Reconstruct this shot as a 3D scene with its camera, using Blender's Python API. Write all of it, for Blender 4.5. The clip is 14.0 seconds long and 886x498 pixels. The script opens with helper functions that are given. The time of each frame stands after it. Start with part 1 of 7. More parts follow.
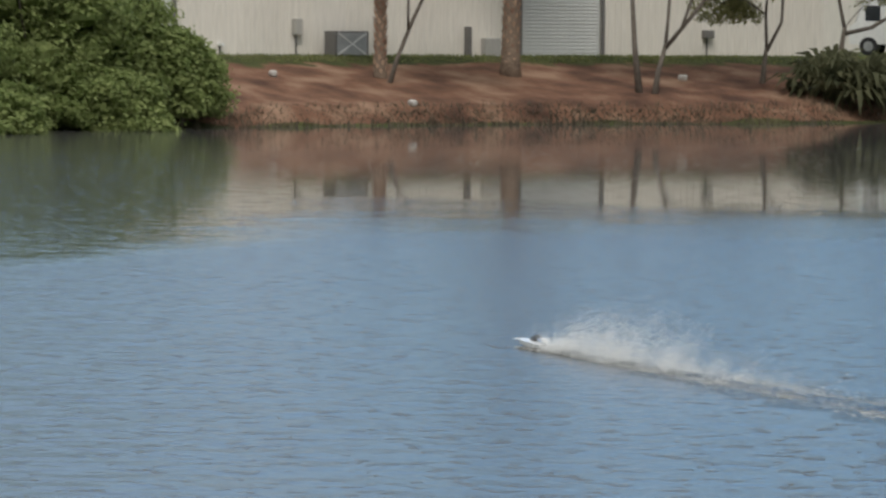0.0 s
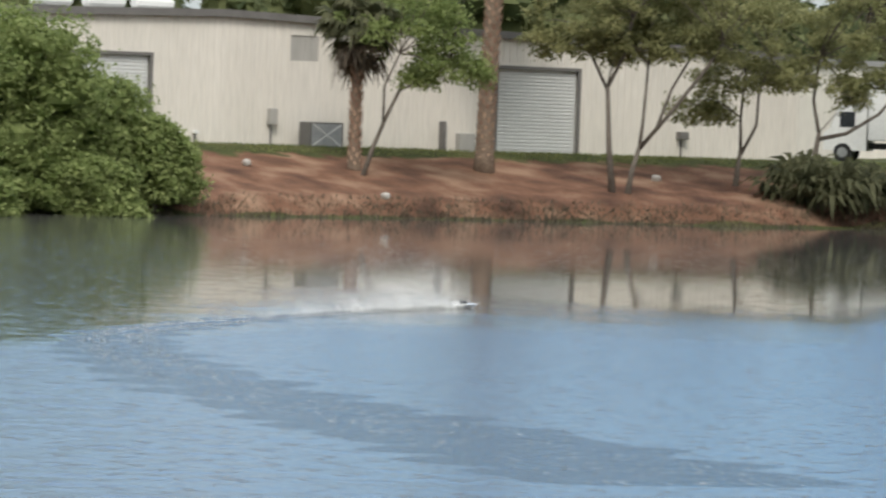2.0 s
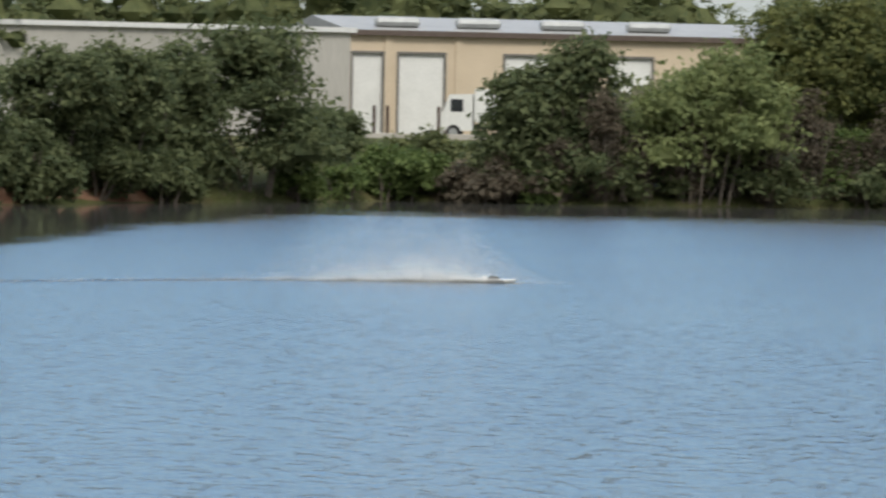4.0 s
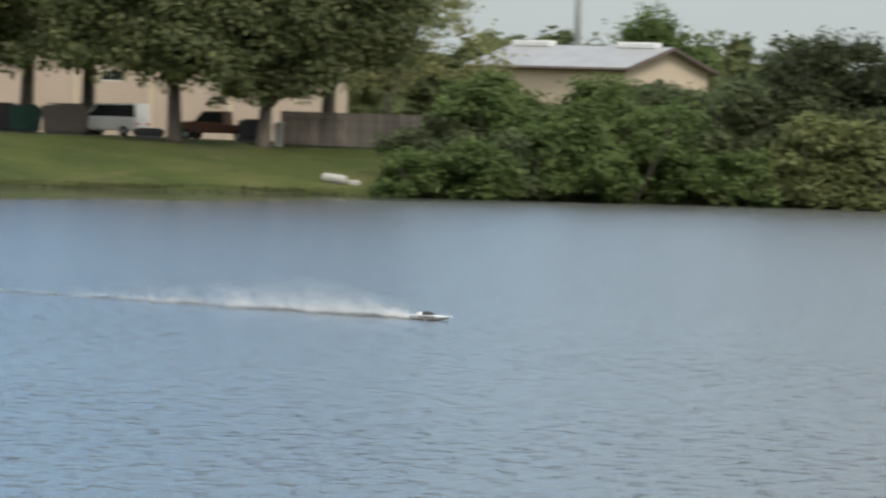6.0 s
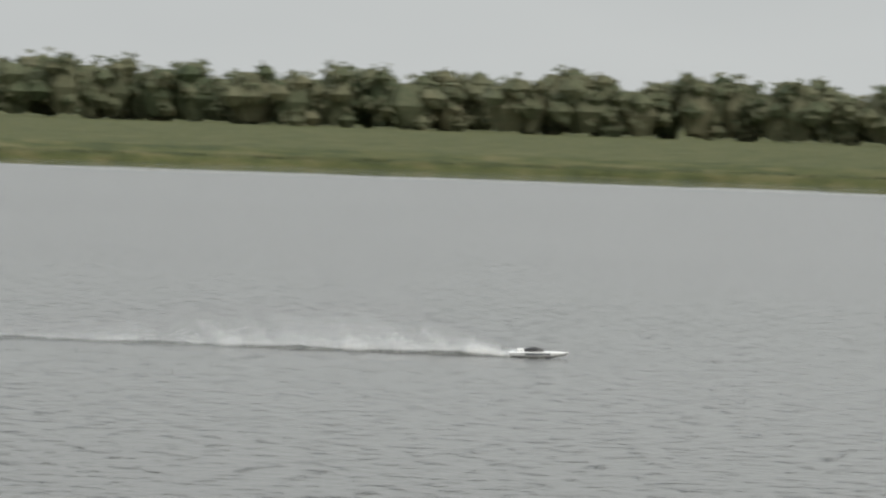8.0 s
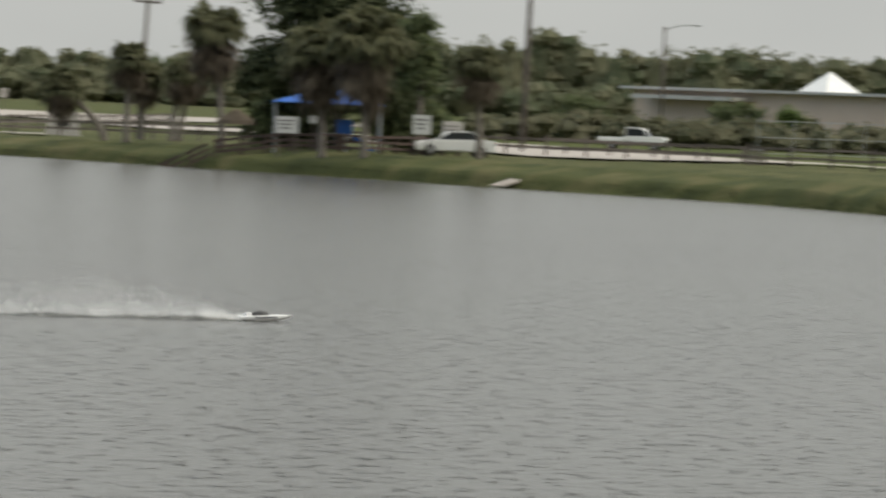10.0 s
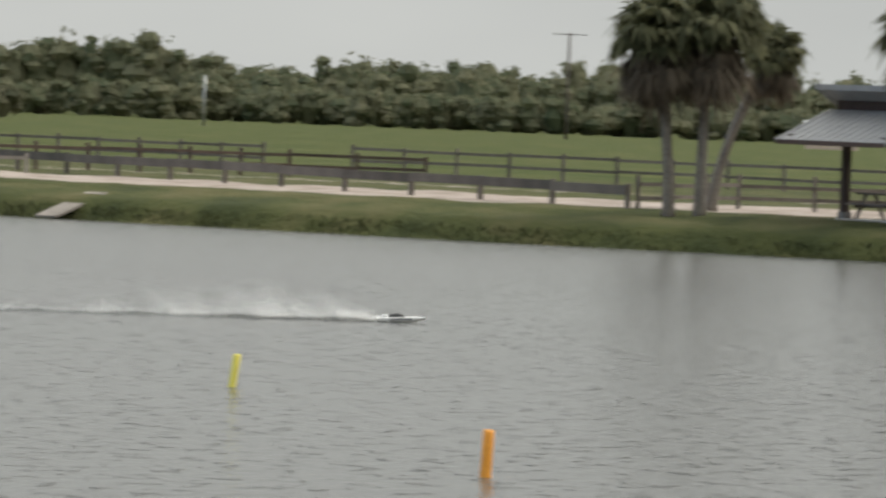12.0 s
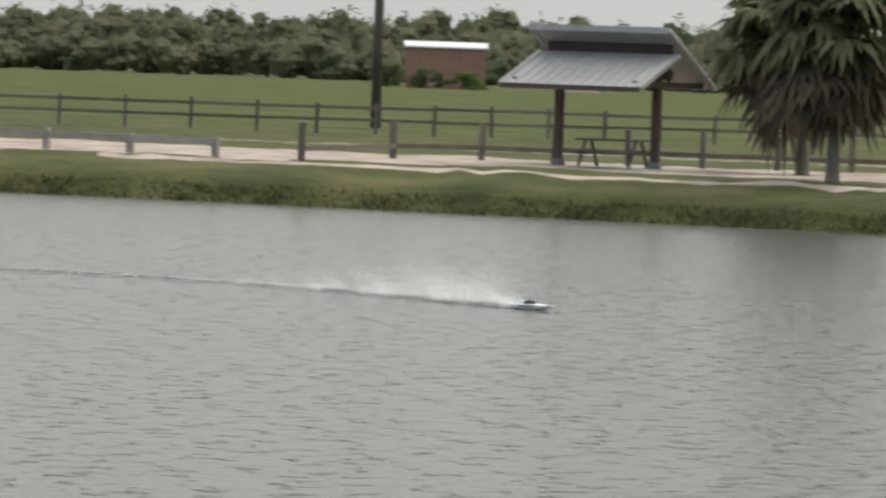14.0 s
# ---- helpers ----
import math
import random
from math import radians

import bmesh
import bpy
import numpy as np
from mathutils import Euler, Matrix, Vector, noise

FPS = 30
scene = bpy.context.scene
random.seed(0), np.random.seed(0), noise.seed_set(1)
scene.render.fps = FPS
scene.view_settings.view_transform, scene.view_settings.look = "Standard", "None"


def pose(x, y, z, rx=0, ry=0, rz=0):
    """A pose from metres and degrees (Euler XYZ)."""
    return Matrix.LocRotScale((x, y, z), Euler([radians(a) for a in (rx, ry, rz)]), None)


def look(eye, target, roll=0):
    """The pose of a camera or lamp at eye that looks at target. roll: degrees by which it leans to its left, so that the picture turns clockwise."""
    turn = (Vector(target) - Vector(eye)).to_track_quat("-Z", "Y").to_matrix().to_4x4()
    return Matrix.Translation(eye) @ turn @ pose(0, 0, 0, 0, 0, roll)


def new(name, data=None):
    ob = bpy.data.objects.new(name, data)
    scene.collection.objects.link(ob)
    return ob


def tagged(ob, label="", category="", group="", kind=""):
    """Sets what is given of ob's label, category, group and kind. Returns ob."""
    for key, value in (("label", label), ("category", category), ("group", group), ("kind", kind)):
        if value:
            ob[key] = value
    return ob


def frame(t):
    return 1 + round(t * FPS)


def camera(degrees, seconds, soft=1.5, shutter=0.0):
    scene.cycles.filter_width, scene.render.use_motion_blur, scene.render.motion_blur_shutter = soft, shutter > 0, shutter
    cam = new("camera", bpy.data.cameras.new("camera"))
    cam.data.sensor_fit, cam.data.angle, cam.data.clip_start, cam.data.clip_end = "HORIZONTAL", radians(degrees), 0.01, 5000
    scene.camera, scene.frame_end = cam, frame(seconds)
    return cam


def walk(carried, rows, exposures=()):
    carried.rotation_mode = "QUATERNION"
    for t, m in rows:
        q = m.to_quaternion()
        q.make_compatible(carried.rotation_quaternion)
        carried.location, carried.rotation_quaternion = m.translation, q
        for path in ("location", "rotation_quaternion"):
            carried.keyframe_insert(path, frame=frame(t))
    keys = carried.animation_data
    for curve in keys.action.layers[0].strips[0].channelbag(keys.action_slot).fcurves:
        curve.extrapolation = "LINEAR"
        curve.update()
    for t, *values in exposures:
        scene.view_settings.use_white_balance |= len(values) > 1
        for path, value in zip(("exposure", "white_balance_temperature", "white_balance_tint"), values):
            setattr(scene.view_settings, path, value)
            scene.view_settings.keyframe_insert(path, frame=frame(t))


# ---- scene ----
EYE = 4.2
cam = camera(10.0, 14.0, soft=2.4, shutter=0.18)
walk(cam, [(t, pose(0, 0, EYE, 90 + tilt, 0, -pan) @ pose(0, 0, 0, 0, 0, lean)) for t, pan, tilt, lean in (
    (0.0, -40.897, -2.554, 0.39), (0.5, -41.916, -2.021, 0.61), (0.7, -42.268, -2.035, 0.63), (1.0, -43.071, -1.615, 0.88), (1.5, -43.042, -1.559, 1.47), (2.0, -40.580, -1.482, 2.02), (2.1, -40.151, -1.455, 2.13), (2.2, -39.527, -1.510, 2.28), (4.3, -26.603, -1.367, 0.90), (4.4, -25.989, -1.356, 0.96), (4.5, -25.194, -1.349, 1.12), (4.7, -23.351, -1.301, 1.20), (5.0, -20.905, -1.230, 1.37), (5.5, -17.423, -1.319, 1.85), (5.6, -16.522, -1.396, 1.71), (6.0, -12.238, -1.417, 1.89), (6.1, -11.169, -1.427, 1.98), (6.5, -7.232, -1.466, 1.80), (7.0, -1.300, -1.417, 1.81), (7.1, 0.000, -1.416, 2.01), (7.2, 1.347, -1.401, 2.01), (9.3, 34.429, -1.723, 2.18), (9.5, 38.083, -1.689, 2.07), (9.9, 44.227, -1.640, 2.30), (10.0, 45.646, -1.634, 2.33), (10.2, 48.219, -1.645, 2.30), (10.5, 51.793, -1.726, 2.25), (11.0, 57.502, -1.759, 2.07), (11.5, 62.501, -1.599, 1.88), (12.0, 66.962, -1.479, 2.25), (12.5, 72.212, -1.428, 2.30), (13.0, 76.876, -1.449, 2.26), (13.5, 81.023, -1.619, 2.15), (14.0, 84.595, -2.001, 2.05))],
    exposures=((0.0, -0.25, 6500, 10), (0.6, -0.02, 6500, 10), (1.4, 0.22, 6500, 10), (2.2, 0.25, 6500, 10), (4.3, 0.12, 6600, 10), (7.2, 0.18, 6500, 10), (9.3, 0.03, 6900, 10), (11.5, 0.08, 6850, 10), (13.0, 0.28, 6800, 10), (14.0, 0.24, 6850, 10)))

# ---- light: a high overcast that thins to blue on one side ----
world = bpy.data.worlds.new("sky")
scene.world = world
world.use_nodes = True
wt = world.node_tree
wt.nodes.clear()


def wnode(kind, **values):
    n = wt.nodes.new(kind)
    for key, value in values.items():
        n.inputs[key].default_value = value
    return n


SUN_UP, SUN_AZ = 46, 138
sky = wt.nodes.new("ShaderNodeTexSky")
sky.sky_type, sky.sun_disc = "NISHITA", False
sky.sun_elevation, sky.sun_rotation = radians(SUN_UP), radians(SUN_AZ)
sky.air_density, sky.dust_density, sky.ozone_density = 1.3, 0.4, 3.0
where = wt.nodes.new("ShaderNodeTexCoord")
split = wt.nodes.new("ShaderNodeSeparateXYZ")
wt.links.new(where.outputs["Generated"], split.inputs[0])
clouds = wnode("ShaderNodeTexNoise", Scale=2.2, Detail=5.0, Roughness=0.55)
stretch = wt.nodes.new("ShaderNodeMapping")
stretch.inputs["Scale"].default_value = (1, 1, 3.0)
wt.links.new(where.outputs["Generated"], stretch.inputs[0])
wt.links.new(stretch.outputs[0], clouds.inputs["Vector"])
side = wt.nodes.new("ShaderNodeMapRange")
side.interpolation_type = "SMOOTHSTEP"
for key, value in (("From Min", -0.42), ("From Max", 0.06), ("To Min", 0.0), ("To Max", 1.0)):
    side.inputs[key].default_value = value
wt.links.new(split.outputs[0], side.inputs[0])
low = wt.nodes.new("ShaderNodeMapRange")
for key, value in (("From Min", 0.03), ("From Max", 0.13), ("To Min", 0.85), ("To Max", 0.0)):
    low.inputs[key].default_value = value
wt.links.new(split.outputs[2], low.inputs[0])
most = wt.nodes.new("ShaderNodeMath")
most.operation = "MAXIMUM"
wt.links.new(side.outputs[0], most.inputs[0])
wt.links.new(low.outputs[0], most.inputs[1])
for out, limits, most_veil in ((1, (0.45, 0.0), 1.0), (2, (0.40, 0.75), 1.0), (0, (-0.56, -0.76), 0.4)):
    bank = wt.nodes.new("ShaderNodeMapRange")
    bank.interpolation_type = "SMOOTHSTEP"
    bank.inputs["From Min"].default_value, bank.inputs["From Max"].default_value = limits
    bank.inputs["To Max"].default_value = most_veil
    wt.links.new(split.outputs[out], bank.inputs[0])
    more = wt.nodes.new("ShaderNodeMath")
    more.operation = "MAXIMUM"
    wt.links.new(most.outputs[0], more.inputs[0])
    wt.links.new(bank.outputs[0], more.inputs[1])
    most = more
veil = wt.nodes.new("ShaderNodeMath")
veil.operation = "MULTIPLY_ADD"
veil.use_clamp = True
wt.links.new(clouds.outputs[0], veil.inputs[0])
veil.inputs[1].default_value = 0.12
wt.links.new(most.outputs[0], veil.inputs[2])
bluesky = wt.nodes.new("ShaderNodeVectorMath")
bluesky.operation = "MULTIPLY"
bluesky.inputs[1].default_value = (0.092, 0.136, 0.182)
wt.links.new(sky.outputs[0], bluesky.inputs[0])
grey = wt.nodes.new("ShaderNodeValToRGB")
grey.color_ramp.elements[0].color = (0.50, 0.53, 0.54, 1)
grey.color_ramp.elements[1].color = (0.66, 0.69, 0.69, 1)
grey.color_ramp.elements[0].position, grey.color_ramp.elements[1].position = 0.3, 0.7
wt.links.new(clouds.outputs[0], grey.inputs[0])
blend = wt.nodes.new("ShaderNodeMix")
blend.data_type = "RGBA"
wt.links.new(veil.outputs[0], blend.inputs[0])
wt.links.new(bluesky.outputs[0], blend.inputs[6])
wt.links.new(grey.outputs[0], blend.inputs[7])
rise = wt.nodes.new("ShaderNodeMapRange")
for key, value in (("From Min", 0.05), ("From Max", 0.9), ("To Min", 0.86), ("To Max", 2.2)):
    rise.inputs[key].default_value = value
wt.links.new(split.outputs[2], rise.inputs[0])
back = wnode("ShaderNodeBackground", Strength=1.0)
wt.links.new(rise.outputs[0], back.inputs[1])
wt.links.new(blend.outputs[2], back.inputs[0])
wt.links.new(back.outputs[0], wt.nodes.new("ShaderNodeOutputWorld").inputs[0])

sun = new("sun", bpy.data.lights.new("sun", "SUN"))
sun.data.energy, sun.data.angle, sun.data.color = 1.9, radians(16), (1.0, 0.95, 0.88)
a, e = radians(SUN_AZ), radians(SUN_UP)
sun.matrix_basis = look((0, 0, 60), (-60 * math.sin(a) * math.cos(e), -60 * math.cos(a) * math.cos(e), 60 - 60 * math.sin(e)))

# ---- materials ----


def matter(name, dark, light, scale=3.0, rough=0.8, metal=0.0, bump=0.3, fine=40.0, island=0.0, translucent=0.0, spread=0.0, stretch=(1, 1, 1), bump_size=0.02):
    """A surface of two tones, mixed by noise at two scales, with relief."""
    m = bpy.data.materials.new(name)
    m.use_nodes = True
    t = m.node_tree
    p = t.nodes["Principled BSDF"]
    p.inputs["Roughness"].default_value, p.inputs["Metallic"].default_value = rough, metal
    co, mp = t.nodes.new("ShaderNodeTexCoord"), t.nodes.new("ShaderNodeMapping")
    mp.inputs["Scale"].default_value = stretch
    t.links.new(co.outputs["Object"], mp.inputs[0])
    big, small = t.nodes.new("ShaderNodeTexNoise"), t.nodes.new("ShaderNodeTexNoise")
    for n, s in ((big, scale), (small, fine)):
        n.inputs["Scale"].default_value, n.inputs["Detail"].default_value = s, 5
        t.links.new(mp.outputs[0], n.inputs["Vector"])
    add = t.nodes.new("ShaderNodeMath")
    add.operation = "MULTIPLY_ADD"
    add.inputs[1].default_value = 0.45
    half = t.nodes.new("ShaderNodeMath")
    half.operation = "MULTIPLY"
    half.inputs[1].default_value = 0.55
    t.links.new(small.outputs[0], half.inputs[0])
    t.links.new(big.outputs[0], add.inputs[0])
    t.links.new(half.outputs[0], add.inputs[2])
    last = add
    if island or spread:
        src = t.nodes.new("ShaderNodeNewGeometry").outputs["Random Per Island"] if island else t.nodes.new("ShaderNodeObjectInfo").outputs["Random"]
        off = t.nodes.new("ShaderNodeMath")
        off.operation = "MULTIPLY_ADD"
        off.inputs[1].default_value = island or spread
        off.inputs[2].default_value = -(island or spread) / 2
        t.links.new(src, off.inputs[0])
        last = t.nodes.new("ShaderNodeMath")
        t.links.new(add.outputs[0], last.inputs[0])
        t.links.new(off.outputs[0], last.inputs[1])
    ramp = t.nodes.new("ShaderNodeValToRGB")
    ramp.color_ramp.elements[0].position, ramp.color_ramp.elements[1].position = 0.3, 0.7
    ramp.color_ramp.elements[0].color, ramp.color_ramp.elements[1].color = (*dark, 1), (*light, 1)
    t.links.new(last.outputs[0], ramp.inputs[0])
    t.links.new(ramp.outputs[0], p.inputs["Base Color"])
    if bump:
        b = t.nodes.new("ShaderNodeBump")
        b.inputs["Strength"].default_value, b.inputs["Distance"].default_value = bump, bump_size
        t.links.new(small.outputs[0], b.inputs["Height"])
        t.links.new(b.outputs[0], p.inputs["Normal"])
    if translucent:
        tr, mx = t.nodes.new("ShaderNodeBsdfTranslucent"), t.nodes.new("ShaderNodeMixShader")
        mx.inputs[0].default_value = translucent
        t.links.new(ramp.outputs[0], tr.inputs[0])
        t.links.new(p.outputs[0], mx.inputs[1])
        t.links.new(tr.outputs[0], mx.inputs[2])
        t.links.new(mx.outputs[0], t.nodes["Material Output"].inputs[0])
    return m


def leafy(name, dark, light, scale=0.5):
    m = matter(name, dark, light, scale=scale, rough=0.75, bump=0, fine=1.4, island=0.34, translucent=0.5)
    m.node_tree.nodes["Principled BSDF"].inputs["Specular IOR Level"].default_value = 0.25
    return m


LEAF = {
    "mangrove": leafy("mangrove leaves", (0.14, 0.19, 0.055), (0.33, 0.38, 0.15)),
    "deep": leafy("deep green leaves", (0.034, 0.046, 0.024), (0.10, 0.115, 0.055)),
    "green": leafy("green leaves", (0.065, 0.105, 0.032), (0.18, 0.235, 0.08)),
    "bright": leafy("bright leaves", (0.055, 0.092, 0.028), (0.15, 0.21, 0.070)),
    "dark": leafy("dark leaves", (0.066, 0.090, 0.044), (0.17, 0.195, 0.092)),
    "oak": leafy("oak leaves", (0.078, 0.102, 0.046), (0.21, 0.23, 0.10)),
    "canopy": leafy("yellowing canopy leaves", (0.060, 0.082, 0.032), (0.205, 0.215, 0.075), 0.35),
    "olive": leafy("olive leaves", (0.17, 0.18, 0.075), (0.36, 0.35, 0.165)),
    "willow": leafy("willow leaves", (0.12, 0.155, 0.062), (0.27, 0.305, 0.13)),
    "pale": leafy("pale leaves", (0.12, 0.145, 0.055), (0.27, 0.285, 0.12)),
    "autumn": leafy("autumn leaves", (0.17, 0.15, 0.085), (0.34, 0.29, 0.17)),
    "brush": leafy("dry twigs", (0.075, 0.065, 0.046), (0.20, 0.165, 0.12)),
    "reed": leafy("reed blades", (0.105, 0.12, 0.048), (0.29, 0.225, 0.11), 0.3),
    "palm": leafy("palm fronds", (0.056, 0.062, 0.032), (0.175, 0.175, 0.095)),
    "skirt": leafy("dead fronds", (0.070, 0.056, 0.042), (0.19, 0.155, 0.115)),
    "grass": leafy("grass blades", (0.032, 0.040, 0.016), (0.090, 0.095, 0.042)),
    # Paler and greyer than near leaves: distance haze is mixed into this colour.
    "woods": leafy("hazed far leaves", (0.112, 0.138, 0.078), (0.24, 0.232, 0.145), 0.07),
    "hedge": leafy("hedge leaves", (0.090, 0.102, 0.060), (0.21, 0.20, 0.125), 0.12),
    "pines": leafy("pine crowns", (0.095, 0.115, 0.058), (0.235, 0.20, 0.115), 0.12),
}
BARK = matter("bark", (0.06, 0.048, 0.038), (0.19, 0.16, 0.13), scale=2, fine=14, bump=0.8, bump_size=0.05, stretch=(1, 1, 0.4))
PALM_BARK = matter("palm boots", (0.09, 0.064, 0.046), (0.27, 0.195, 0.138), scale=3, fine=9, bump=1.0, bump_size=0.06)
GREY_BARK = matter("smooth grey palm trunk", (0.09, 0.078, 0.066), (0.22, 0.195, 0.165), scale=2, fine=10, bump=0.6, bump_size=0.04)
PALM_BOOT = matter("old palm leaf bases", (0.20, 0.11, 0.075), (0.44, 0.30, 0.21), scale=4, fine=12, island=0.5)
OLD_WOOD = matter("weathered wood", (0.05, 0.042, 0.036), (0.16, 0.135, 0.115), scale=1.5, fine=30, spread=0.25, stretch=(1, 1, 0.3))
PALE_WOOD = matter("bleached wood", (0.16, 0.14, 0.12), (0.36, 0.32, 0.28), scale=1.5, fine=30, spread=0.25)
BROWN_WOOD = matter("stained brown wood", (0.035, 0.022, 0.017), (0.095, 0.06, 0.048), scale=1.5, fine=30, spread=0.2)
SIDING = matter("beige metal siding", (0.590, 0.555, 0.496), (0.779, 0.732, 0.661), scale=0.5, rough=0.55, fine=6, bump=0.15, stretch=(1, 1, 0.15))
GREY_SIDING = matter("grey metal siding", (0.33, 0.32, 0.29), (0.45, 0.43, 0.40), scale=0.5, rough=0.55, fine=6, stretch=(1, 1, 0.15))
STUCCO = matter("tan stucco", (0.50, 0.41, 0.30), (0.64, 0.53, 0.40), scale=0.4, fine=12, bump=0.2)
PINK_STUCCO = matter("pinkish stucco", (0.42, 0.33, 0.26), (0.55, 0.44, 0.35), scale=0.3, fine=8)
DARK_WALL = matter("grey brown wall", (0.13, 0.105, 0.09), (0.20, 0.165, 0.145), scale=0.5, fine=8)
WHITE = matter("white paint", (0.62, 0.62, 0.60), (0.78, 0.78, 0.76), scale=0.8, rough=0.5, fine=9, bump=0.1)
SHUTTER = matter("white shutter", (0.55, 0.56, 0.55), (0.72, 0.72, 0.70), scale=0.8, rough=0.45, fine=9, bump=0.1)
TRIM = matter("dark grey trim", (0.10, 0.095, 0.09), (0.19, 0.18, 0.17), scale=2, rough=0.5, bump=0.1)
GREY_METAL = matter("galvanised metal", (0.27, 0.28, 0.28), (0.45, 0.46, 0.46), scale=2, rough=0.45, metal=0.5, bump=0.1)
ROOF_METAL = matter("grey standing seam roof", (0.24, 0.24, 0.24), (0.36, 0.355, 0.35), scale=0.7, rough=0.6, metal=0.1, fine=5, bump=0.1, stretch=(1, 1, 0.3))
DARK_ROOF = matter("brown fascia", (0.07, 0.05, 0.042), (0.13, 0.10, 0.085), scale=2)
WHITE_ROOF = matter("white roof sheet", (0.52, 0.53, 0.53), (0.68, 0.68, 0.67), scale=0.5, rough=0.5, fine=4, bump=0.1)
CONCRETE = matter("pale concrete", (0.33, 0.31, 0.28), (0.50, 0.47, 0.43), scale=1.2, fine=25)
GLASS = matter("dark window glass", (0.012, 0.014, 0.016), (0.03, 0.034, 0.038), rough=0.08, bump=0)
RUBBER = matter("black rubber", (0.012, 0.012, 0.012), (0.03, 0.03, 0.03), rough=0.85)
CHROME = matter("chrome", (0.5, 0.5, 0.5), (0.7, 0.7, 0.7), rough=0.2, metal=1.0, bump=0)
BLACK = matter("black paint", (0.012, 0.012, 0.013), (0.03, 0.03, 0.032), rough=0.4, bump=0.1)
GREEN_PAINT = matter("dull green paint", (0.012, 0.05, 0.035), (0.03, 0.10, 0.07), rough=0.6)
RUST = matter("rust red paint", (0.10, 0.04, 0.025), (0.22, 0.10, 0.07), rough=0.7)
NAVY = matter("dark blue paint", (0.02, 0.026, 0.035), (0.05, 0.06, 0.075), rough=0.3, bump=0.05)
SILVER = matter("silver paint", (0.36, 0.38, 0.40), (0.5, 0.52, 0.54), rough=0.3, metal=0.4, bump=0.05)
BLUE_SAIL = matter("blue shade cloth", (0.008, 0.07, 0.30), (0.02, 0.13, 0.46), scale=1.5, rough=0.7)
RED = matter("red plastic", (0.55, 0.05, 0.03), (0.75, 0.10, 0.06), scale=3, rough=0.5)
YELLOW = matter("yellow foam", (0.72, 0.62, 0.10), (0.86, 0.76, 0.16), scale=3, rough=0.6)
ORANGE = matter("orange foam", (0.70, 0.26, 0.02), (0.88, 0.38, 0.05), scale=3, rough=0.6)
CORAL = matter("coral foam", (0.68, 0.10, 0.07), (0.85, 0.18, 0.13), scale=3, rough=0.6)
PINE_BROWN = matter("brick", (0.16, 0.085, 0.065), (0.27, 0.15, 0.115), scale=0.8)
FEATHER = matter("white feathers", (0.68, 0.68, 0.66), (0.82, 0.82, 0.80), bump=0.1)
DROPS = matter("white spray", (0.88, 0.88, 0.87), (0.94, 0.935, 0.92), rough=0.9, bump=0, translucent=0.5)
MIST = matter("thin spray mist", (0.88, 0.88, 0.87), (0.94, 0.935, 0.92), rough=0.9, bump=0, translucent=0.5)
mt = MIST.node_tree
thin, clear = mt.nodes.new("ShaderNodeMixShader"), mt.nodes.new("ShaderNodeBsdfTransparent")
thin.inputs[0].default_value = 0.36
mt.links.new(clear.outputs[0], thin.inputs[1])
mt.links.new(mt.nodes["Material Output"].inputs[0].links[0].from_socket, thin.inputs[2])
mt.links.new(thin.outputs[0], mt.nodes["Material Output"].inputs[0])
FOAM = matter("wet foam", (0.30, 0.30, 0.28), (0.56, 0.56, 0.53), rough=0.6, bump=0, island=0.5)


def lamp_glow(name, colour, power):
    m = bpy.data.materials.new(name)
    m.use_nodes = True
    p = m.node_tree.nodes["Principled BSDF"]
    p.inputs["Emission Color"].default_value, p.inputs["Emission Strength"].default_value = (*colour, 1), power
    return m


HEADLIGHT = lamp_glow("lit headlight", (1.0, 0.97, 0.9), 3.0)


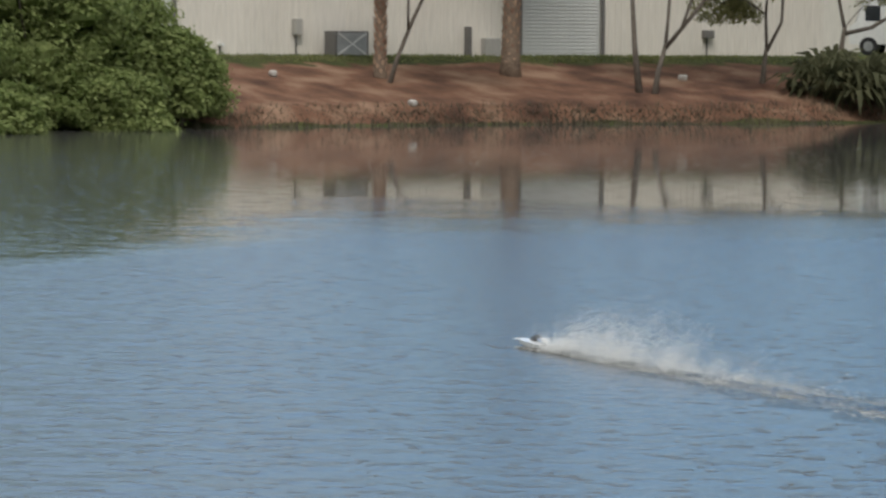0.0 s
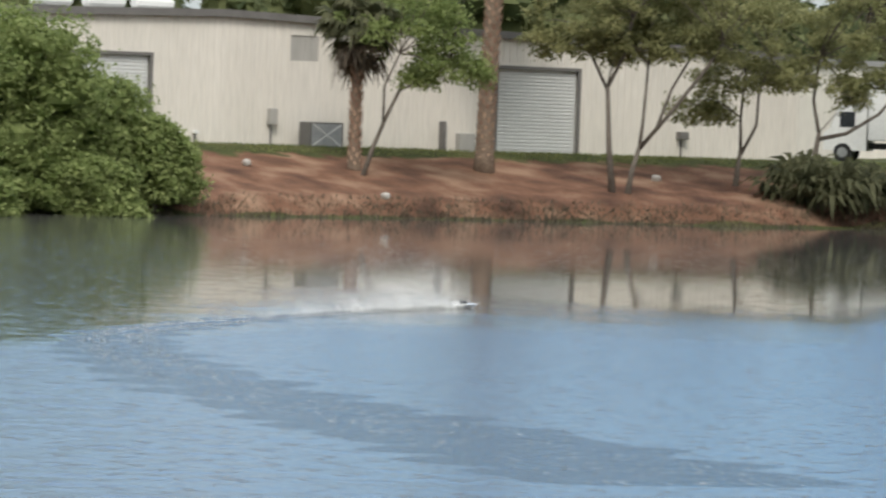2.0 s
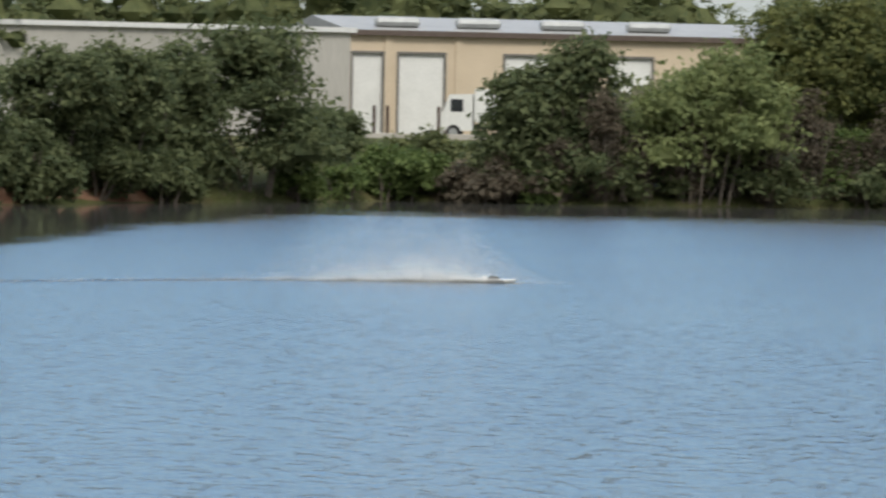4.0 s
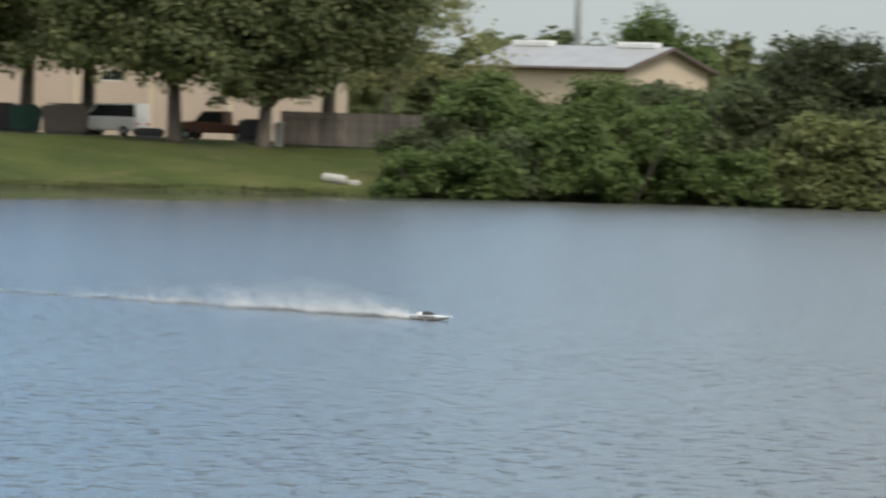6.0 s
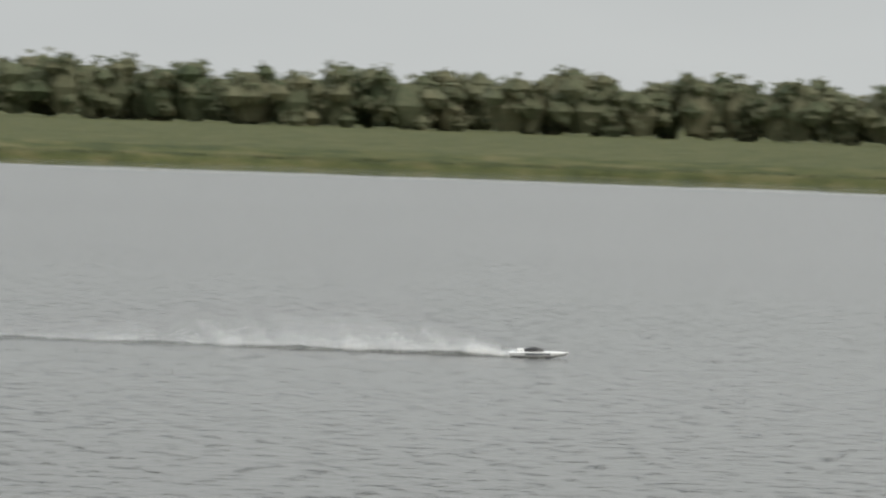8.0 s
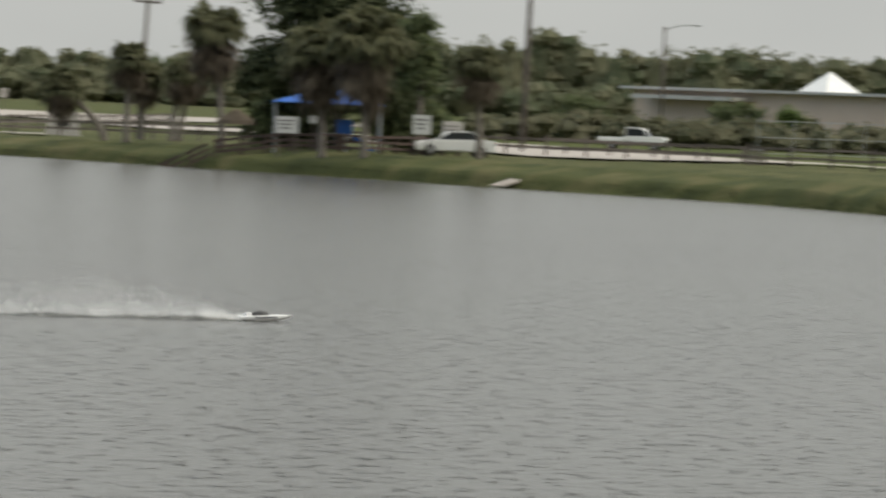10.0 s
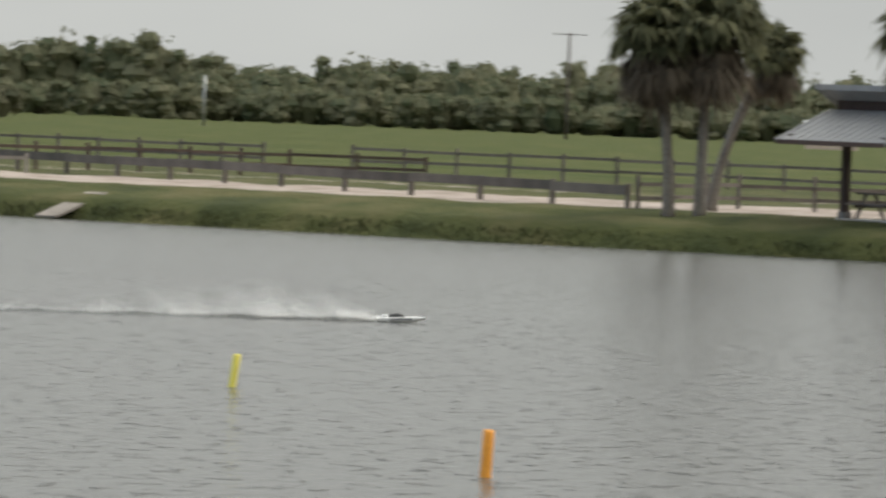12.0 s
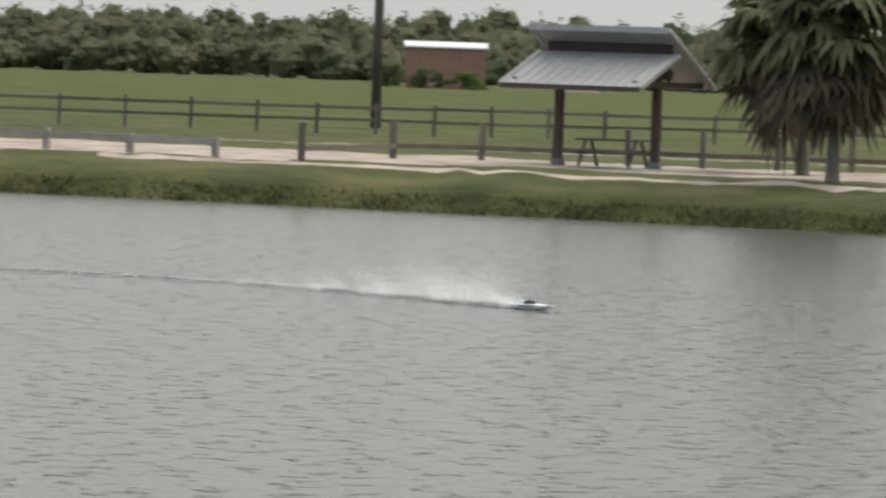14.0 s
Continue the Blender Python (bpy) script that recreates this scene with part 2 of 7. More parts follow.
def ground_matter():
    """Grass, field, red mulch and pale sand, by the cover that the ground carries."""
    m = bpy.data.materials.new("ground cover")
    m.use_nodes = True
    t = m.node_tree
    p = t.nodes["Principled BSDF"]
    p.inputs["Roughness"].default_value = 0.95
    p.inputs["Specular IOR Level"].default_value = 0.15
    cover = t.nodes.new("ShaderNodeAttribute")
    cover.attribute_name = "cover"
    bits = t.nodes.new("ShaderNodeSeparateColor")
    t.links.new(cover.outputs["Color"], bits.inputs[0])
    co = t.nodes.new("ShaderNodeTexCoord")

    def tones(scale, detail, *stops):
        n = t.nodes.new("ShaderNodeTexNoise")
        n.inputs["Scale"].default_value, n.inputs["Detail"].default_value = scale, detail
        t.links.new(co.outputs["Object"], n.inputs["Vector"])
        r = t.nodes.new("ShaderNodeValToRGB")
        r.color_ramp.elements[0].position, r.color_ramp.elements[0].color = 0.32, (*stops[0], 1)
        r.color_ramp.elements[1].position, r.color_ramp.elements[1].color = 0.68, (*stops[-1], 1)
        if len(stops) > 2:
            r.color_ramp.elements.new(0.5).color = (*stops[1], 1)
        t.links.new(n.outputs[0], r.inputs[0])
        return n, r

    _, grass = tones(0.35, 9, (0.038, 0.047, 0.017), (0.064, 0.071, 0.025), (0.102, 0.094, 0.042))
    _, field = tones(0.16, 10, (0.040, 0.055, 0.014), (0.061, 0.076, 0.020), (0.096, 0.096, 0.034))
    _, mulch = tones(0.5, 10, (0.075, 0.040, 0.028), (0.165, 0.086, 0.055), (0.27, 0.17, 0.115))
    _, sand = tones(0.6, 9, (0.24, 0.195, 0.165), (0.345, 0.29, 0.252), (0.43, 0.37, 0.325))
    rag, _ = tones(0.8, 8, (0, 0, 0), (1, 1, 1))
    colour = grass.outputs[0]
    for n, tone in ((0, field), (1, mulch), (2, sand)):
        mask = t.nodes.new("ShaderNodeMath")
        mask.operation = "ADD"
        t.links.new(bits.outputs[n], mask.inputs[0])
        t.links.new(rag.outputs[0], mask.inputs[1])
        edge = t.nodes.new("ShaderNodeMapRange")
        edge.inputs["From Min"].default_value, edge.inputs["From Max"].default_value = 0.92, 1.08
        t.links.new(mask.outputs[0], edge.inputs[0])
        mix = t.nodes.new("ShaderNodeMix")
        mix.data_type = "RGBA"
        t.links.new(edge.outputs[0], mix.inputs[0])
        t.links.new(colour, mix.inputs[6])
        t.links.new(tone.outputs[0], mix.inputs[7])
        colour = mix.outputs[2]
    t.links.new(colour, p.inputs["Base Color"])
    f = t.nodes.new("ShaderNodeTexNoise")
    f.inputs["Scale"].default_value, f.inputs["Detail"].default_value = 4, 6
    t.links.new(co.outputs["Object"], f.inputs["Vector"])
    b = t.nodes.new("ShaderNodeBump")
    b.inputs["Strength"].default_value, b.inputs["Distance"].default_value = 0.8, 0.15
    t.links.new(f.outputs[0], b.inputs["Height"])
    t.links.new(b.outputs[0], p.inputs["Normal"])
    return m


def water_matter():
    """Dark lake water: wind ripples, calm in the lee of one shore."""
    m = bpy.data.materials.new("lake water")
    m.use_nodes = True
    t = m.node_tree
    p = t.nodes["Principled BSDF"]
    p.inputs["Base Color"].default_value = (0.085, 0.085, 0.080, 1)
    p.inputs["Roughness"].default_value, p.inputs["IOR"].default_value = 0.06, 1.333
    co = t.nodes.new("ShaderNodeTexCoord")

    def waves(scale, stretch, detail, turn):
        mp = t.nodes.new("ShaderNodeMapping")
        mp.inputs["Scale"].default_value, mp.inputs["Rotation"].default_value = stretch, (0, 0, radians(turn))
        t.links.new(co.outputs["Object"], mp.inputs[0])
        n = t.nodes.new("ShaderNodeTexNoise")
        n.inputs["Scale"].default_value, n.inputs["Detail"].default_value, n.inputs["Roughness"].default_value = scale, detail, 0.6
        t.links.new(mp.outputs[0], n.inputs["Vector"])
        return n.outputs[0]

    ripple, chop, gusts = waves(2.6, (1, 1, 1), 2, 25), waves(0.8, (1, 1.3, 1), 2, 40), waves(0.035, (1, 1.5, 1), 3, 60)

    def maths(kind, a, b=0.0, c=0.0):
        n = t.nodes.new("ShaderNodeMath")
        n.operation = kind
        for k, v in enumerate((a, b, c)):
            if isinstance(v, (int, float)):
                n.inputs[k].default_value = v
            else:
                t.links.new(v, n.inputs[k])
        return n.outputs[0]

    def between(v, a, b, low, high, smooth=False):
        n = t.nodes.new("ShaderNodeMapRange")
        n.interpolation_type = "SMOOTHSTEP" if smooth else "LINEAR"
        for key, value in (("From Min", a), ("From Max", b), ("To Min", low), ("To Max", high)):
            n.inputs[key].default_value = value
        t.links.new(v, n.inputs[0])
        return n.outputs[0]

    # the wind is kept off the water under the mulch bank and the thicket: calm from the shore out to a ragged line
    xyz = t.nodes.new("ShaderNodeSeparateXYZ")
    t.links.new(co.outputs["Object"], xyz.inputs[0])
    bearing = maths("MULTIPLY", maths("ARCTAN2", xyz.outputs[0], xyz.outputs[1]), 180 / math.pi)
    away = t.nodes.new("ShaderNodeVectorMath")
    away.operation = "LENGTH"
    t.links.new(co.outputs["Object"], away.inputs[0])
    edge = maths("ADD", between(bearing, -36, -30, 113, 232), between(bearing, -18, -7, 0, 90))
    edge = maths("SUBTRACT", edge, between(bearing, -42, -49, 0, 40))
    streaks = waves(0.11, (1, 1, 1), 2, 10)
    inside = maths("SUBTRACT", maths("MULTIPLY_ADD", gusts, 26.0, maths("MULTIPLY_ADD", streaks, 26.0, away.outputs["Value"])), maths("ADD", edge, 26.0))
    lee = maths("MAXIMUM", between(inside, -14.0, 8.0, 1.0, 0.045, True), between(bearing, -42.5, -46.5, 0.045, 0.4))
    t.links.new(between(lee, 0.045, 1.0, 0.035, 0.22), p.inputs["Roughness"])
    force = maths("MULTIPLY", lee, between(gusts, 0.35, 0.65, 0.6, 1.1))
    force = maths("MULTIPLY", force, between(bearing, -38, -30, 0.42, 1.0))
    crest = between(ripple, 0.585, 0.70, 0.0, 1.0, True)
    b = t.nodes.new("ShaderNodeBump")
    b.inputs["Distance"].default_value = 0.2
    t.links.new(force, b.inputs["Strength"])
    t.links.new(maths("MULTIPLY_ADD", crest, between(bearing, 10, 40, 1.9, 2.5), maths("MULTIPLY_ADD", maths("MULTIPLY", chop, between(bearing, -40, -45, 0.32, 1.5)), 1.0, maths("MULTIPLY", ripple, 0.3))), b.inputs["Height"])
    t.links.new(b.outputs[0], p.inputs["Normal"])
    return m


# ---- small tools ----


def part(name, bm, material, parent=None, label="", smooth=False):
    """One mesh object from a bmesh, under a thing or a part."""
    me = bpy.data.meshes.new(name)
    bm.to_mesh(me)
    bm.free()
    me.materials.append(material)
    if smooth:
        me.shade_smooth()
    ob = new(name, me)
    ob.parent = parent
    return tagged(ob, label) if label else ob


def sheet(name, verts, faces, material, parent=None, label=""):
    me = bpy.data.meshes.new(name)
    me.from_pydata(verts, [], faces)
    me.materials.append(material)
    ob = new(name, me)
    ob.parent = parent
    return tagged(ob, label) if label else ob


def thing(name, label, category, m, group="", kind=""):
    ob = new(name)
    ob.matrix_basis = m
    return tagged(ob, label, category, group, kind)


def box(bm, c, s, m=None, bevel=0.0):
    """A box at c of the size s."""
    k = Matrix.Translation(c) @ Matrix.Diagonal((*s, 1))
    made = bmesh.ops.create_cube(bm, size=1, matrix=m @ k if m else k)["verts"]
    if bevel:
        edges = {e for v in made for e in v.link_edges}
        bmesh.ops.bevel(bm, geom=list(edges), offset=bevel, segments=2, affect="EDGES", profile=0.5)
    return bm


def tube(bm, points, radii, sides=8):
    """A tapered tube through the points."""
    rings = []
    for n, (q, r) in enumerate(zip(points, radii)):
        q = Vector(q)
        ahead = (Vector(points[min(n + 1, len(points) - 1)]) - Vector(points[max(n - 1, 0)])).normalized()
        across = ahead.cross(Vector((0.31, 0.95, 0.05))).normalized()
        up = ahead.cross(across)
        rings.append([bm.verts.new(q + r * (math.cos(k) * across + math.sin(k) * up)) for k in (2 * math.pi * i / sides for i in range(sides))])
    for low_ring, high_ring in zip(rings, rings[1:]):
        for i in range(sides):
            bm.faces.new((low_ring[i], low_ring[(i + 1) % sides], high_ring[(i + 1) % sides], high_ring[i]))
    bm.faces.new(rings[0][::-1])
    bm.faces.new(rings[-1])
    return bm


def prism(bm, outline, y0, y1):
    """An outline of (x, z) drawn out from y0 to y1."""
    front = [bm.verts.new((x, y0, z)) for x, z in outline]
    rear = [bm.verts.new((x, y1, z)) for x, z in outline]
    n = len(outline)
    bm.faces.new(front)
    bm.faces.new(rear[::-1])
    for i in range(n):
        bm.faces.new((front[i], rear[i], rear[(i + 1) % n], front[(i + 1) % n]))
    bmesh.ops.recalc_face_normals(bm, faces=bm.faces[:])
    return bm


SHORE_AZ = (-75, -60, -50, -48, -43.7, -40, -37, -35, -31, -28.6, -26.5, -24, -21.4, -19, -15.4, -13.5, -11.6, -8.5, -5.2, -2.2, 0.1, 2.9, 5, 12, 20, 29.4, 32.6, 36, 39.4, 43, 46.2, 49.2, 50.6, 52.5, 57, 62.4, 67.6, 72, 77, 82, 86, 89.6, 100, 120)
SHORE_D = (125, 165, 182, 188, 200, 211, 217, 226, 258, 272, 268, 272, 279, 276, 280, 284, 285, 293, 292, 297, 315, 337, 345, 362, 355, 333, 322, 323, 324, 288, 263, 245, 230, 223, 204, 185, 174, 169, 161, 154, 149, 145, 140, 135)
BANK_AZ = (-60, -36, -31, -22, -20, -13, -11, -3, 1, 5, 40, 44, 95)
BANK_LIP = (.7, .7, .5, .4, .25, .25, .4, .4, .4, .5, .5, .75, .75)
BANK_TOP = (2.75, 2.75, 3.3, 3.1, 2.95, 2.65, 2.8, 3.1, 2.4, 1.3, 1.1, 1.25, 1.25)
BANK_RUN = (13, 13, 16, 16, 18, 18, 17, 16, 14, 9, 8, 6, 6)


def ease(a, b, v):
    k = np.clip((v - a) / (b - a), 0, 1)
    return k * k * (3 - 2 * k)


def ground_z(x, y):
    """Height of the ground over the lake's level."""
    az, d = np.degrees(np.arctan2(x, y)), np.hypot(x, y)
    s = d - np.interp(az, SHORE_AZ, SHORE_D)
    lip, top, run = (np.interp(az, BANK_AZ, row) for row in (BANK_LIP, BANK_TOP, BANK_RUN))
    z = -1.3 * ease(0, 5, -s) + lip * ease(0, 1.6, s) + (top - lip) * np.clip((s - 1.2) / (run - 1.2), 0, 1)
    z = z + (1.2 - top) * ease(300, 900, s)
    z = z + 1.4 * np.exp(-((az - 38.6) / 1.6) ** 2) * ease(335, 395, d) * (1 - ease(420, 520, d))
    near = 2.6 - 3.9 * ease(1.5, 9.0, x * .342 + y * .94)
    return np.maximum(z, near)


def spot(az, d, up=0.0):
    """The place on the ground at that bearing and distance from the landing."""
    x, y = d * math.sin(radians(az)), d * math.cos(radians(az))
    return Vector((x, y, float(ground_z(x, y)) + up))


def on_ground(x, y, up=0.0):
    return Vector((x, y, float(ground_z(x, y)) + up))


# ---- ground and water ----


def make_ground():
    bearing = np.concatenate([np.arange(-180, -52, 4.0), np.arange(-52, 94, 0.25), np.arange(94, 180, 4.0)])
    inner = np.array([0.0, 0.04, 0.08, 0.14, 0.22, 0.35, 0.6, 0.85, 0.95])
    outer = np.array([-3, -1, -0.3, 0, 0.2, 0.45, 0.7, 1.0, 1.4, 2, 3, 4.4, 4.8, 5.0, 5.3, 5.6, 5.8, 6.6, 8, 10, 13, 16, 19, 22, 26, 30, 36, 45, 60, 70, 80, 95, 110, 135, 160, 200, 240, 400, 700, 1200, 2200, 4400])
    rng = np.random.default_rng(4)
    verts, cover = [], []
    for b in bearing:
        shore = float(np.interp(b, SHORE_AZ, SHORE_D)) + (0.8 * noise.noise((b * 1.7, 0, 0)) + 0.35 * noise.noise((b * 6, 3, 0))) * (1.0 if b < 77 else 0.3)
        for d in np.concatenate([inner * shore, shore + outer]):
            x, y = d * math.sin(radians(b)), d * math.cos(radians(b))
            z = float(ground_z(x, y))
            s = d - shore
            if 0 < s < 150:
                z += 0.10 * noise.noise((x * 0.35, y * 0.35, 0)) + (0.10 * noise.noise((x * 1.3, y * 1.3, 5)) if s < 8 else 0)
            verts.append((x, y, z))
            field = 0.75 if s > 85 and b > 44 else (0.6 if -20.5 < b < -12.8 and s > 0.6 else 0.0)
            mulch = 0.8 if b < -31 and 0.2 < s < 11.5 else 0.0
            sand = 0.0
            if b > 61:
                sand = 0.75 if 9 < s < 27 else (0.5 if 44 < s < 47 else 0.0)
                if 6.2 < s < 9 and 79 < b < 83 or 4.9 < s < 5.7 and b > 80.5:
                    sand = 0.75
                if 9 < s < 13 and b > 84.5:
                    sand = 0.0
            if 33 < b < 58 and 300 < s < 900:
                field = 0.5
            cover.append((field, mulch, sand, 1.0))
    rows = len(inner) + len(outer)
    n = len(bearing)
    faces = [(i * rows + j, i * rows + j + 1, (i + 1) % n * rows + j + 1, (i + 1) % n * rows + j) for i in range(n) for j in range(rows - 1)]
    ob = sheet("ground", verts, [f[::-1] for f in faces], ground_matter())
    at = ob.data.color_attributes.new("cover", "FLOAT_COLOR", "POINT")
    at.data.foreach_set("color", np.array(cover, dtype=np.float32).ravel())
    ob.data.shade_smooth()
    return tagged(ob, "grassy lake banks with red mulch slope and pale sand track", "ground", kind="structure")


def make_water():
    n = 96
    ring = []
    for i in range(n):
        b = -180 + 360 * i / n
        ring.append(((520 if -70 < b < 110 else 200) * math.sin(radians(b)), (520 if -70 < b < 110 else 200) * math.cos(radians(b)), 0.0))
    ob = sheet("water", [(0, 0, 0)] + ring, [(0, (i + 1) % n + 1, i + 1) for i in range(n)], water_matter())
    return tagged(ob, "rippled dark lake water reflecting the sky", "water", kind="structure")


make_ground()
make_water()

# ---- plants ----


def leaf_quads(rng, centres, outward, size, flat=0.55, droop=0.0):
    """Small pointed leaves, one at each centre, loosely facing outward."""
    n = len(centres)
    normal = outward + rng.normal(0, 0.45, (n, 3))
    normal /= np.linalg.norm(normal, axis=1)[:, None] + 1e-9
    along = np.cross(normal, rng.normal(0, 1, (n, 3)))
    along[:, 2] -= droop
    along /= np.linalg.norm(along, axis=1)[:, None] + 1e-9
    across = np.cross(normal, along)
    length = size * rng.uniform(0.65, 1.4, (n, 1))
    verts = np.stack([centres - along * length - across * length * flat, centres - along * length * 0.6 + across * length * flat * 1.2, centres + along * length], 1).reshape(-1, 3)
    return verts.tolist(), np.arange(3 * n).reshape(-1, 3).tolist()


def lobes_of(rng, w, h, count, low=0.2, lift=0.0, least=0.09, most=0.24):
    """Overlapping clumps that fill a crown w wide and h high with an uneven outline."""
    out = []
    for _ in range(int(count * 2.2)):
        k, turn = rng.uniform(0, 1) ** 0.5, rng.uniform(0, 2 * math.pi)
        up = rng.uniform(low, 0.88)
        slim = math.sqrt(max(0.12, 1.0 - (max(0.0, up - 0.3) / 0.72) ** 2)) * rng.uniform(0.82, 1.08)
        r = rng.uniform(least, most) * 0.8 * min(w, 1.3 * h)
        reach = max(0.0, w / 2 - 0.8 * r) * slim * k
        out.append((np.array([reach * math.cos(turn), reach * math.sin(turn) * 0.75, lift + max(up * h, r * 0.6)]), r * np.array([1.2, 1.0, rng.uniform(0.6, 0.95)])))
    top = out[0]
    out.append((np.array([top[0][0] * 0.4, top[0][1] * 0.4, lift + h - 0.16 * min(w, h)]), 0.16 * min(w, h) * np.ones(3)))
    return out


def sprigs(rng, c, r, count, leaf, droop=0.0, stray=1.25):
    """Small sprigs of five leaves each, through the outer half of one clump."""
    k = max(5, count // 5)
    way = rng.normal(0, 1, (k, 3))
    way /= np.linalg.norm(way, axis=1)[:, None]
    way[:, 2] = np.where(way[:, 2] < -0.6, -way[:, 2], way[:, 2])
    lump = 1 + 0.2 * np.sin(4 * way[:, 0:1] + 9 * c[0]) * np.cos(5 * way[:, 1:2] + 3 * c[1])
    far = 0.5 + 0.62 * rng.uniform(0, 1, (k, 1)) ** 0.7 if stray > 1 else 0.78 + 0.26 * rng.uniform(0, 1, (k, 1))
    far = np.where(rng.uniform(0, 1, (k, 1)) < 0.14, far * stray, far)
    heart = np.repeat(c + way * r * lump * far, 5, 0)
    at = heart + rng.normal(0, (1.3 if stray > 1 else 0.6) * leaf, (5 * k, 3)) * np.array([1, 1, 0.8])
    return leaf_quads(rng, at, np.repeat(way, 5, 0) * 0.6 + np.array([0, 0, 0.55]), leaf, droop=droop)


def crown_mesh(name, rng, lobes, leaf, material, parent, most=9000, density=34, droop=0.0, core=0.6):
    area = sum(4 * math.pi * float(np.prod(r)) ** (2 / 3) for _, r in lobes)
    total = min(most, int(area * density * (0.28 / leaf) ** 2))
    verts, faces = [], []
    for c, r in lobes:
        k = max(20, int(total * 4 * math.pi * float(np.prod(r)) ** (2 / 3) / area))
        v, f = sprigs(rng, c, r, k, leaf, droop)
        faces += [[i + len(verts) for i in q] for q in f]
        verts += v
        if core:
            base = len(verts)
            for i in range(4):
                for j in range(6):
                    el, tu = math.pi * (i + 0.5) / 4, 2 * math.pi * j / 6
                    d = np.array([math.sin(el) * math.cos(tu), math.sin(el) * math.sin(tu), math.cos(el)])
                    verts.append((c + d * r * core * rng.uniform(0.7, 1.1)).tolist())
            faces += [[base + i * 6 + j, base + (i + 1) * 6 + j, base + (i + 1) * 6 + (j + 1) % 6, base + i * 6 + (j + 1) % 6] for i in range(3) for j in range(6)]
    return sheet(name, verts, faces, material, parent)


BUSH = {
    "mangrove": ("mangrove", 0.11, 26, "dense light green mangrove thicket overhanging the water", "bush"),
    "dark": ("dark", 0.19, 14, "dense dark green shrub at the water's edge", "bush"),
    "deep": ("deep", 0.19, 18, "tall very dark tree over the shore bushes", "bush"),
    "green": ("green", 0.19, 16, "broad mid-green bush on the lake bank", "bush"),
    "bright": ("bright", 0.19, 14, "rounded fresh green bush on the lake bank", "bush"),
    "oakish": ("oak", 0.19, 18, "tall dark olive shrub thicket on the bank", "bush"),
    "willow": ("willow", 0.19, 14, "soft grey-green willow bush leaning over the water", "bush"),
    "pale": ("pale", 0.19, 12, "low yellow-green scrub bush at the shore", "bush"),
    "sparse": ("dark", 0.24, 11, "thin dark shrub with gaps before the loading yard", "bush"),
    "scrub": ("green", 0.16, 8, "low weedy scrub on the bank", "scrub"),
    "brush": ("brush", 0.22, 8, "pile of dry grey-brown brushwood on the bank", "brush pile"),
    "stalks": ("brush", 0.13, 12, "tangle of bare grey-brown stems under the trees", "bush"),
    "autumn": ("autumn", 0.30, 12, "half-bare brownish tree behind the roofs", "tree"),
    "palmetto": ("palm", 0.5, 8, "spiky saw palmetto clump at the waterline", "palmetto"),
}
seeds = iter(range(100, 900))


def stems(bm, rng, w, h, count, r):
    for _ in range(count):
        turn = rng.uniform(0, 6.28)
        foot, lean = rng.uniform(0, 0.18) * w, rng.uniform(0.1, 0.35) * w
        p0 = Vector((foot * math.cos(turn), foot * math.sin(turn), -0.3))
        p2 = Vector((lean * math.cos(turn), lean * math.sin(turn), h * 0.7))
        mid = p0.lerp(p2, 0.5) + Vector((rng.normal(0, 0.1), rng.normal(0, 0.1), 0.1)) * w * 0.2
        tube(bm, [p0, mid, p2], [r, r * 0.7, r * 0.25], 6)


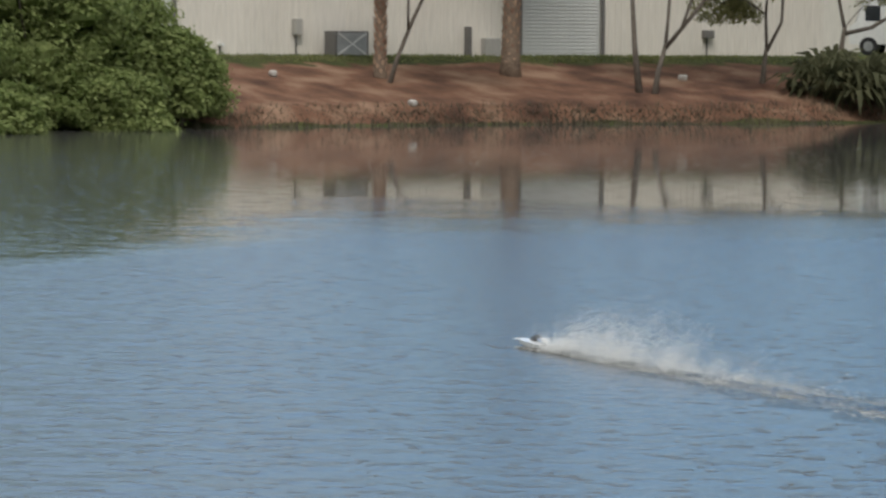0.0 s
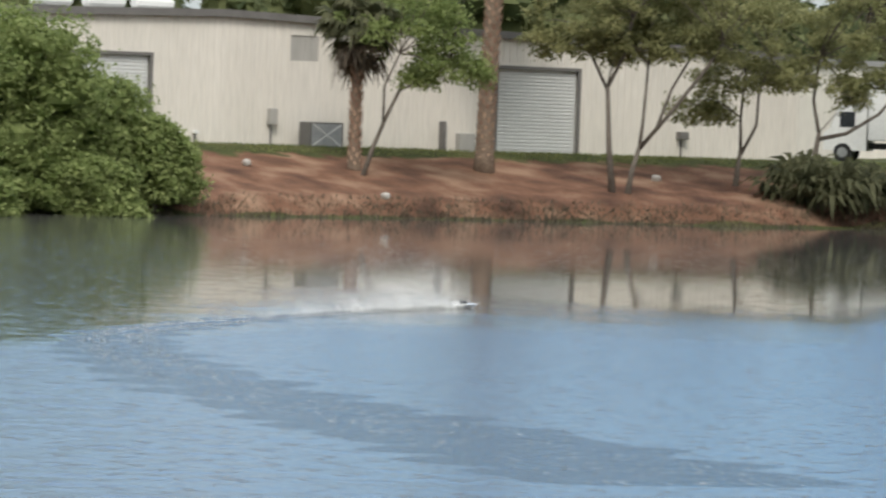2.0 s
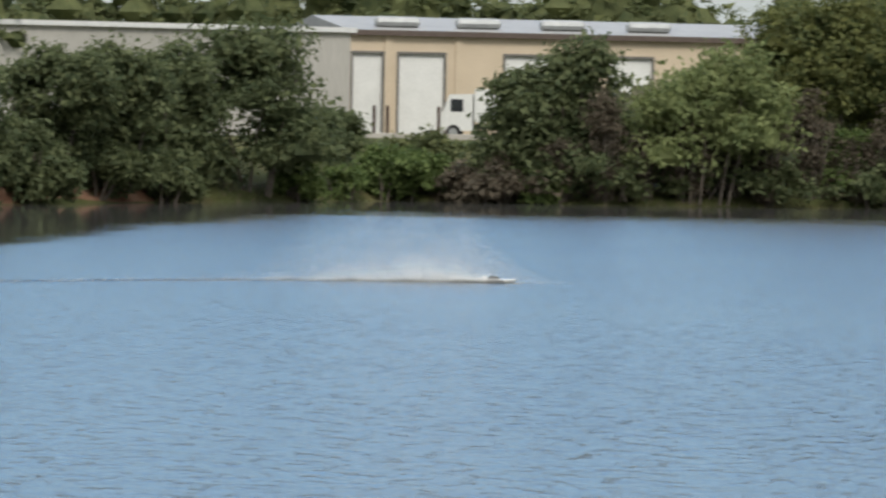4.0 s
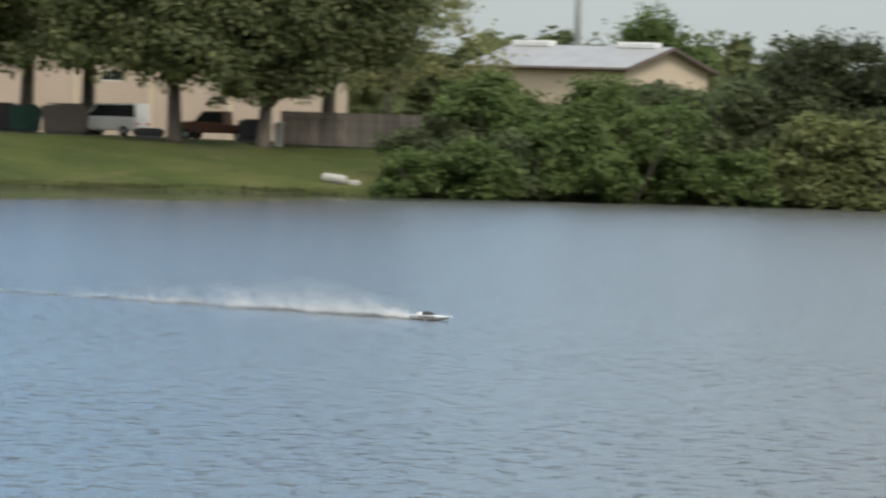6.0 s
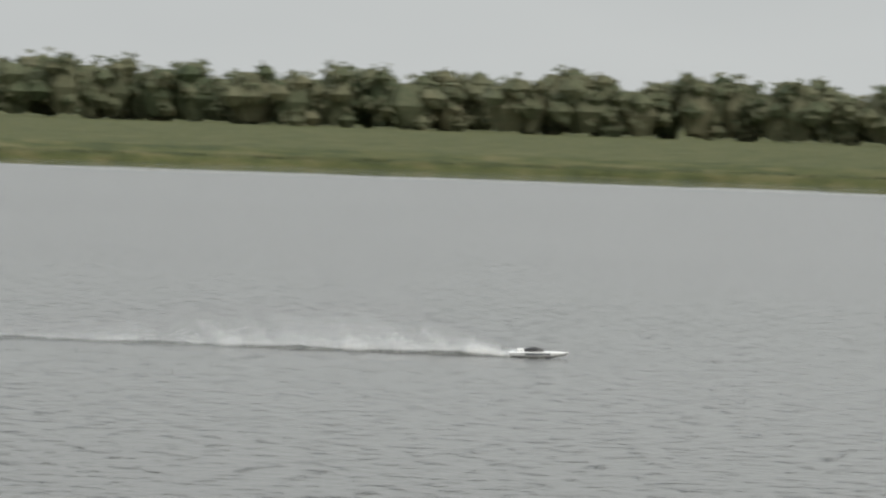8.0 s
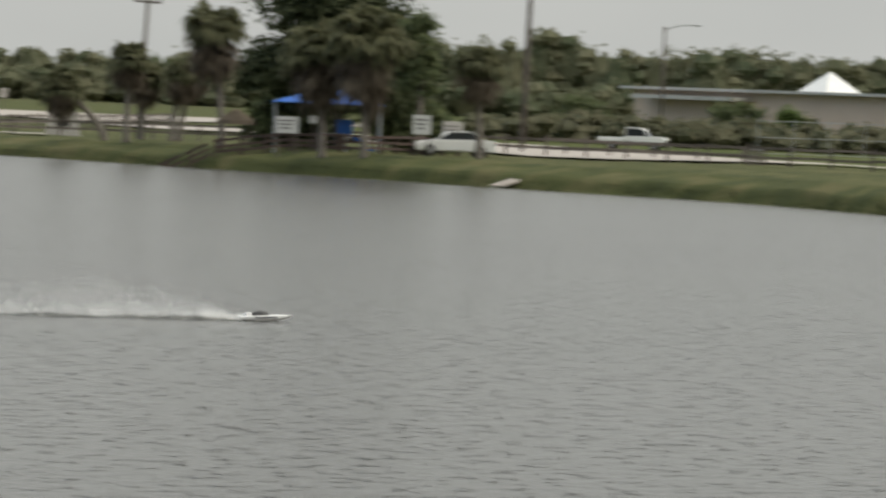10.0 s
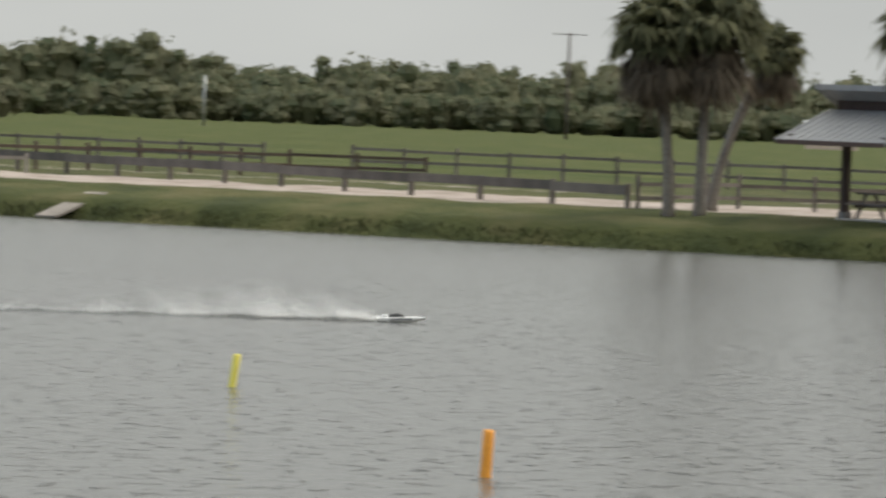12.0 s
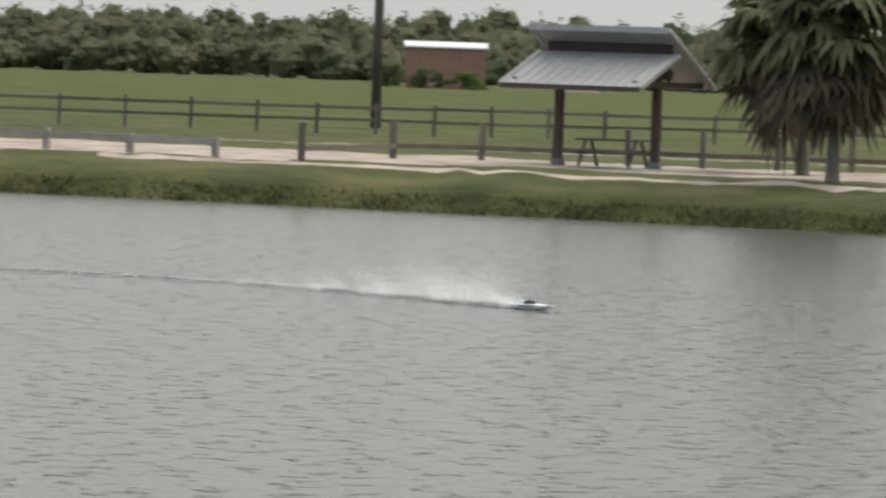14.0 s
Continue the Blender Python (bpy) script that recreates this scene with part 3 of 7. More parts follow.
def bush(kind, az, d, w, h):
    mat, leaf, count, label, category = BUSH[kind]
    rng = np.random.default_rng(next(seeds))
    t = thing("tree" if category == "tree" else "bush" if category == "bush" else category.replace(" ", "_"), label, category, Matrix.Translation(spot(az, d)) @ pose(0, 0, 0, 0, 0, -az), group="shore thicket")
    if kind == "palmetto":
        verts, faces = [], []
        for _ in range(70):
            turn, lift = rng.uniform(0, 6.28), rng.uniform(0.15, 1.35)
            length = h * rng.uniform(0.7, 1.0)
            base = np.array([rng.uniform(-0.3, 0.3) * w, rng.uniform(-0.3, 0.3) * w, 0.05 * h])
            aim = np.array([math.cos(turn) * math.cos(lift), math.sin(turn) * math.cos(lift), math.sin(lift)])
            fan_leaf(rng, verts, faces, base, aim, length, 0.45 * length)
        sheet("fronds", verts, faces, LEAF["palm"], t)
        part("trunk", tube(bmesh.new(), [(0, 0, -0.4), (0.1, 0, 0.2), (0.2, 0.1, 0.5)], [0.18, 0.16, 0.1]), BARK, t)
        return t
    if category == "tree":
        crown_mesh("crown", rng, lobes_of(rng, w, h * 0.8, count, 0.2, h * 0.2), leaf, LEAF[mat], t, 6000)
        part("trunk", tube(bmesh.new(), [(0, 0, -0.3), (0.1, 0, h * 0.3), (0, 0.1, h * 0.7)], [0.25, 0.2, 0.06]), BARK, t)
        return t
    if kind == "oakish" and h > 5:
        crown_mesh("crown", rng, lobes_of(rng, w, h * 0.78, 22, 0.12, h * 0.22), leaf, LEAF["canopy"], t, 15000, core=0.5)
        for _ in range(7):
            bm = bmesh.new()
            stems(bm, rng, w * 1.4, h * 0.75, 1, 0.11)
            part("trunk", bm, BARK, t)
        return t
    thin = kind in ("sparse", "brush", "stalks")
    crown_mesh("crown", rng, lobes_of(rng, w, h, count, 0.08, 0.0, 0.15 if kind == "mangrove" else 0.09), leaf, LEAF[mat], t, 2600 if kind == "stalks" else 7000 if thin else 32000 if kind == "mangrove" else 3000 if d > 400 else 9500, droop=0.5 if kind == "willow" else 0.0, core=0.0 if thin else 0.55)
    bm = bmesh.new()
    stems(bm, rng, w, h, 26 if kind == "stalks" else 9 if thin else 5, 0.05 if thin else 0.09)
    tagged(part("trunk_base", bm, BARK, t), kind="stuff")
    return t


def fan_leaf(rng, verts, faces, base, aim, length, spread, blades=9):
    """A fan-shaped palm leaf: a stalk and folded blades round its end."""
    aim = aim / np.linalg.norm(aim)
    side = np.cross(aim, (0, 0, 1.0))
    side = side / (np.linalg.norm(side) + 1e-9)
    up = np.cross(side, aim)
    hub = base + aim * length * 0.5
    n = len(verts)
    verts += [(base - side * 0.03).tolist(), (base + side * 0.03).tolist(), (hub + side * 0.015).tolist(), (hub - side * 0.015).tolist()]
    faces.append([n, n + 1, n + 2, n + 3])
    for i in range(blades):
        a = (i / (blades - 1) - 0.5) * 3.3
        way = aim * math.cos(a) + side * math.sin(a) + up * rng.uniform(-0.12, 0.12)
        reach = length * 0.55 * rng.uniform(0.8, 1.1)
        tip = hub + way * reach - np.array([0, 0, rng.uniform(0.25, 0.75) * reach])
        mid = hub + way * reach * 0.55
        wide = spread * 0.10
        cross = np.cross(way, up)
        n = len(verts)
        verts += [hub.tolist(), (mid + cross * wide).tolist(), tip.tolist(), (mid - cross * wide).tolist()]
        faces.append([n, n + 1, n + 2, n + 3])


def palm(az, d, height, lean, r, stout=0.19, dead=60):
    """A cabbage palm: trunk with old leaf bases, a head of fan leaves and a skirt of dead ones."""
    rng = np.random.default_rng(next(seeds))
    t = thing("palm_tree", "cabbage palm with rough trunk and skirt of dead brown fronds", "palm tree", Matrix.Translation(spot(az, d)) @ pose(0, 0, 0, 0, 0, -az), group="cabbage palms")
    head = np.array([lean, 0, height])
    steps = (0, 0.05, 0.25, 0.5, 0.75, 1.0)
    pts = [(lean * k ** 1.6, 0.05 * math.sin(4 * k), height * k) for k in steps]
    pts[0] = (0, 0, -0.4)
    trunk = part("trunk", tube(bmesh.new(), pts, [stout * f for f in (1.55, 1.2, 1.0, 0.95, 1.0, 1.15)], 10), PALM_BARK if az < 0 else GREY_BARK, t, smooth=True)
    if az < 0 and d < 230:
        verts, faces = [], []
        for i in range(int(height * 22)):
            z = 0.15 + i / 22
            if z > height * 0.95:
                break
            turn, k = i * 2.399, z / height
            c = np.array([lean * k ** 1.6, 0.05 * math.sin(4 * k), z])
            out = np.array([math.cos(turn), math.sin(turn), 0.0])
            side = np.array([-out[1], out[0], 0.0]) * 0.085
            root = c + out * stout * 0.9
            tip = root + out * 0.11 + np.array([0, 0, 0.17])
            n = len(verts)
            verts += [(root - side).tolist(), (root + side).tolist(), (tip + side * 0.6).tolist(), (tip - side * 0.6).tolist(), (root + out * 0.05 - np.array([0, 0, 0.1])).tolist()]
            faces += [[n, n + 1, n + 2, n + 3], [n, n + 3, n + 4], [n + 3, n + 2, n + 4], [n + 2, n + 1, n + 4]]
        tagged(sheet("boot_lattice", verts, faces, PALM_BOOT, trunk, "criss-cross of old leaf bases"), kind="stuff")
    verts, faces = [], []
    for i in range(60):
        turn, lift = i * 2.4 + rng.uniform(-0.4, 0.4), math.asin(max(-0.95, 0.98 - 1.25 * i / 60)) + rng.uniform(-0.2, 0.2)
        aim = np.array([math.cos(turn) * math.cos(lift), math.sin(turn) * math.cos(lift), math.sin(lift)])
        fan_leaf(rng, verts, faces, head + rng.normal(0, 0.06, 3) * r, aim, r * rng.uniform(0.7, 1.12), r * 0.6, 15)
    sheet("crown", verts, faces, LEAF["palm"], t)
    verts, faces = [], []
    for i in range(dead):
        turn, lift = i * 2.4, rng.uniform(-1.4, -0.25)
        aim = np.array([math.cos(turn) * math.cos(lift), math.sin(turn) * math.cos(lift), math.sin(lift)])
        fan_leaf(rng, verts, faces, head - np.array([0, 0, rng.uniform(0, 0.4) * r]), aim, r * rng.uniform(0.6, 1.1), r * 0.45, 12)
    sheet("dead_skirt", verts, faces, LEAF["skirt"], t, "hanging brown dead fronds")
    return t


def stemmed_tree(az, d, limbs, clumps, leaves, label, most):
    """A small open tree: limbs as (radius, points of (right, up, away)), clumps of leaves as (right, up, half width, half height)."""
    rng = np.random.default_rng(next(seeds))
    t = thing("tree", label, "tree", Matrix.Translation(spot(az, d)) @ pose(0, 0, 0, 0, 0, -az), group="bank trees")
    for n, (r, *pts) in enumerate(limbs):
        pts = [Vector((x, y, z - (0.4 if n == 0 and i == 0 else 0))) for i, (x, z, y) in enumerate(pts)]
        radii = [r * (1.25 if n == 0 and i == 0 else 1 - 0.55 * i / len(pts)) for i in range(len(pts))]
        part("trunk" if n == 0 else "limb", tube(bmesh.new(), pts, radii, 8), BARK, t, smooth=True)
    lobes, twigs = [], bmesh.new()
    ends = [Vector((p[-1][0], p[-1][2], p[-1][1])) for p in limbs]
    for x, z, rx, rz in clumps:
        for _ in range(int(5 + 5 * rx)):
            k, turn, up = rng.uniform(0, 1) ** 0.5, rng.uniform(0, 6.28), rng.uniform(-0.85, 0.85)
            flat = math.sqrt(1 - 0.6 * up * up)
            c = np.array([x + rx * k * flat * math.cos(turn), 0.8 * rx * k * flat * math.sin(turn), z + rz * up])
            lobes.append((c, rng.uniform(0.25, 0.6) * np.array([1.3, 1.2, 0.7])))
            if rng.uniform() < 0.6:
                near = min(ends, key=lambda e: (e - Vector(c)).length)
                mid = near.lerp(Vector(c), 0.5) + Vector((rng.normal(0, 0.1), rng.normal(0, 0.1), 0.12))
                tube(twigs, [near, mid, Vector(c)], [0.03, 0.022, 0.01], 4)
    tagged(part("twigs", twigs, BARK, t), kind="stuff")
    crown_mesh("crown", rng, lobes, 0.09, LEAF[leaves], t, int(most * 1.3), density=30, droop=0.3, core=0.0)
    return t


TREE = {
    "oak": ("oak", 0.22, 30, "spreading dark live oak on the grass bank", 0.42),
    "olive": ("olive", 0.17, 30, "thin-stemmed tree with sparse olive foliage", 0.15),
    "dark": ("dark", 0.19, 10, "narrow dark conifer by the palms", 0.16),
    "shade": ("deep", 0.2, 30, "big dark oak behind the shade sail", 0.36),
}


def tree(kind, az, d, middle, lean, w, h):
    """A tree whose crown, w wide and h high, has its middle that high over the foot."""
    mat, leaf, count, label, r = TREE[kind]
    rng = np.random.default_rng(next(seeds))
    t = thing("tree", label, "tree", Matrix.Translation(spot(az, d)) @ pose(0, 0, 0, 0, 0, -az), group="bank trees")
    lobes = [(c + np.array([lean, 0, 0]), q) for c, q in lobes_of(rng, w, h, count, 0.12, middle - h / 2, *((0.06, 0.15) if kind == "olive" else (0.09, 0.24)))]
    crown_mesh("crown", rng, lobes, leaf, LEAF[mat], t, 7000 if kind == "olive" else 24000, density=34, core=0.0 if kind == "olive" else 0.5)
    bm = bmesh.new()
    fork = Vector((lean * 0.25, 0, max(1.0, middle - 0.42 * h)))
    tube(bm, [(0, 0, -0.4), (lean * 0.05, 0, 0.3), fork], [r * 1.5, r * 1.1, r * 0.85], 9)
    part("trunk", bm, BARK, t, smooth=True)
    for c, q in lobes[: 9 if kind == "oak" else 7]:
        bm = bmesh.new()
        tip = Vector(c)
        bend = fork.lerp(tip, 0.5) + Vector((rng.normal(0, 0.1), rng.normal(0, 0.1), 0.12)) * w * 0.2
        tube(bm, [fork - Vector((0, 0, 0.2)), bend, tip], [r * 0.6, r * 0.38, r * 0.1], 6)
        part("limb", bm, BARK, t)
    return t


# mangrove side
bush('mangrove', -49.00, 187, 12.9, 9.4)
bush('mangrove', -48.3, 189, 11.0, 8.0)
bush('mangrove', -47.29, 192, 12.9, 8.5)
bush('mangrove', -45.51, 197, 8.8, 6.8)
bush('mangrove', -44.48, 200, 5.6, 4.3)
bush('mangrove', -43.97, 200, 4.6, 3.4)
bush('mangrove', -48.2, 183, 9.0, 3.0)
bush('mangrove', -46.4, 188, 9.0, 3.0)
bush('mangrove', -44.9, 195, 7.0, 2.6)
palm(-41.62, 214, 5.9, 0.0, 2.0, 0.24, 12)
stemmed_tree(-41.55, 213, ((0.11, (0, 0, 0), (0.5, 1.2, 0), (1.1, 2.7, 0.2), (1.9, 4.4, 0.3)), (0.06, (0.9, 2.3, 0.1), (0.9, 3.8, -0.4), (1.5, 5.2, -0.7)), (0.05, (1.5, 3.6, 0.2), (2.7, 4.3, 0.5), (3.6, 4.9, 0.6))), ((1.8, 6.0, 2.6, 1.9), (3.3, 5.0, 1.6, 1.0), (2.6, 7.6, 3.0, 1.8), (4.3, 4.5, 0.9, 0.6), (2.5, 4.4, 0.8, 0.5)), "mangrove", "slender leaning tree with light green leaves", 9000)
palm(-40.15, 219, 13.4, 0.5, 2.7, 0.36)
stemmed_tree(-38.68, 218, ((0.15, (0, 0, 0), (-0.25, 2.0, 0), (-0.4, 4.6, 0)), (0.08, (-0.4, 4.4, 0), (-1.1, 5.8, 0.3), (-1.9, 7.2, 0.5)), (0.08, (-0.4, 4.5, 0), (0.3, 6.0, -0.3), (0.6, 7.6, -0.4))), ((-1.3, 8.0, 3.2, 2.1), (0.6, 8.4, 2.8, 2.0), (-2.5, 6.3, 1.5, 0.7), (-0.1, 6.2, 1.3, 0.8)), "olive", "thin-stemmed tree with sparse olive foliage", 11000)
stemmed_tree(-38.53, 218, ((0.14, (0, 0, 0), (0.2, 1.0, 0), (0.53, 2.2, 0)), (0.09, (0.5, 2.1, 0), (0.6, 3.2, 0.2), (0.75, 5.6, 0.2)), (0.10, (0.5, 2.0, 0), (1.8, 3.6, -0.3), (3.3, 5.6, -0.5), (3.9, 6.6, -0.5)), (0.07, (1.2, 2.9, -0.1), (1.8, 4.6, 0.3), (2.7, 6.2, 0.5))), ((1.2, 8.4, 3.4, 2.2), (3.9, 8.0, 3.0, 2.0), (3.2, 6.4, 1.6, 0.8), (0.7, 6.4, 1.2, 0.8)), "olive", "thin-stemmed tree with sparse olive foliage", 12000)
stemmed_tree(-37.31, 223, ((0.14, (0, 0, 0), (0.1, 0.8, 0), (0.2, 1.6, 0)), (0.08, (0.2, 1.5, 0), (0.15, 3.0, 0.2), (0.3, 5.2, 0.2)), (0.08, (0.2, 1.4, 0), (0.85, 2.7, -0.2), (0.9, 4.0, -0.3), (1.4, 5.6, -0.3)), (0.04, (0.2, 3.0, 0.1), (-0.8, 3.7, 0.2), (-1.7, 3.5, 0.3))), ((-1.6, 3.4, 1.2, 0.8), (-0.8, 4.4, 1.4, 0.8), (0.5, 6.8, 2.8, 1.9), (-1.2, 7.6, 2.2, 1.6), (1.5, 4.8, 1.0, 0.6)), "olive", "thin-stemmed tree with drooping olive foliage", 9000)
stemmed_tree(-36.56, 225, ((0.16, (0, 0, 0), (0.5, 1.3, 0), (0.7, 2.6, 0)), (0.10, (0.65, 2.3, 0), (1.9, 2.6, -0.3), (3.3, 3.5, -0.5), (4.3, 4.8, -0.4)), (0.09, (0.7, 2.5, 0), (0.4, 4.0, 0.2), (0.6, 6.0, 0.3))), ((0.6, 7.2, 3.0, 2.0), (3.3, 6.6, 3.0, 1.9), (-0.8, 4.9, 1.4, 0.8), (2.3, 4.4, 1.5, 0.7), (4.8, 5.0, 1.6, 0.9)), "olive", "crooked tree with olive foliage over the palmettos", 12000)
palm(-35.39, 234, 9.8, 0.2, 3.4)
bush('palmetto', -36.36, 222, 3.5, 3.2)
bush('palmetto', -35.72, 225, 4.0, 2.6)
bush('palmetto', -34.97, 228, 3.1, 1.7)
# between
bush('dark', -34.02, 237, 6.9, 6.4)
bush('dark', -32.76, 247, 7.2, 6.8)
bush('dark', -31.50, 257, 7.5, 7.2)
# loading yard
bush('dark', -30.55, 262, 11.7, 8.7)
bush('dark', -32.18, 251, 8.4, 6.9)
bush('scrub', -28.90, 271, 5.8, 2.6)
bush('brush', -27.75, 269.5, 8.0, 2.4)
bush('dark', -29.6, 276, 4.0, 2.6)
bush('oakish', -28.6, 277, 5.0, 2.2)
bush('sparse', -27.35, 272, 8.5, 6.4)
bush('sparse', -26.85, 272.6, 8.0, 8.0)
bush('dark', -27.3, 271.5, 5.0, 3.2)
bush('willow', -25.38, 271, 11.2, 7.7)
bush('oakish', -24.11, 280, 11.9, 9.8)
bush('oakish', -22.64, 283, 13.6, 10.2)
bush('green', -21.77, 282, 6.9, 8.4)
bush('oakish', -20.49, 284, 10.5, 9.6)
bush('willow', -20.81, 279, 5.6, 4.3)
bush('dark', -21.83, 280, 5.3, 2.9)
bush('dark', -19.98, 279, 4.7, 4.2)
bush('scrub', -23.81, 275, 4.3, 3.3)
bush('scrub', -19.66, 278, 3.4, 1.6)
# oaks
tree('oak', -18.78, 303, 7.6, 3.2, 17.0, 9.6)
tree('oak', -15.31, 298, 7.6, -0.6, 14.6, 10.0)
tree('oak', -14.32, 299, 7.0, 0.6, 9.7, 11.0)
tree('olive', -12.95, 314, 7.4, 0.8, 15.1, 9.1)
tree('oak', -17.0, 309, 8.6, 0.5, 17.0, 7.0)
tree('oak', -13.6, 303, 8.4, 0.5, 13.0, 8.0)
tree('oak', -16.3, 313, 7.4, 0.0, 10.0, 6.0)
# thicket
bush('green', -10.36, 290, 14.2, 6.7)
bush('dark', -11.52, 286, 3.8, 3.4)
bush('green', -11.7, 291, 9.0, 6.0)
bush('deep', -7.98, 302, 10.4, 8.7)
bush('pale', -7.86, 294, 8.9, 4.9)
bush('pale', -8.81, 293, 4.9, 2.4)
bush('bright', -6.19, 296, 7.3, 7.8)
bush('dark', -5.17, 298, 6.3, 6.8)
bush('willow', -5.10, 293, 5.6, 3.7)
bush('willow', -3.95, 296, 7.9, 7.3)
bush('deep', -3.16, 301, 7.1, 9.5)
bush('pale', -2.74, 298, 4.3, 3.8)
bush('willow', 0.46, 320, 6.4, 4.1)
bush('pale', 1.10, 324, 8.0, 4.1)
bush('willow', 2.12, 334, 10.4, 6.1)
bush('autumn', -4.43, 353, 13.0, 9.4)
bush('deep', -7.2, 306, 9.0, 6.4)
bush('deep', -5.77, 442, 5.4, 10.6)
bush('green', -9.92, 379, 10.2, 10.6)
bush('dark', 3.13, 428, 6.7, 2.8)
bush('dark', 4.03, 441, 7.4, 3.1)
bush('dark', 4.80, 484, 8.1, 5.3)
bush('dark', 6.13, 468, 7.3, 6.4)
bush('dark', -0.20, 383, 5.1, 5.8)
palm(0.63, 379, 7.4, -0.2, 1.5)
palm(1.27, 394, 7.0, -0.4, 1.8)
# far shore
bush('dark', 31.92, 474, 10.6, 5.4)
bush('green', 32.69, 462, 7.7, 4.4)
bush('dark', 31.41, 476, 7.4, 3.8)
bush('green', 37.00, 523, 4.1, 4.6)
bush('dark', 36.59, 553, 10.5, 7.8)
bush('green', 30.07, 631, 7.0, 4.3)
bush('dark', 35.31, 563, 7.5, 3.4)
# palms by the shade sail
palm(41.77, 310, 3.1, -2.7, 1.5)
palm(42.02, 305, 4.9, -0.0, 1.5)
palm(42.19, 321, 3.8, 0.1, 1.3)
palm(42.53, 320, 4.2, 0.5, 1.4)
palm(42.61, 322, 4.6, 1.0, 1.3)
palm(43.10, 293, 6.7, -0.8, 2.2)
palm(44.23, 282, 5.8, -0.4, 2.4)
palm(44.71, 279, 6.3, -0.1, 2.6)
palm(46.01, 281, 5.1, -0.2, 1.6)
tree('shade', 44.42, 302, 6.0, -0.4, 13.0, 9.0)
bush('dark', 43.9, 306, 6.0, 3.4)
bush('dark', 45.2, 303, 5.5, 3.2)
tree('dark', 45.34, 292, 5.6, -0.4, 2.9, 4.9)
# palms by the pavilions
palm(69.49, 177, 6.2, -0.6, 2.0)
palm(69.84, 177, 6.4, 0.1, 2.2)
palm(69.97, 184, 5.7, 2.0, 1.4)
palm(72.54, 173, 6.8, -0.5, 2.1)
palm(73.76, 171, 7.2, -0.2, 2.2)
palm(74.08, 172, 6.9, 0.9, 2.2)
palm(88.62, 166, 4.4, -0.5, 2.7)
palm(88.96, 154, 4.6, 0.0, 2.7)
# before the long building
bush('dark', 47.2, 455, 6.0, 4.2)
bush('dark', 48.9, 452, 6.5, 4.0)
bush('green', 49.5, 455, 4.0, 3.8)
bush('dark', 51.3, 448, 7.0, 3.0)
bush('dark', 52.3, 450, 9.0, 5.2)
bush('dark', 84.35, 888, 10.0, 3.6)
bush('green', 84.85, 888, 8.0, 3.0)
bush('dark', 83.9, 890, 8.0, 4.4)



def undergrowth(kind, a0, a1, step, s, h):
    """Low shrubs side by side along the shore."""
    b = a0
    k = np.random.default_rng(int(1000 + a0 * 10))
    while b < a1:
        bush(kind, b, float(np.interp(b, SHORE_AZ, SHORE_D)) + s + k.uniform(-0.5, 1.5), step * k.uniform(1.2, 1.7), h * k.uniform(0.6, 1.25))
        b += math.degrees(step / np.interp(b, SHORE_AZ, SHORE_D))


undergrowth("dark", -34.6, -31.0, 3.2, 0.2, 3.0)
undergrowth("stalks", -27.0, -19.9, 2.2, 0.8, 5.0)
undergrowth("dark", -26.4, -19.8, 7.0, 0.8, 2.2)
undergrowth("scrub", -30.0, -26.9, 2.2, 0.6, 2.0)
undergrowth("green", -12.6, -9.0, 3.6, 0.0, 3.2)
undergrowth("pale", -9.0, -2.6, 4.0, 0.0, 2.6)
undergrowth("dark", -12.2, -2.8, 6.0, 6.0, 5.0)


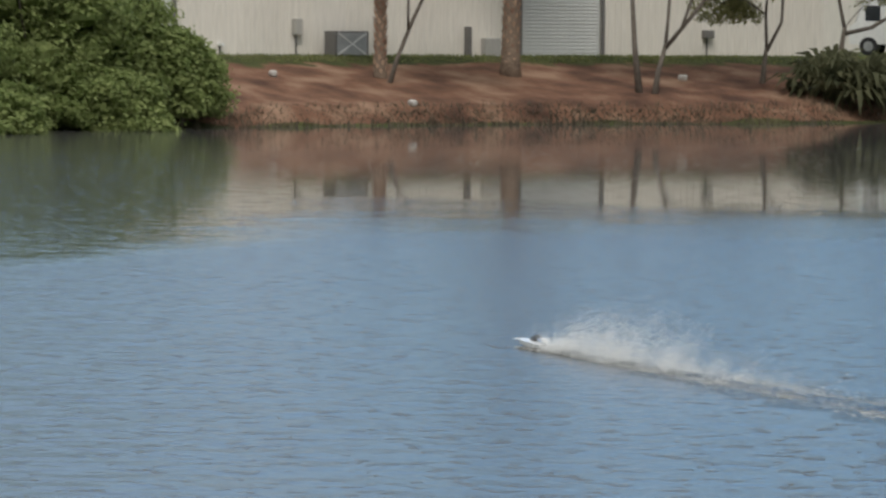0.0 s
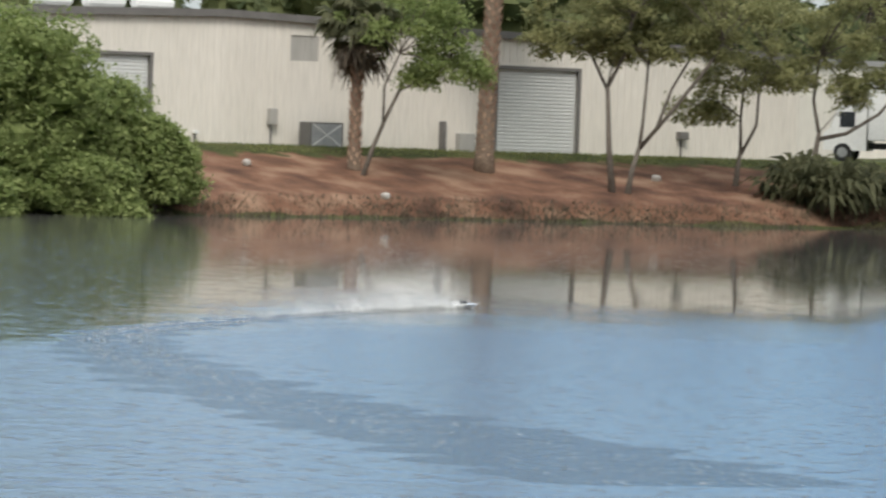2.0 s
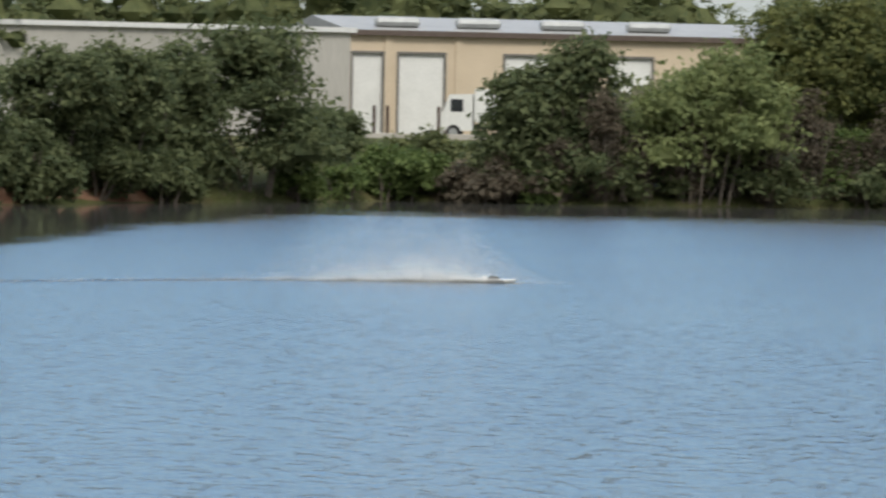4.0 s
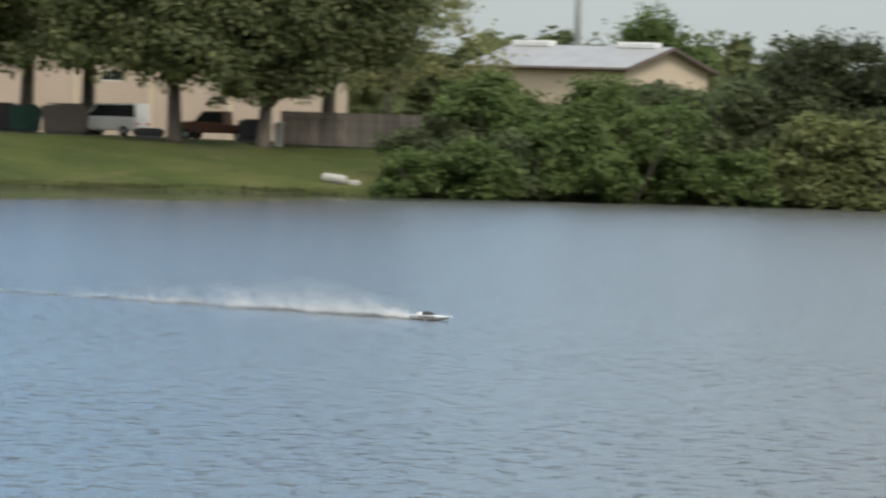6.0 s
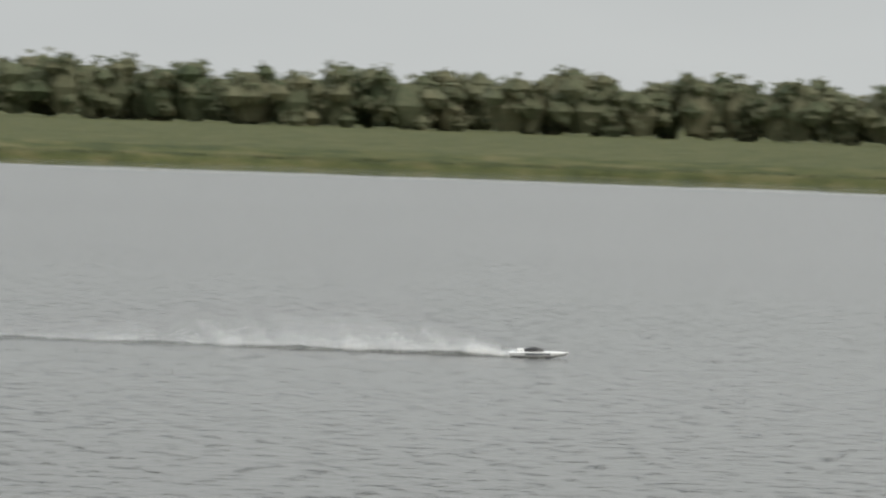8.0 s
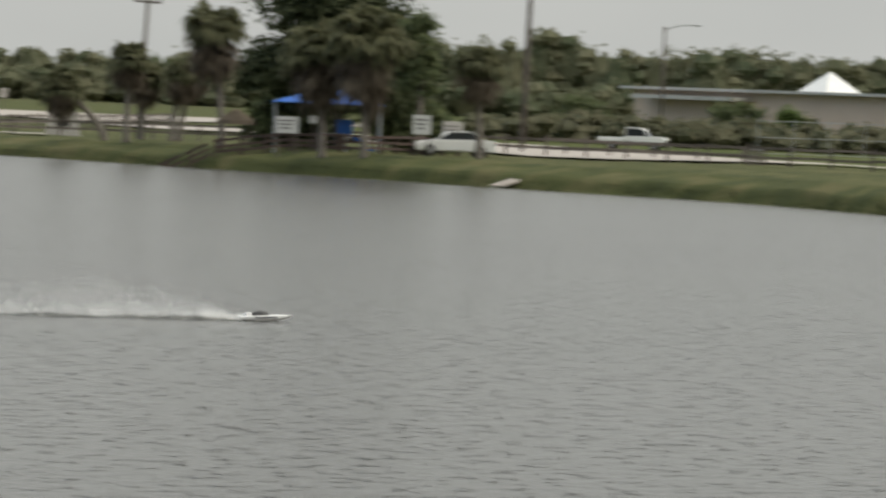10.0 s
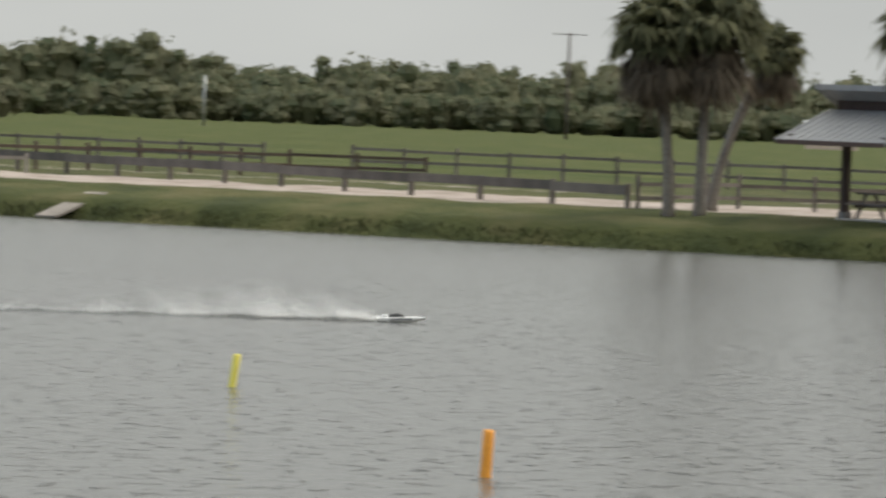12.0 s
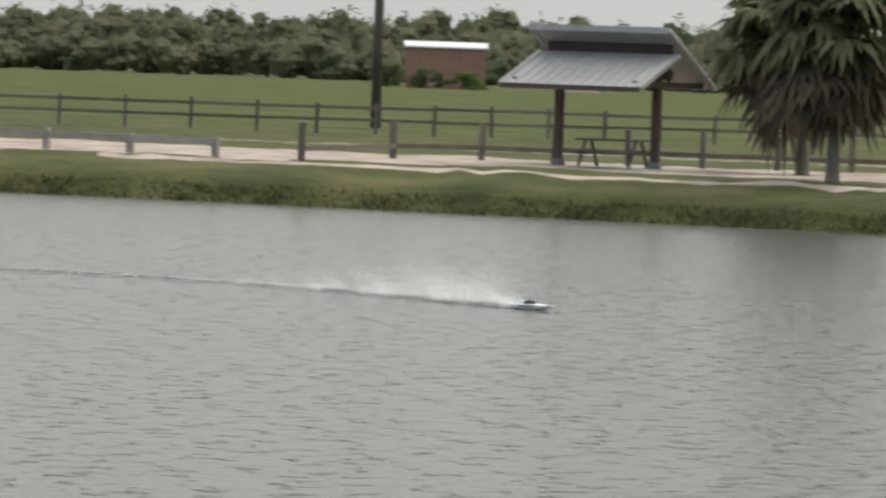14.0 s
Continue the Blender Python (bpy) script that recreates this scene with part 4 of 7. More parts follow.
def woods(name, label, rows, material, leaf, cover, kind="stuff"):
    """Belts of distant trees that close up to a wall: (bearing from, to, distance, height, crown width)."""
    rng = np.random.default_rng(77)
    verts, faces = [], []
    for a0, a1, d, tall, wide in rows:
        b = a0
        while b < a1:
            h = tall * rng.uniform(0.84, 1.06) * (1 + 0.16 * noise.noise((b * 0.9, d, 0)) + 0.12 * noise.noise((b * 4, d, 5)))
            q = spot(b, d + rng.uniform(-9, 9))
            w = wide * rng.uniform(0.7, 1.35)
            side = np.array([math.cos(radians(b)), -math.sin(radians(b)), 0.0])
            deep = np.array([math.sin(radians(b)), math.cos(radians(b)), 0.0])
            lobes = []
            if name == "pine_woods" and rng.uniform() < 0.3:
                body, half = np.array([q.x, q.y, q.z + 0.42 * h]), np.array([0.36 * w, 0.3 * w, 0.44 * h])
                for k in range(10):
                    level = (k + rng.uniform(0.2, 0.8)) / 10
                    r = w * (0.42 - 0.28 * level) * rng.uniform(0.7, 1.2)
                    lobes.append((np.array([q.x, q.y, q.z + level * h]) + side * rng.normal(0, 0.22) * w * (1.1 - level), np.array([r, r, max(0.6 * r, 0.07 * h)])))
            else:
                body, half = np.array([q.x, q.y, q.z + 0.42 * h]), np.array([0.44 * w, 0.36 * w, 0.48 * h])
                for k in range(10):
                    el, tu = math.asin(rng.uniform(-0.8, 0.97)), rng.uniform(0, 2 * math.pi)
                    way = np.array([math.cos(el) * math.cos(tu), math.cos(el) * math.sin(tu), math.sin(el)])
                    r = rng.uniform(0.15, 0.27) * w
                    lobes.append((body + way * half * rng.uniform(0.75, 1.0), np.array([r, r, min(0.75 * r, 0.28 * h)])))
            for c, r3 in [(body, half)] + lobes:
                v, f = sprigs(rng, c, r3, int(cover * 4 * r3[0] * r3[2] / (1.1 * leaf * leaf)) + 6, leaf, stray=1.0)
                faces += [[i + len(verts) for i in g] for g in f]
                verts += v
                base = len(verts)
                for i in range(3):
                    for j in range(6):
                        el, tu = math.pi * (i + 0.5) / 3, 2 * math.pi * j / 6
                        verts.append((c + np.array([math.sin(el) * math.cos(tu), math.sin(el) * math.sin(tu), math.cos(el)]) * r3 * rng.uniform(0.78, 0.98)).tolist())
                faces += [[base + i * 6 + j, base + (i + 1) * 6 + j, base + (i + 1) * 6 + (j + 1) % 6, base + i * 6 + (j + 1) % 6] for i in range(2) for j in range(6)]
            b += math.degrees(0.44 * wide * rng.uniform(0.6, 1.3) / d)
    return tagged(sheet(name, verts, faces, material), label, "trees", kind=kind)


# The haze over the farthest belt lies in its leaf colour.
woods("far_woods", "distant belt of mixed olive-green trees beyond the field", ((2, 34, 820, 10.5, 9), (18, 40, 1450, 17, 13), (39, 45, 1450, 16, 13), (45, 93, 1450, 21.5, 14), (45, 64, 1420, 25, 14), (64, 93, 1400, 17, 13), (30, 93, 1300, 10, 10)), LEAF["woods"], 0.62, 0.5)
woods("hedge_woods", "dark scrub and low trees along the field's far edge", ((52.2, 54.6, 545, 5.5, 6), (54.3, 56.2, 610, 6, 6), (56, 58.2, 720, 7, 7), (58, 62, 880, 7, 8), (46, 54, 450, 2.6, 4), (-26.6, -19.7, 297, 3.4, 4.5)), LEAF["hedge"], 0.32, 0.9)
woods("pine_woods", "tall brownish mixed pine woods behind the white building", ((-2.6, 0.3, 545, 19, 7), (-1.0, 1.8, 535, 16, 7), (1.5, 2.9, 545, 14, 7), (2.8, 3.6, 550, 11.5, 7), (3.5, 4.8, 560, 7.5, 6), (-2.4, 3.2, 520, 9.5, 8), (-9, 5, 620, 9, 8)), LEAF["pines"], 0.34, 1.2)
woods("woods_behind", "dark trees behind the warehouse roofs", ((-52, -33, 300, 12.5, 7), (-34, -20, 375, 13.5, 8), (-22, -13, 385, 14, 8), (-13, -8, 470, 11, 8)), LEAF["oak"], 0.36, 0.9)


def blades(name, label, spots, tall, material, wide=0.05):
    """Upright blades at each (x, y, z)."""
    rng = np.random.default_rng(31)
    p = np.array(spots)
    n = len(p)
    turn = rng.uniform(0, 6.28, n)
    side = np.stack([np.cos(turn), np.sin(turn), 0 * turn], 1) * wide
    top = p + np.stack([rng.normal(0, 0.4, n), rng.normal(0, 0.4, n), np.ones(n)], 1) * (tall * rng.uniform(0.45, 1.2, n))[:, None]
    verts = np.stack([p - side, p + side, top], 1).reshape(-1, 3).tolist()
    return tagged(sheet(name, verts, np.arange(3 * n).reshape(-1, 3).tolist(), material), label, "grass", kind="stuff")


def strip(a0, a1, s0, s1, count, seed):
    rng = np.random.default_rng(seed)
    b = rng.uniform(a0, a1, count)
    d = np.interp(b, SHORE_AZ, SHORE_D) + rng.uniform(s0, s1, count)
    x, y = d * np.sin(np.radians(b)), d * np.cos(np.radians(b))
    return np.stack([x, y, ground_z(x, y) - 0.05], 1)


blades("reeds", "tall tan and green reed bed at the shore", np.concatenate([strip(-2.7, 0.3, 0, 9, 9000, 1), strip(26, 31, 120, 200, 5000, 2)]), 3.0, LEAF["reed"], 0.06)
blades("bank_grass", "rough dark grass hanging over the cut bank", np.concatenate([strip(40, 93, -0.1, 1.0, 16000, 3), strip(5, 40, -0.1, 3.0, 14000, 4), strip(-20, -12.5, -0.1, 1.6, 4000, 5)]), 0.22, LEAF["grass"], 0.035)
blades("verge_grass", "short pale grass along the top of the mulch bank", strip(-45, -31, 11.5, 16, 9000, 6), 0.16, LEAF["pale"], 0.05)
blades("bank_roots", "dark roots and debris at the foot of the cut bank", strip(-45, -33.5, -0.2, 1.2, 5000, 17), 0.22, LEAF["brush"], 0.04)
blades("dry_litter", "dry stems and roots along the mulch bank", np.concatenate([strip(-44, -34, -0.1, 1.8, 1800, 7), strip(-31, -22, -0.1, 3, 2000, 8)]), 0.34, LEAF["brush"], 0.03)

# ---- buildings ----


def front(bm, x0, x1, top, holes, thick=0.25, y=0.0):
    """A wall along x with openings (x0, x1, sill, head); top(x) is its height."""
    cuts = sorted({x0, x1, *(v for h in holes for v in h[:2])})
    for a, b in zip(cuts, cuts[1:]):
        spans = [(0.0, None)]
        for h in holes:
            if h[0] <= a and b <= h[1]:
                spans = [(0.0, h[2])] if h[2] > 0.01 else []
                spans.append((h[3], None))
        for lo, hi in spans:
            za, zb = (top(a), top(b)) if hi is None else (hi, hi)
            prism(bm, [(a, lo), (b, lo), (b, zb), (a, za)], y, y + thick)
    return bm


def roller_door(house, x0, x1, head, material=None, slats=True):
    d = part("roller_door", box(bmesh.new(), ((x0 + x1) / 2, 0.16, head / 2), (x1 - x0, 0.04, head)), material or SHUTTER, house, "closed white roller door")
    if slats:
        me = box(bmesh.new(), (0, 0, 0), (x1 - x0 - 0.04, 0.05, 0.10), bevel=0.012)
        first = part("slat", me, material or SHUTTER, d)
        n = int(head / 0.16)
        for i in range(n):
            ob = first if i == 0 else new("slat", first.data)
            ob.parent = d
            ob.location = ((x0 + x1) / 2, 0.13, 0.09 + i * 0.16)
    f = bmesh.new()
    for x in (x0 - 0.06, x1 + 0.06):
        box(f, (x, -0.02, head / 2), (0.14, 0.10, head))
    box(f, ((x0 + x1) / 2, -0.02, head + 0.07), (x1 - x0 + 0.26, 0.12, 0.14))
    part("door_frame", f, TRIM, d, "dark door frame")
    return d


def facing(az0, d0, az1, d1, up=0.0):
    """A pose whose x runs along a wall from one place to another, seen from the lake, and the wall's length."""
    p, q = spot(az0, d0), spot(az1, d1)
    run = q - p
    return Matrix.Translation((p.x, p.y, min(p.z, q.z) + up)) @ pose(0, 0, 0, 0, 0, math.degrees(math.atan2(run.y, run.x))), math.hypot(run.x, run.y)


def along(m, az):
    """How far along the wall at pose m the bearing az meets it."""
    o, u = m.translation, m.to_3x3() @ Vector((1, 0, 0))
    s, c = math.sin(radians(az)), math.cos(radians(az))
    return (o.y * s - o.x * c) / (u.x * c - u.y * s)


# the beige warehouse behind the mulch bank
m, run = facing(-43.94, 215, -36.62, 237, -0.05)
shed = thing("warehouse", "long low beige metal warehouse with white roller doors", "building", m)
apex = along(m, -43.13)


def shed_top(x):
    return 5.62 - 0.024 * abs(x - apex)


b0, b1 = along(m, -40.05), along(m, -39.10)
v0, v1 = along(m, -42.38), along(m, -42.06)
for x0, x1 in ((-22, -4.3), (0.0, b0), (b1, run)):
    part("wall", front(bmesh.new(), x0, x1, shed_top, ((v0, v1, 3.75, 4.85),) if x0 == 0.0 else (), 0.25), SIDING, shed)
for x0, x1, low_z in ((-4.3, 0.0, 3.75), (b0, b1, 3.85)):
    part("door_header", prism(bmesh.new(), [(x0, low_z), (x1, low_z), (x1, shed_top(x1)), (x0, shed_top(x0))], 0.0, 0.25), SIDING, shed)
rib = box(bmesh.new(), (0, 0, 0), (0.05, 0.03, 1.0))
first_rib = part("wall_rib", rib, SIDING, shed)
for i in range(150):
    x = -21.8 + i * 0.39
    if x > run - 0.1:
        break
    low_z = 0.1
    if -4.5 < x < 0.2 or b0 - 0.2 < x < b1 + 0.2:
        low_z = 4.05
    if v0 - 0.1 < x < v1 + 0.1:
        continue
    ob = first_rib if i == 0 else new("wall_rib", first_rib.data)
    ob.parent, ob.location, ob.scale = shed, (x, -0.012, (low_z + shed_top(x)) / 2), (1, 1, shed_top(x) - low_z - 0.05)
for x in (run - 0.12, -21.88):
    part("side_wall", box(bmesh.new(), (x, 12.3, 2.3), (0.24, 24, 4.6)), SIDING, shed)
part("rear_wall", box(bmesh.new(), ((run - 22) / 2, 24.3, 2.3), (run + 22, 0.24, 4.6)), SIDING, shed)
part("roof", prism(bmesh.new(), [(-22.3, shed_top(-22.3) + 0.01), (apex, shed_top(apex) + 0.01), (run + 0.3, shed_top(run + 0.3) + 0.01), (run + 0.3, shed_top(run) + 0.16), (apex, 5.80), (-22.3, shed_top(-22) + 0.16)], -0.2, 24.6), ROOF_METAL, shed)
part("eave_trim", prism(bmesh.new(), [(-22.3, shed_top(-22.3) - 0.12), (apex, 5.5), (run + 0.3, shed_top(run + 0.3) - 0.12), (run + 0.3, shed_top(run) + 0.18), (apex, 5.82), (-22.3, shed_top(-22) + 0.18)], -0.26, -0.205), TRIM, shed, "grey gutter trim")
roller_door(shed, -4.2, -0.1, 3.7)
roller_door(shed, b0 + 0.1, b1 - 0.1, 3.8)
part("louvre", box(bmesh.new(), ((v0 + v1) / 2, 0.1, 4.3), (v1 - v0, 0.1, 1.1)), GREY_SIDING, shed, "grey louvred vent")
for az in (-44.9, -44.3, -43.75):
    x = along(m, az)
    part("roof_vent", tube(bmesh.new(), [(x - 1.0, 1.4, 5.95), (x - 0.9, 1.4, 5.95), (x + 0.9, 1.4, 5.95), (x + 1.0, 1.4, 5.95)], [0.2, 0.32, 0.32, 0.2], 10), WHITE, shed, "white roof ventilator")
x0, x1 = along(m, -42.30), along(m, -41.92)
ac = thing("air_conditioner", "square louvred cooler unit against the warehouse wall", "air conditioner", m @ pose((x0 + x1) / 2, -0.7, 0))
part("case", box(bmesh.new(), (0, 0, 0.58), (x1 - x0, 0.8, 1.1), bevel=0.03), TRIM, ac)
part("front_panel", box(bmesh.new(), (0, -0.42, 0.58), ((x1 - x0) * 0.88, 0.03, 0.95)), GREY_METAL, ac)
bm = bmesh.new()
for turn in (32, -32):
    box(bm, (0, 0, 0), (1.75, 0.02, 0.06), Matrix.Translation((0, -0.445, 0.58)) @ pose(0, 0, 0, 0, turn, 0))
part("cross_brace", bm, WHITE, ac)
for az, wide, low_z, high_z, mat, name, label in ((-42.59, 0.34, 0.95, 1.65, GREY_SIDING, "meter_box", "small grey meter box on the wall"), (-40.66, 0.18, 0.0, 1.35, TRIM, "standpipe", "dark upright pipe at the wall"), (-40.40, 0.85, 0.0, 0.85, GREY_SIDING, "utility_cabinet", "low grey cabinet at the wall"), (-43.45, 0.14, 0.45, 0.6, WHITE, "tap", "small white tap on the wall"), (-37.95, 0.5, 0.9, 1.25, TRIM, "wall_box", "dark box bracketed to the wall")):
    x = along(m, az)
    t = thing(name, label, name.replace("_", " "), m @ pose(x, -0.2, 0))
    part("body", box(bmesh.new(), (0, 0, (low_z + high_z) / 2), (wide, 0.36, high_z - low_z), bevel=0.03), mat, t)
    part("foot" if low_z == 0 else "conduit", box(bmesh.new(), (0, 0.1, max(0.03, low_z / 2)), (0.06, 0.06, max(0.06, low_z))), TRIM, t)


def block(name, label, m, run, depth, high, wall, roof, doors=(), windows=(), door_material=None, roof_rise=0.0, overhang=0.3):
    """A plain building with a front along x, openings in it and a roof."""
    t = thing(name, label, "building", m)
    holes = [(a, b, 0, h) for a, b, h in doors] + [(a, b, lo, hi) for a, b, lo, hi in windows]
    bm = front(bmesh.new(), 0, run, lambda x: high, holes)
    bmesh.ops.remove_doubles(bm, verts=bm.verts[:], dist=0.001)
    part("wall", bm, wall, t)
    for x in (0.12, run - 0.12):
        part("side_wall", box(bmesh.new(), (x, depth / 2 + 0.125, high / 2), (0.24, depth - 0.26, high)), wall, t)
    part("rear_wall", box(bmesh.new(), (run / 2, depth, high / 2), (run, 0.24, high)), wall, t)
    bm = bmesh.new()
    prism(bm, [(-overhang, high + 0.003), (run + overhang, high + 0.003), (run + overhang, high + 0.3), (-overhang, high + 0.3)], -overhang, depth + overhang)
    for v in bm.verts:
        v.co.z += roof_rise * max(0.0, 1 - abs(v.co.y - depth / 2) / (depth / 2 + overhang)) if roof_rise else 0.0
    part("roof", bm, roof, t)
    if roof_rise:
        bm = bmesh.new()
        for x0, x1 in ((-overhang, run + overhang),):
            q = [bm.verts.new(c) for c in ((x0, -overhang, high + 0.3), (x1, -overhang, high + 0.3), (x1, depth / 2, high + 0.3 + roof_rise), (x0, depth / 2, high + 0.3 + roof_rise), (x1, depth + overhang, high + 0.3), (x0, depth + overhang, high + 0.3))]
            for f in ((0, 1, 2, 3), (3, 2, 4, 5), (0, 3, 5), (1, 4, 2)):
                bm.faces.new([q[i] for i in f])
        part("pitched_roof", bm, roof, t)
    for a, b, h in doors:
        roller_door(t, a + 0.05, b - 0.05, h - 0.05, door_material, slats=False)
    for a, b, lo, hi in windows:
        w = part("window", box(bmesh.new(), ((a + b) / 2, 0.12, (lo + hi) / 2), (b - a, 0.04, hi - lo)), GLASS, t)
        f = bmesh.new()
        for z in (lo + 0.03, hi - 0.03):
            box(f, ((a + b) / 2, 0.07, z), (b - a, 0.05, 0.06))
        box(f, ((a + b) / 2, 0.07, (lo + hi) / 2), (0.05, 0.05, hi - lo))
        part("window_frame", f, WHITE, w)
    return t


# beyond the box truck
m, run = facing(-36.2, 285, -33.0, 300)
block("workshop", "beige workshop with a dark window band behind trees", m, run, 12, 5.2, SIDING, ROOF_METAL, windows=((3.5, 7.0, 3.0, 3.9),))

# loading yard
m, run = facing(-34.0, 292, -29.42, 300, 0.1)
block("grey_shed", "pale grey metal shed with a white roof edge", m, run, 14, 6.4, GREY_SIDING, WHITE_ROOF)
m, run = facing(-29.42, 312, -24.0, 322, 0.15)
dock = block("loading_dock_building", "cream stucco loading dock with tall white doors", m, run, 16, 6.3, STUCCO, ROOF_METAL, doors=((0.1, along(m, -29.05), 5.2), (along(m, -28.88), along(m, -28.35), 5.2), (along(m, -27.68), along(m, -27.15), 5.2), (along(m, -26.5), along(m, -26.0), 5.2)), door_material=WHITE, roof_rise=1.0)
part("fascia", box(bmesh.new(), (run / 2, -0.36, 6.42), (run + 0.6, 0.1, 0.34)), DARK_ROOF, dock, "brown fascia board")
bm = bmesh.new()
for az in (-29.0, -28.2, -27.1):
    box(bm, (along(m, az), -0.06, 3.15), (0.4, 0.12, 6.28))
part("pilaster", bm, STUCCO, dock)
for az in (-28.82, -27.9, -26.95, -25.97):
    v = tube(bmesh.new(), [(along(m, az) - 1.45, 1.5, 7.15), (along(m, az) - 1.3, 1.5, 7.15), (along(m, az) + 1.3, 1.5, 7.15), (along(m, az) + 1.45, 1.5, 7.15)], [0.2, 0.34, 0.34, 0.2], 8)
    part("roof_vent", v, GREY_METAL, dock, "grey roof ventilator")
for az in (-29.14, -28.99, -28.41):
    t = thing("bollard", "slim dark steel post before the dock", "bollard", Matrix.Translation(spot(az, 298)), group="dock posts")
    part("post", tube(bmesh.new(), [(0, 0, -0.3), (0, 0, 0.1), (0, 0, 1.85), (0, 0, 1.95)], [0.1, 0.1, 0.1, 0.06], 8), BROWN_WOOD, t)
    part("base_plate", box(bmesh.new(), (0, 0, 0.03), (0.3, 0.3, 0.05)), TRIM, t)
m2, run2 = facing(-29.3, 297, -27.6, 297)
kerb = thing("dock_kerb", "pale concrete kerb at the yard's edge", "kerb", m2)
part("kerb_body", box(bmesh.new(), (run2 / 2, 0, 0.1), (run2, 0.5, 0.5), bevel=0.04), CONCRETE, kerb)

# the yard behind the oaks
m, run = facing(-20.5, 318, -19.12, 318)
block("storage_shed", "dull grey-brown storage shed behind the grass bank", m, run, 4, 4.2, DARK_WALL, ROOF_METAL)
m, run = facing(-19.05, 332, -13.4, 330)
yard = block("yard_building", "long tan stucco building behind the live oaks", m, run, 14, 6.6, PINK_STUCCO, ROOF_METAL, windows=((along(m, -16.15), along(m, -15.9), 3.6, 4.3),), roof_rise=1.2)
for az in (-16.45, -15.6, -14.7):
    part("pilaster", box(bmesh.new(), (along(m, az), -0.06, 3.3), (0.4, 0.12, 6.6)), STUCCO, yard)

# houses behind the thicket


def gabled(name, label, m, run, depth, eave, rise, wall):
    """A house whose long side lies along x and whose gable end shows at the far end of it."""
    t = thing(name, label, "building", m)
    bm = bmesh.new()
    box(bm, (run / 2, 0.12, eave / 2), (run, 0.24, eave))
    box(bm, (run / 2, depth - 0.12, eave / 2), (run, 0.24, eave))
    part("wall", bm, wall, t)
    for x in (0.0, run - 0.24):
        bm = prism(bmesh.new(), [(0.25, 0), (depth - 0.25, 0), (depth - 0.25, eave), (depth / 2, eave + rise), (0.25, eave)], 0, 0.24)
        for v in bm.verts:
            v.co = Vector((x + v.co.y, v.co.x, v.co.z))
        part("gable_wall", bm, wall, t)
    for sign in (0, 1):
        bm = bmesh.new()
        y0, y1 = ((-0.5, depth / 2) if sign == 0 else (depth + 0.5, depth / 2))
        for lift in (0.0,):
            lo = [(-0.5, y0, eave - 0.15), (run + 0.5, y0, eave - 0.15), (run + 0.5, y1, eave + rise + 0.05), (-0.5, y1, eave + rise + 0.05)]
            a = [bm.verts.new(c) for c in lo]
            b = [bm.verts.new((x, y, z + 0.18)) for x, y, z in lo]
            bm.faces.new(a)
            bm.faces.new(b)
            for i in range(4):
                bm.faces.new((a[i], a[(i + 1) % 4], b[(i + 1) % 4], b[i]))
        bmesh.ops.recalc_face_normals(bm, faces=bm.faces[:])
        part("roof", bm, ROOF_METAL, t)
        bm = bmesh.new()
        tube(bm, [(run + 0.52, y0, eave - 0.1), (run + 0.52, y1, eave + rise + 0.1)], [0.16, 0.16], 4)
        tube(bm, [(-0.5, y0, eave - 0.1), (run + 0.5, y0, eave - 0.1)], [0.13, 0.13], 4)
        part("fascia", bm, DARK_ROOF, t, "dark brown fascia")
    return t


m, run = facing(-11.95, 340, -10.25, 332.6, 0.0)
house = gabled("tan_hall", "tan hall with grey roof and dark brown fascia", m, run, 9.5, 5.5, 1.3, STUCCO)
for x in (1.5, run - 2.2):
    part("roof_vent", box(bmesh.new(), (x, 4.6, 7.1), (3.2, 0.8, 0.42), bevel=0.08), WHITE, house, "white roof ventilator")
m, run = facing(-7.3, 372, -6.05, 372, 0.2)
gabled("tan_house", "small tan house with grey roof behind the thicket", m, run, 7, 5.6, 0.9, STUCCO)
m, run = facing(-6.6, 400, -4.3, 400, 0.2)
block("flat_roof_house", "low building with a pale flat roof behind the thicket", m, run, 9, 5.2, STUCCO, WHITE_ROOF)
m, run = facing(-2.95, 470, -1.28, 468, 0.7)
white_hall = block("white_hall", "white rendered hall with flat roof and dark windows", m, run, 14, 5.4, SIDING, WHITE_ROOF, windows=((along(m, -1.52), along(m, -1.36), 0.6, 2.6), (along(m, -1.85), along(m, -1.62), 1.4, 2.0)))
part("parapet", prism(bmesh.new(), [(0.3, 5.72), (run, 5.72), (run, 6.75), (0.3, 6.75)], 6, 6.25), WHITE_ROOF, white_hall)
m, run = facing(-1.26, 468, -0.5, 478, 0.7)
block("tan_annexe", "tan rendered annexe with two dark doors", m, run, 10, 6.4, STUCCO, WHITE_ROOF, windows=((along(m, -1.1), along(m, -0.92), 0.05, 2.1), (along(m, -0.76), along(m, -0.62), 0.05, 2.0)), overhang=0.05)

# beyond the car park
m, run = facing(47.74, 540, 52.1, 490)
mall = block("long_low_building", "long low pinkish building with a flat grey roof", m, run, 8, 5.45, PINK_STUCCO, GREY_SIDING, overhang=1.2)
xp = along(m, 49.70)
bm = bmesh.new()
q = [bm.verts.new(c) for c in ((xp - 2.3, 0.4, 5.76), (xp + 2.3, 0.4, 5.76), (xp + 2.3, 5.0, 5.76), (xp - 2.3, 5.0, 5.76), (xp, 2.7, 7.9))]
for f in ((0, 1, 4), (1, 2, 4), (2, 3, 4), (3, 0, 4), (3, 2, 1, 0)):
    bm.faces.new([q[i] for i in f])
part("skylight_pyramid", bm, WHITE, mall, "white pyramid skylight")
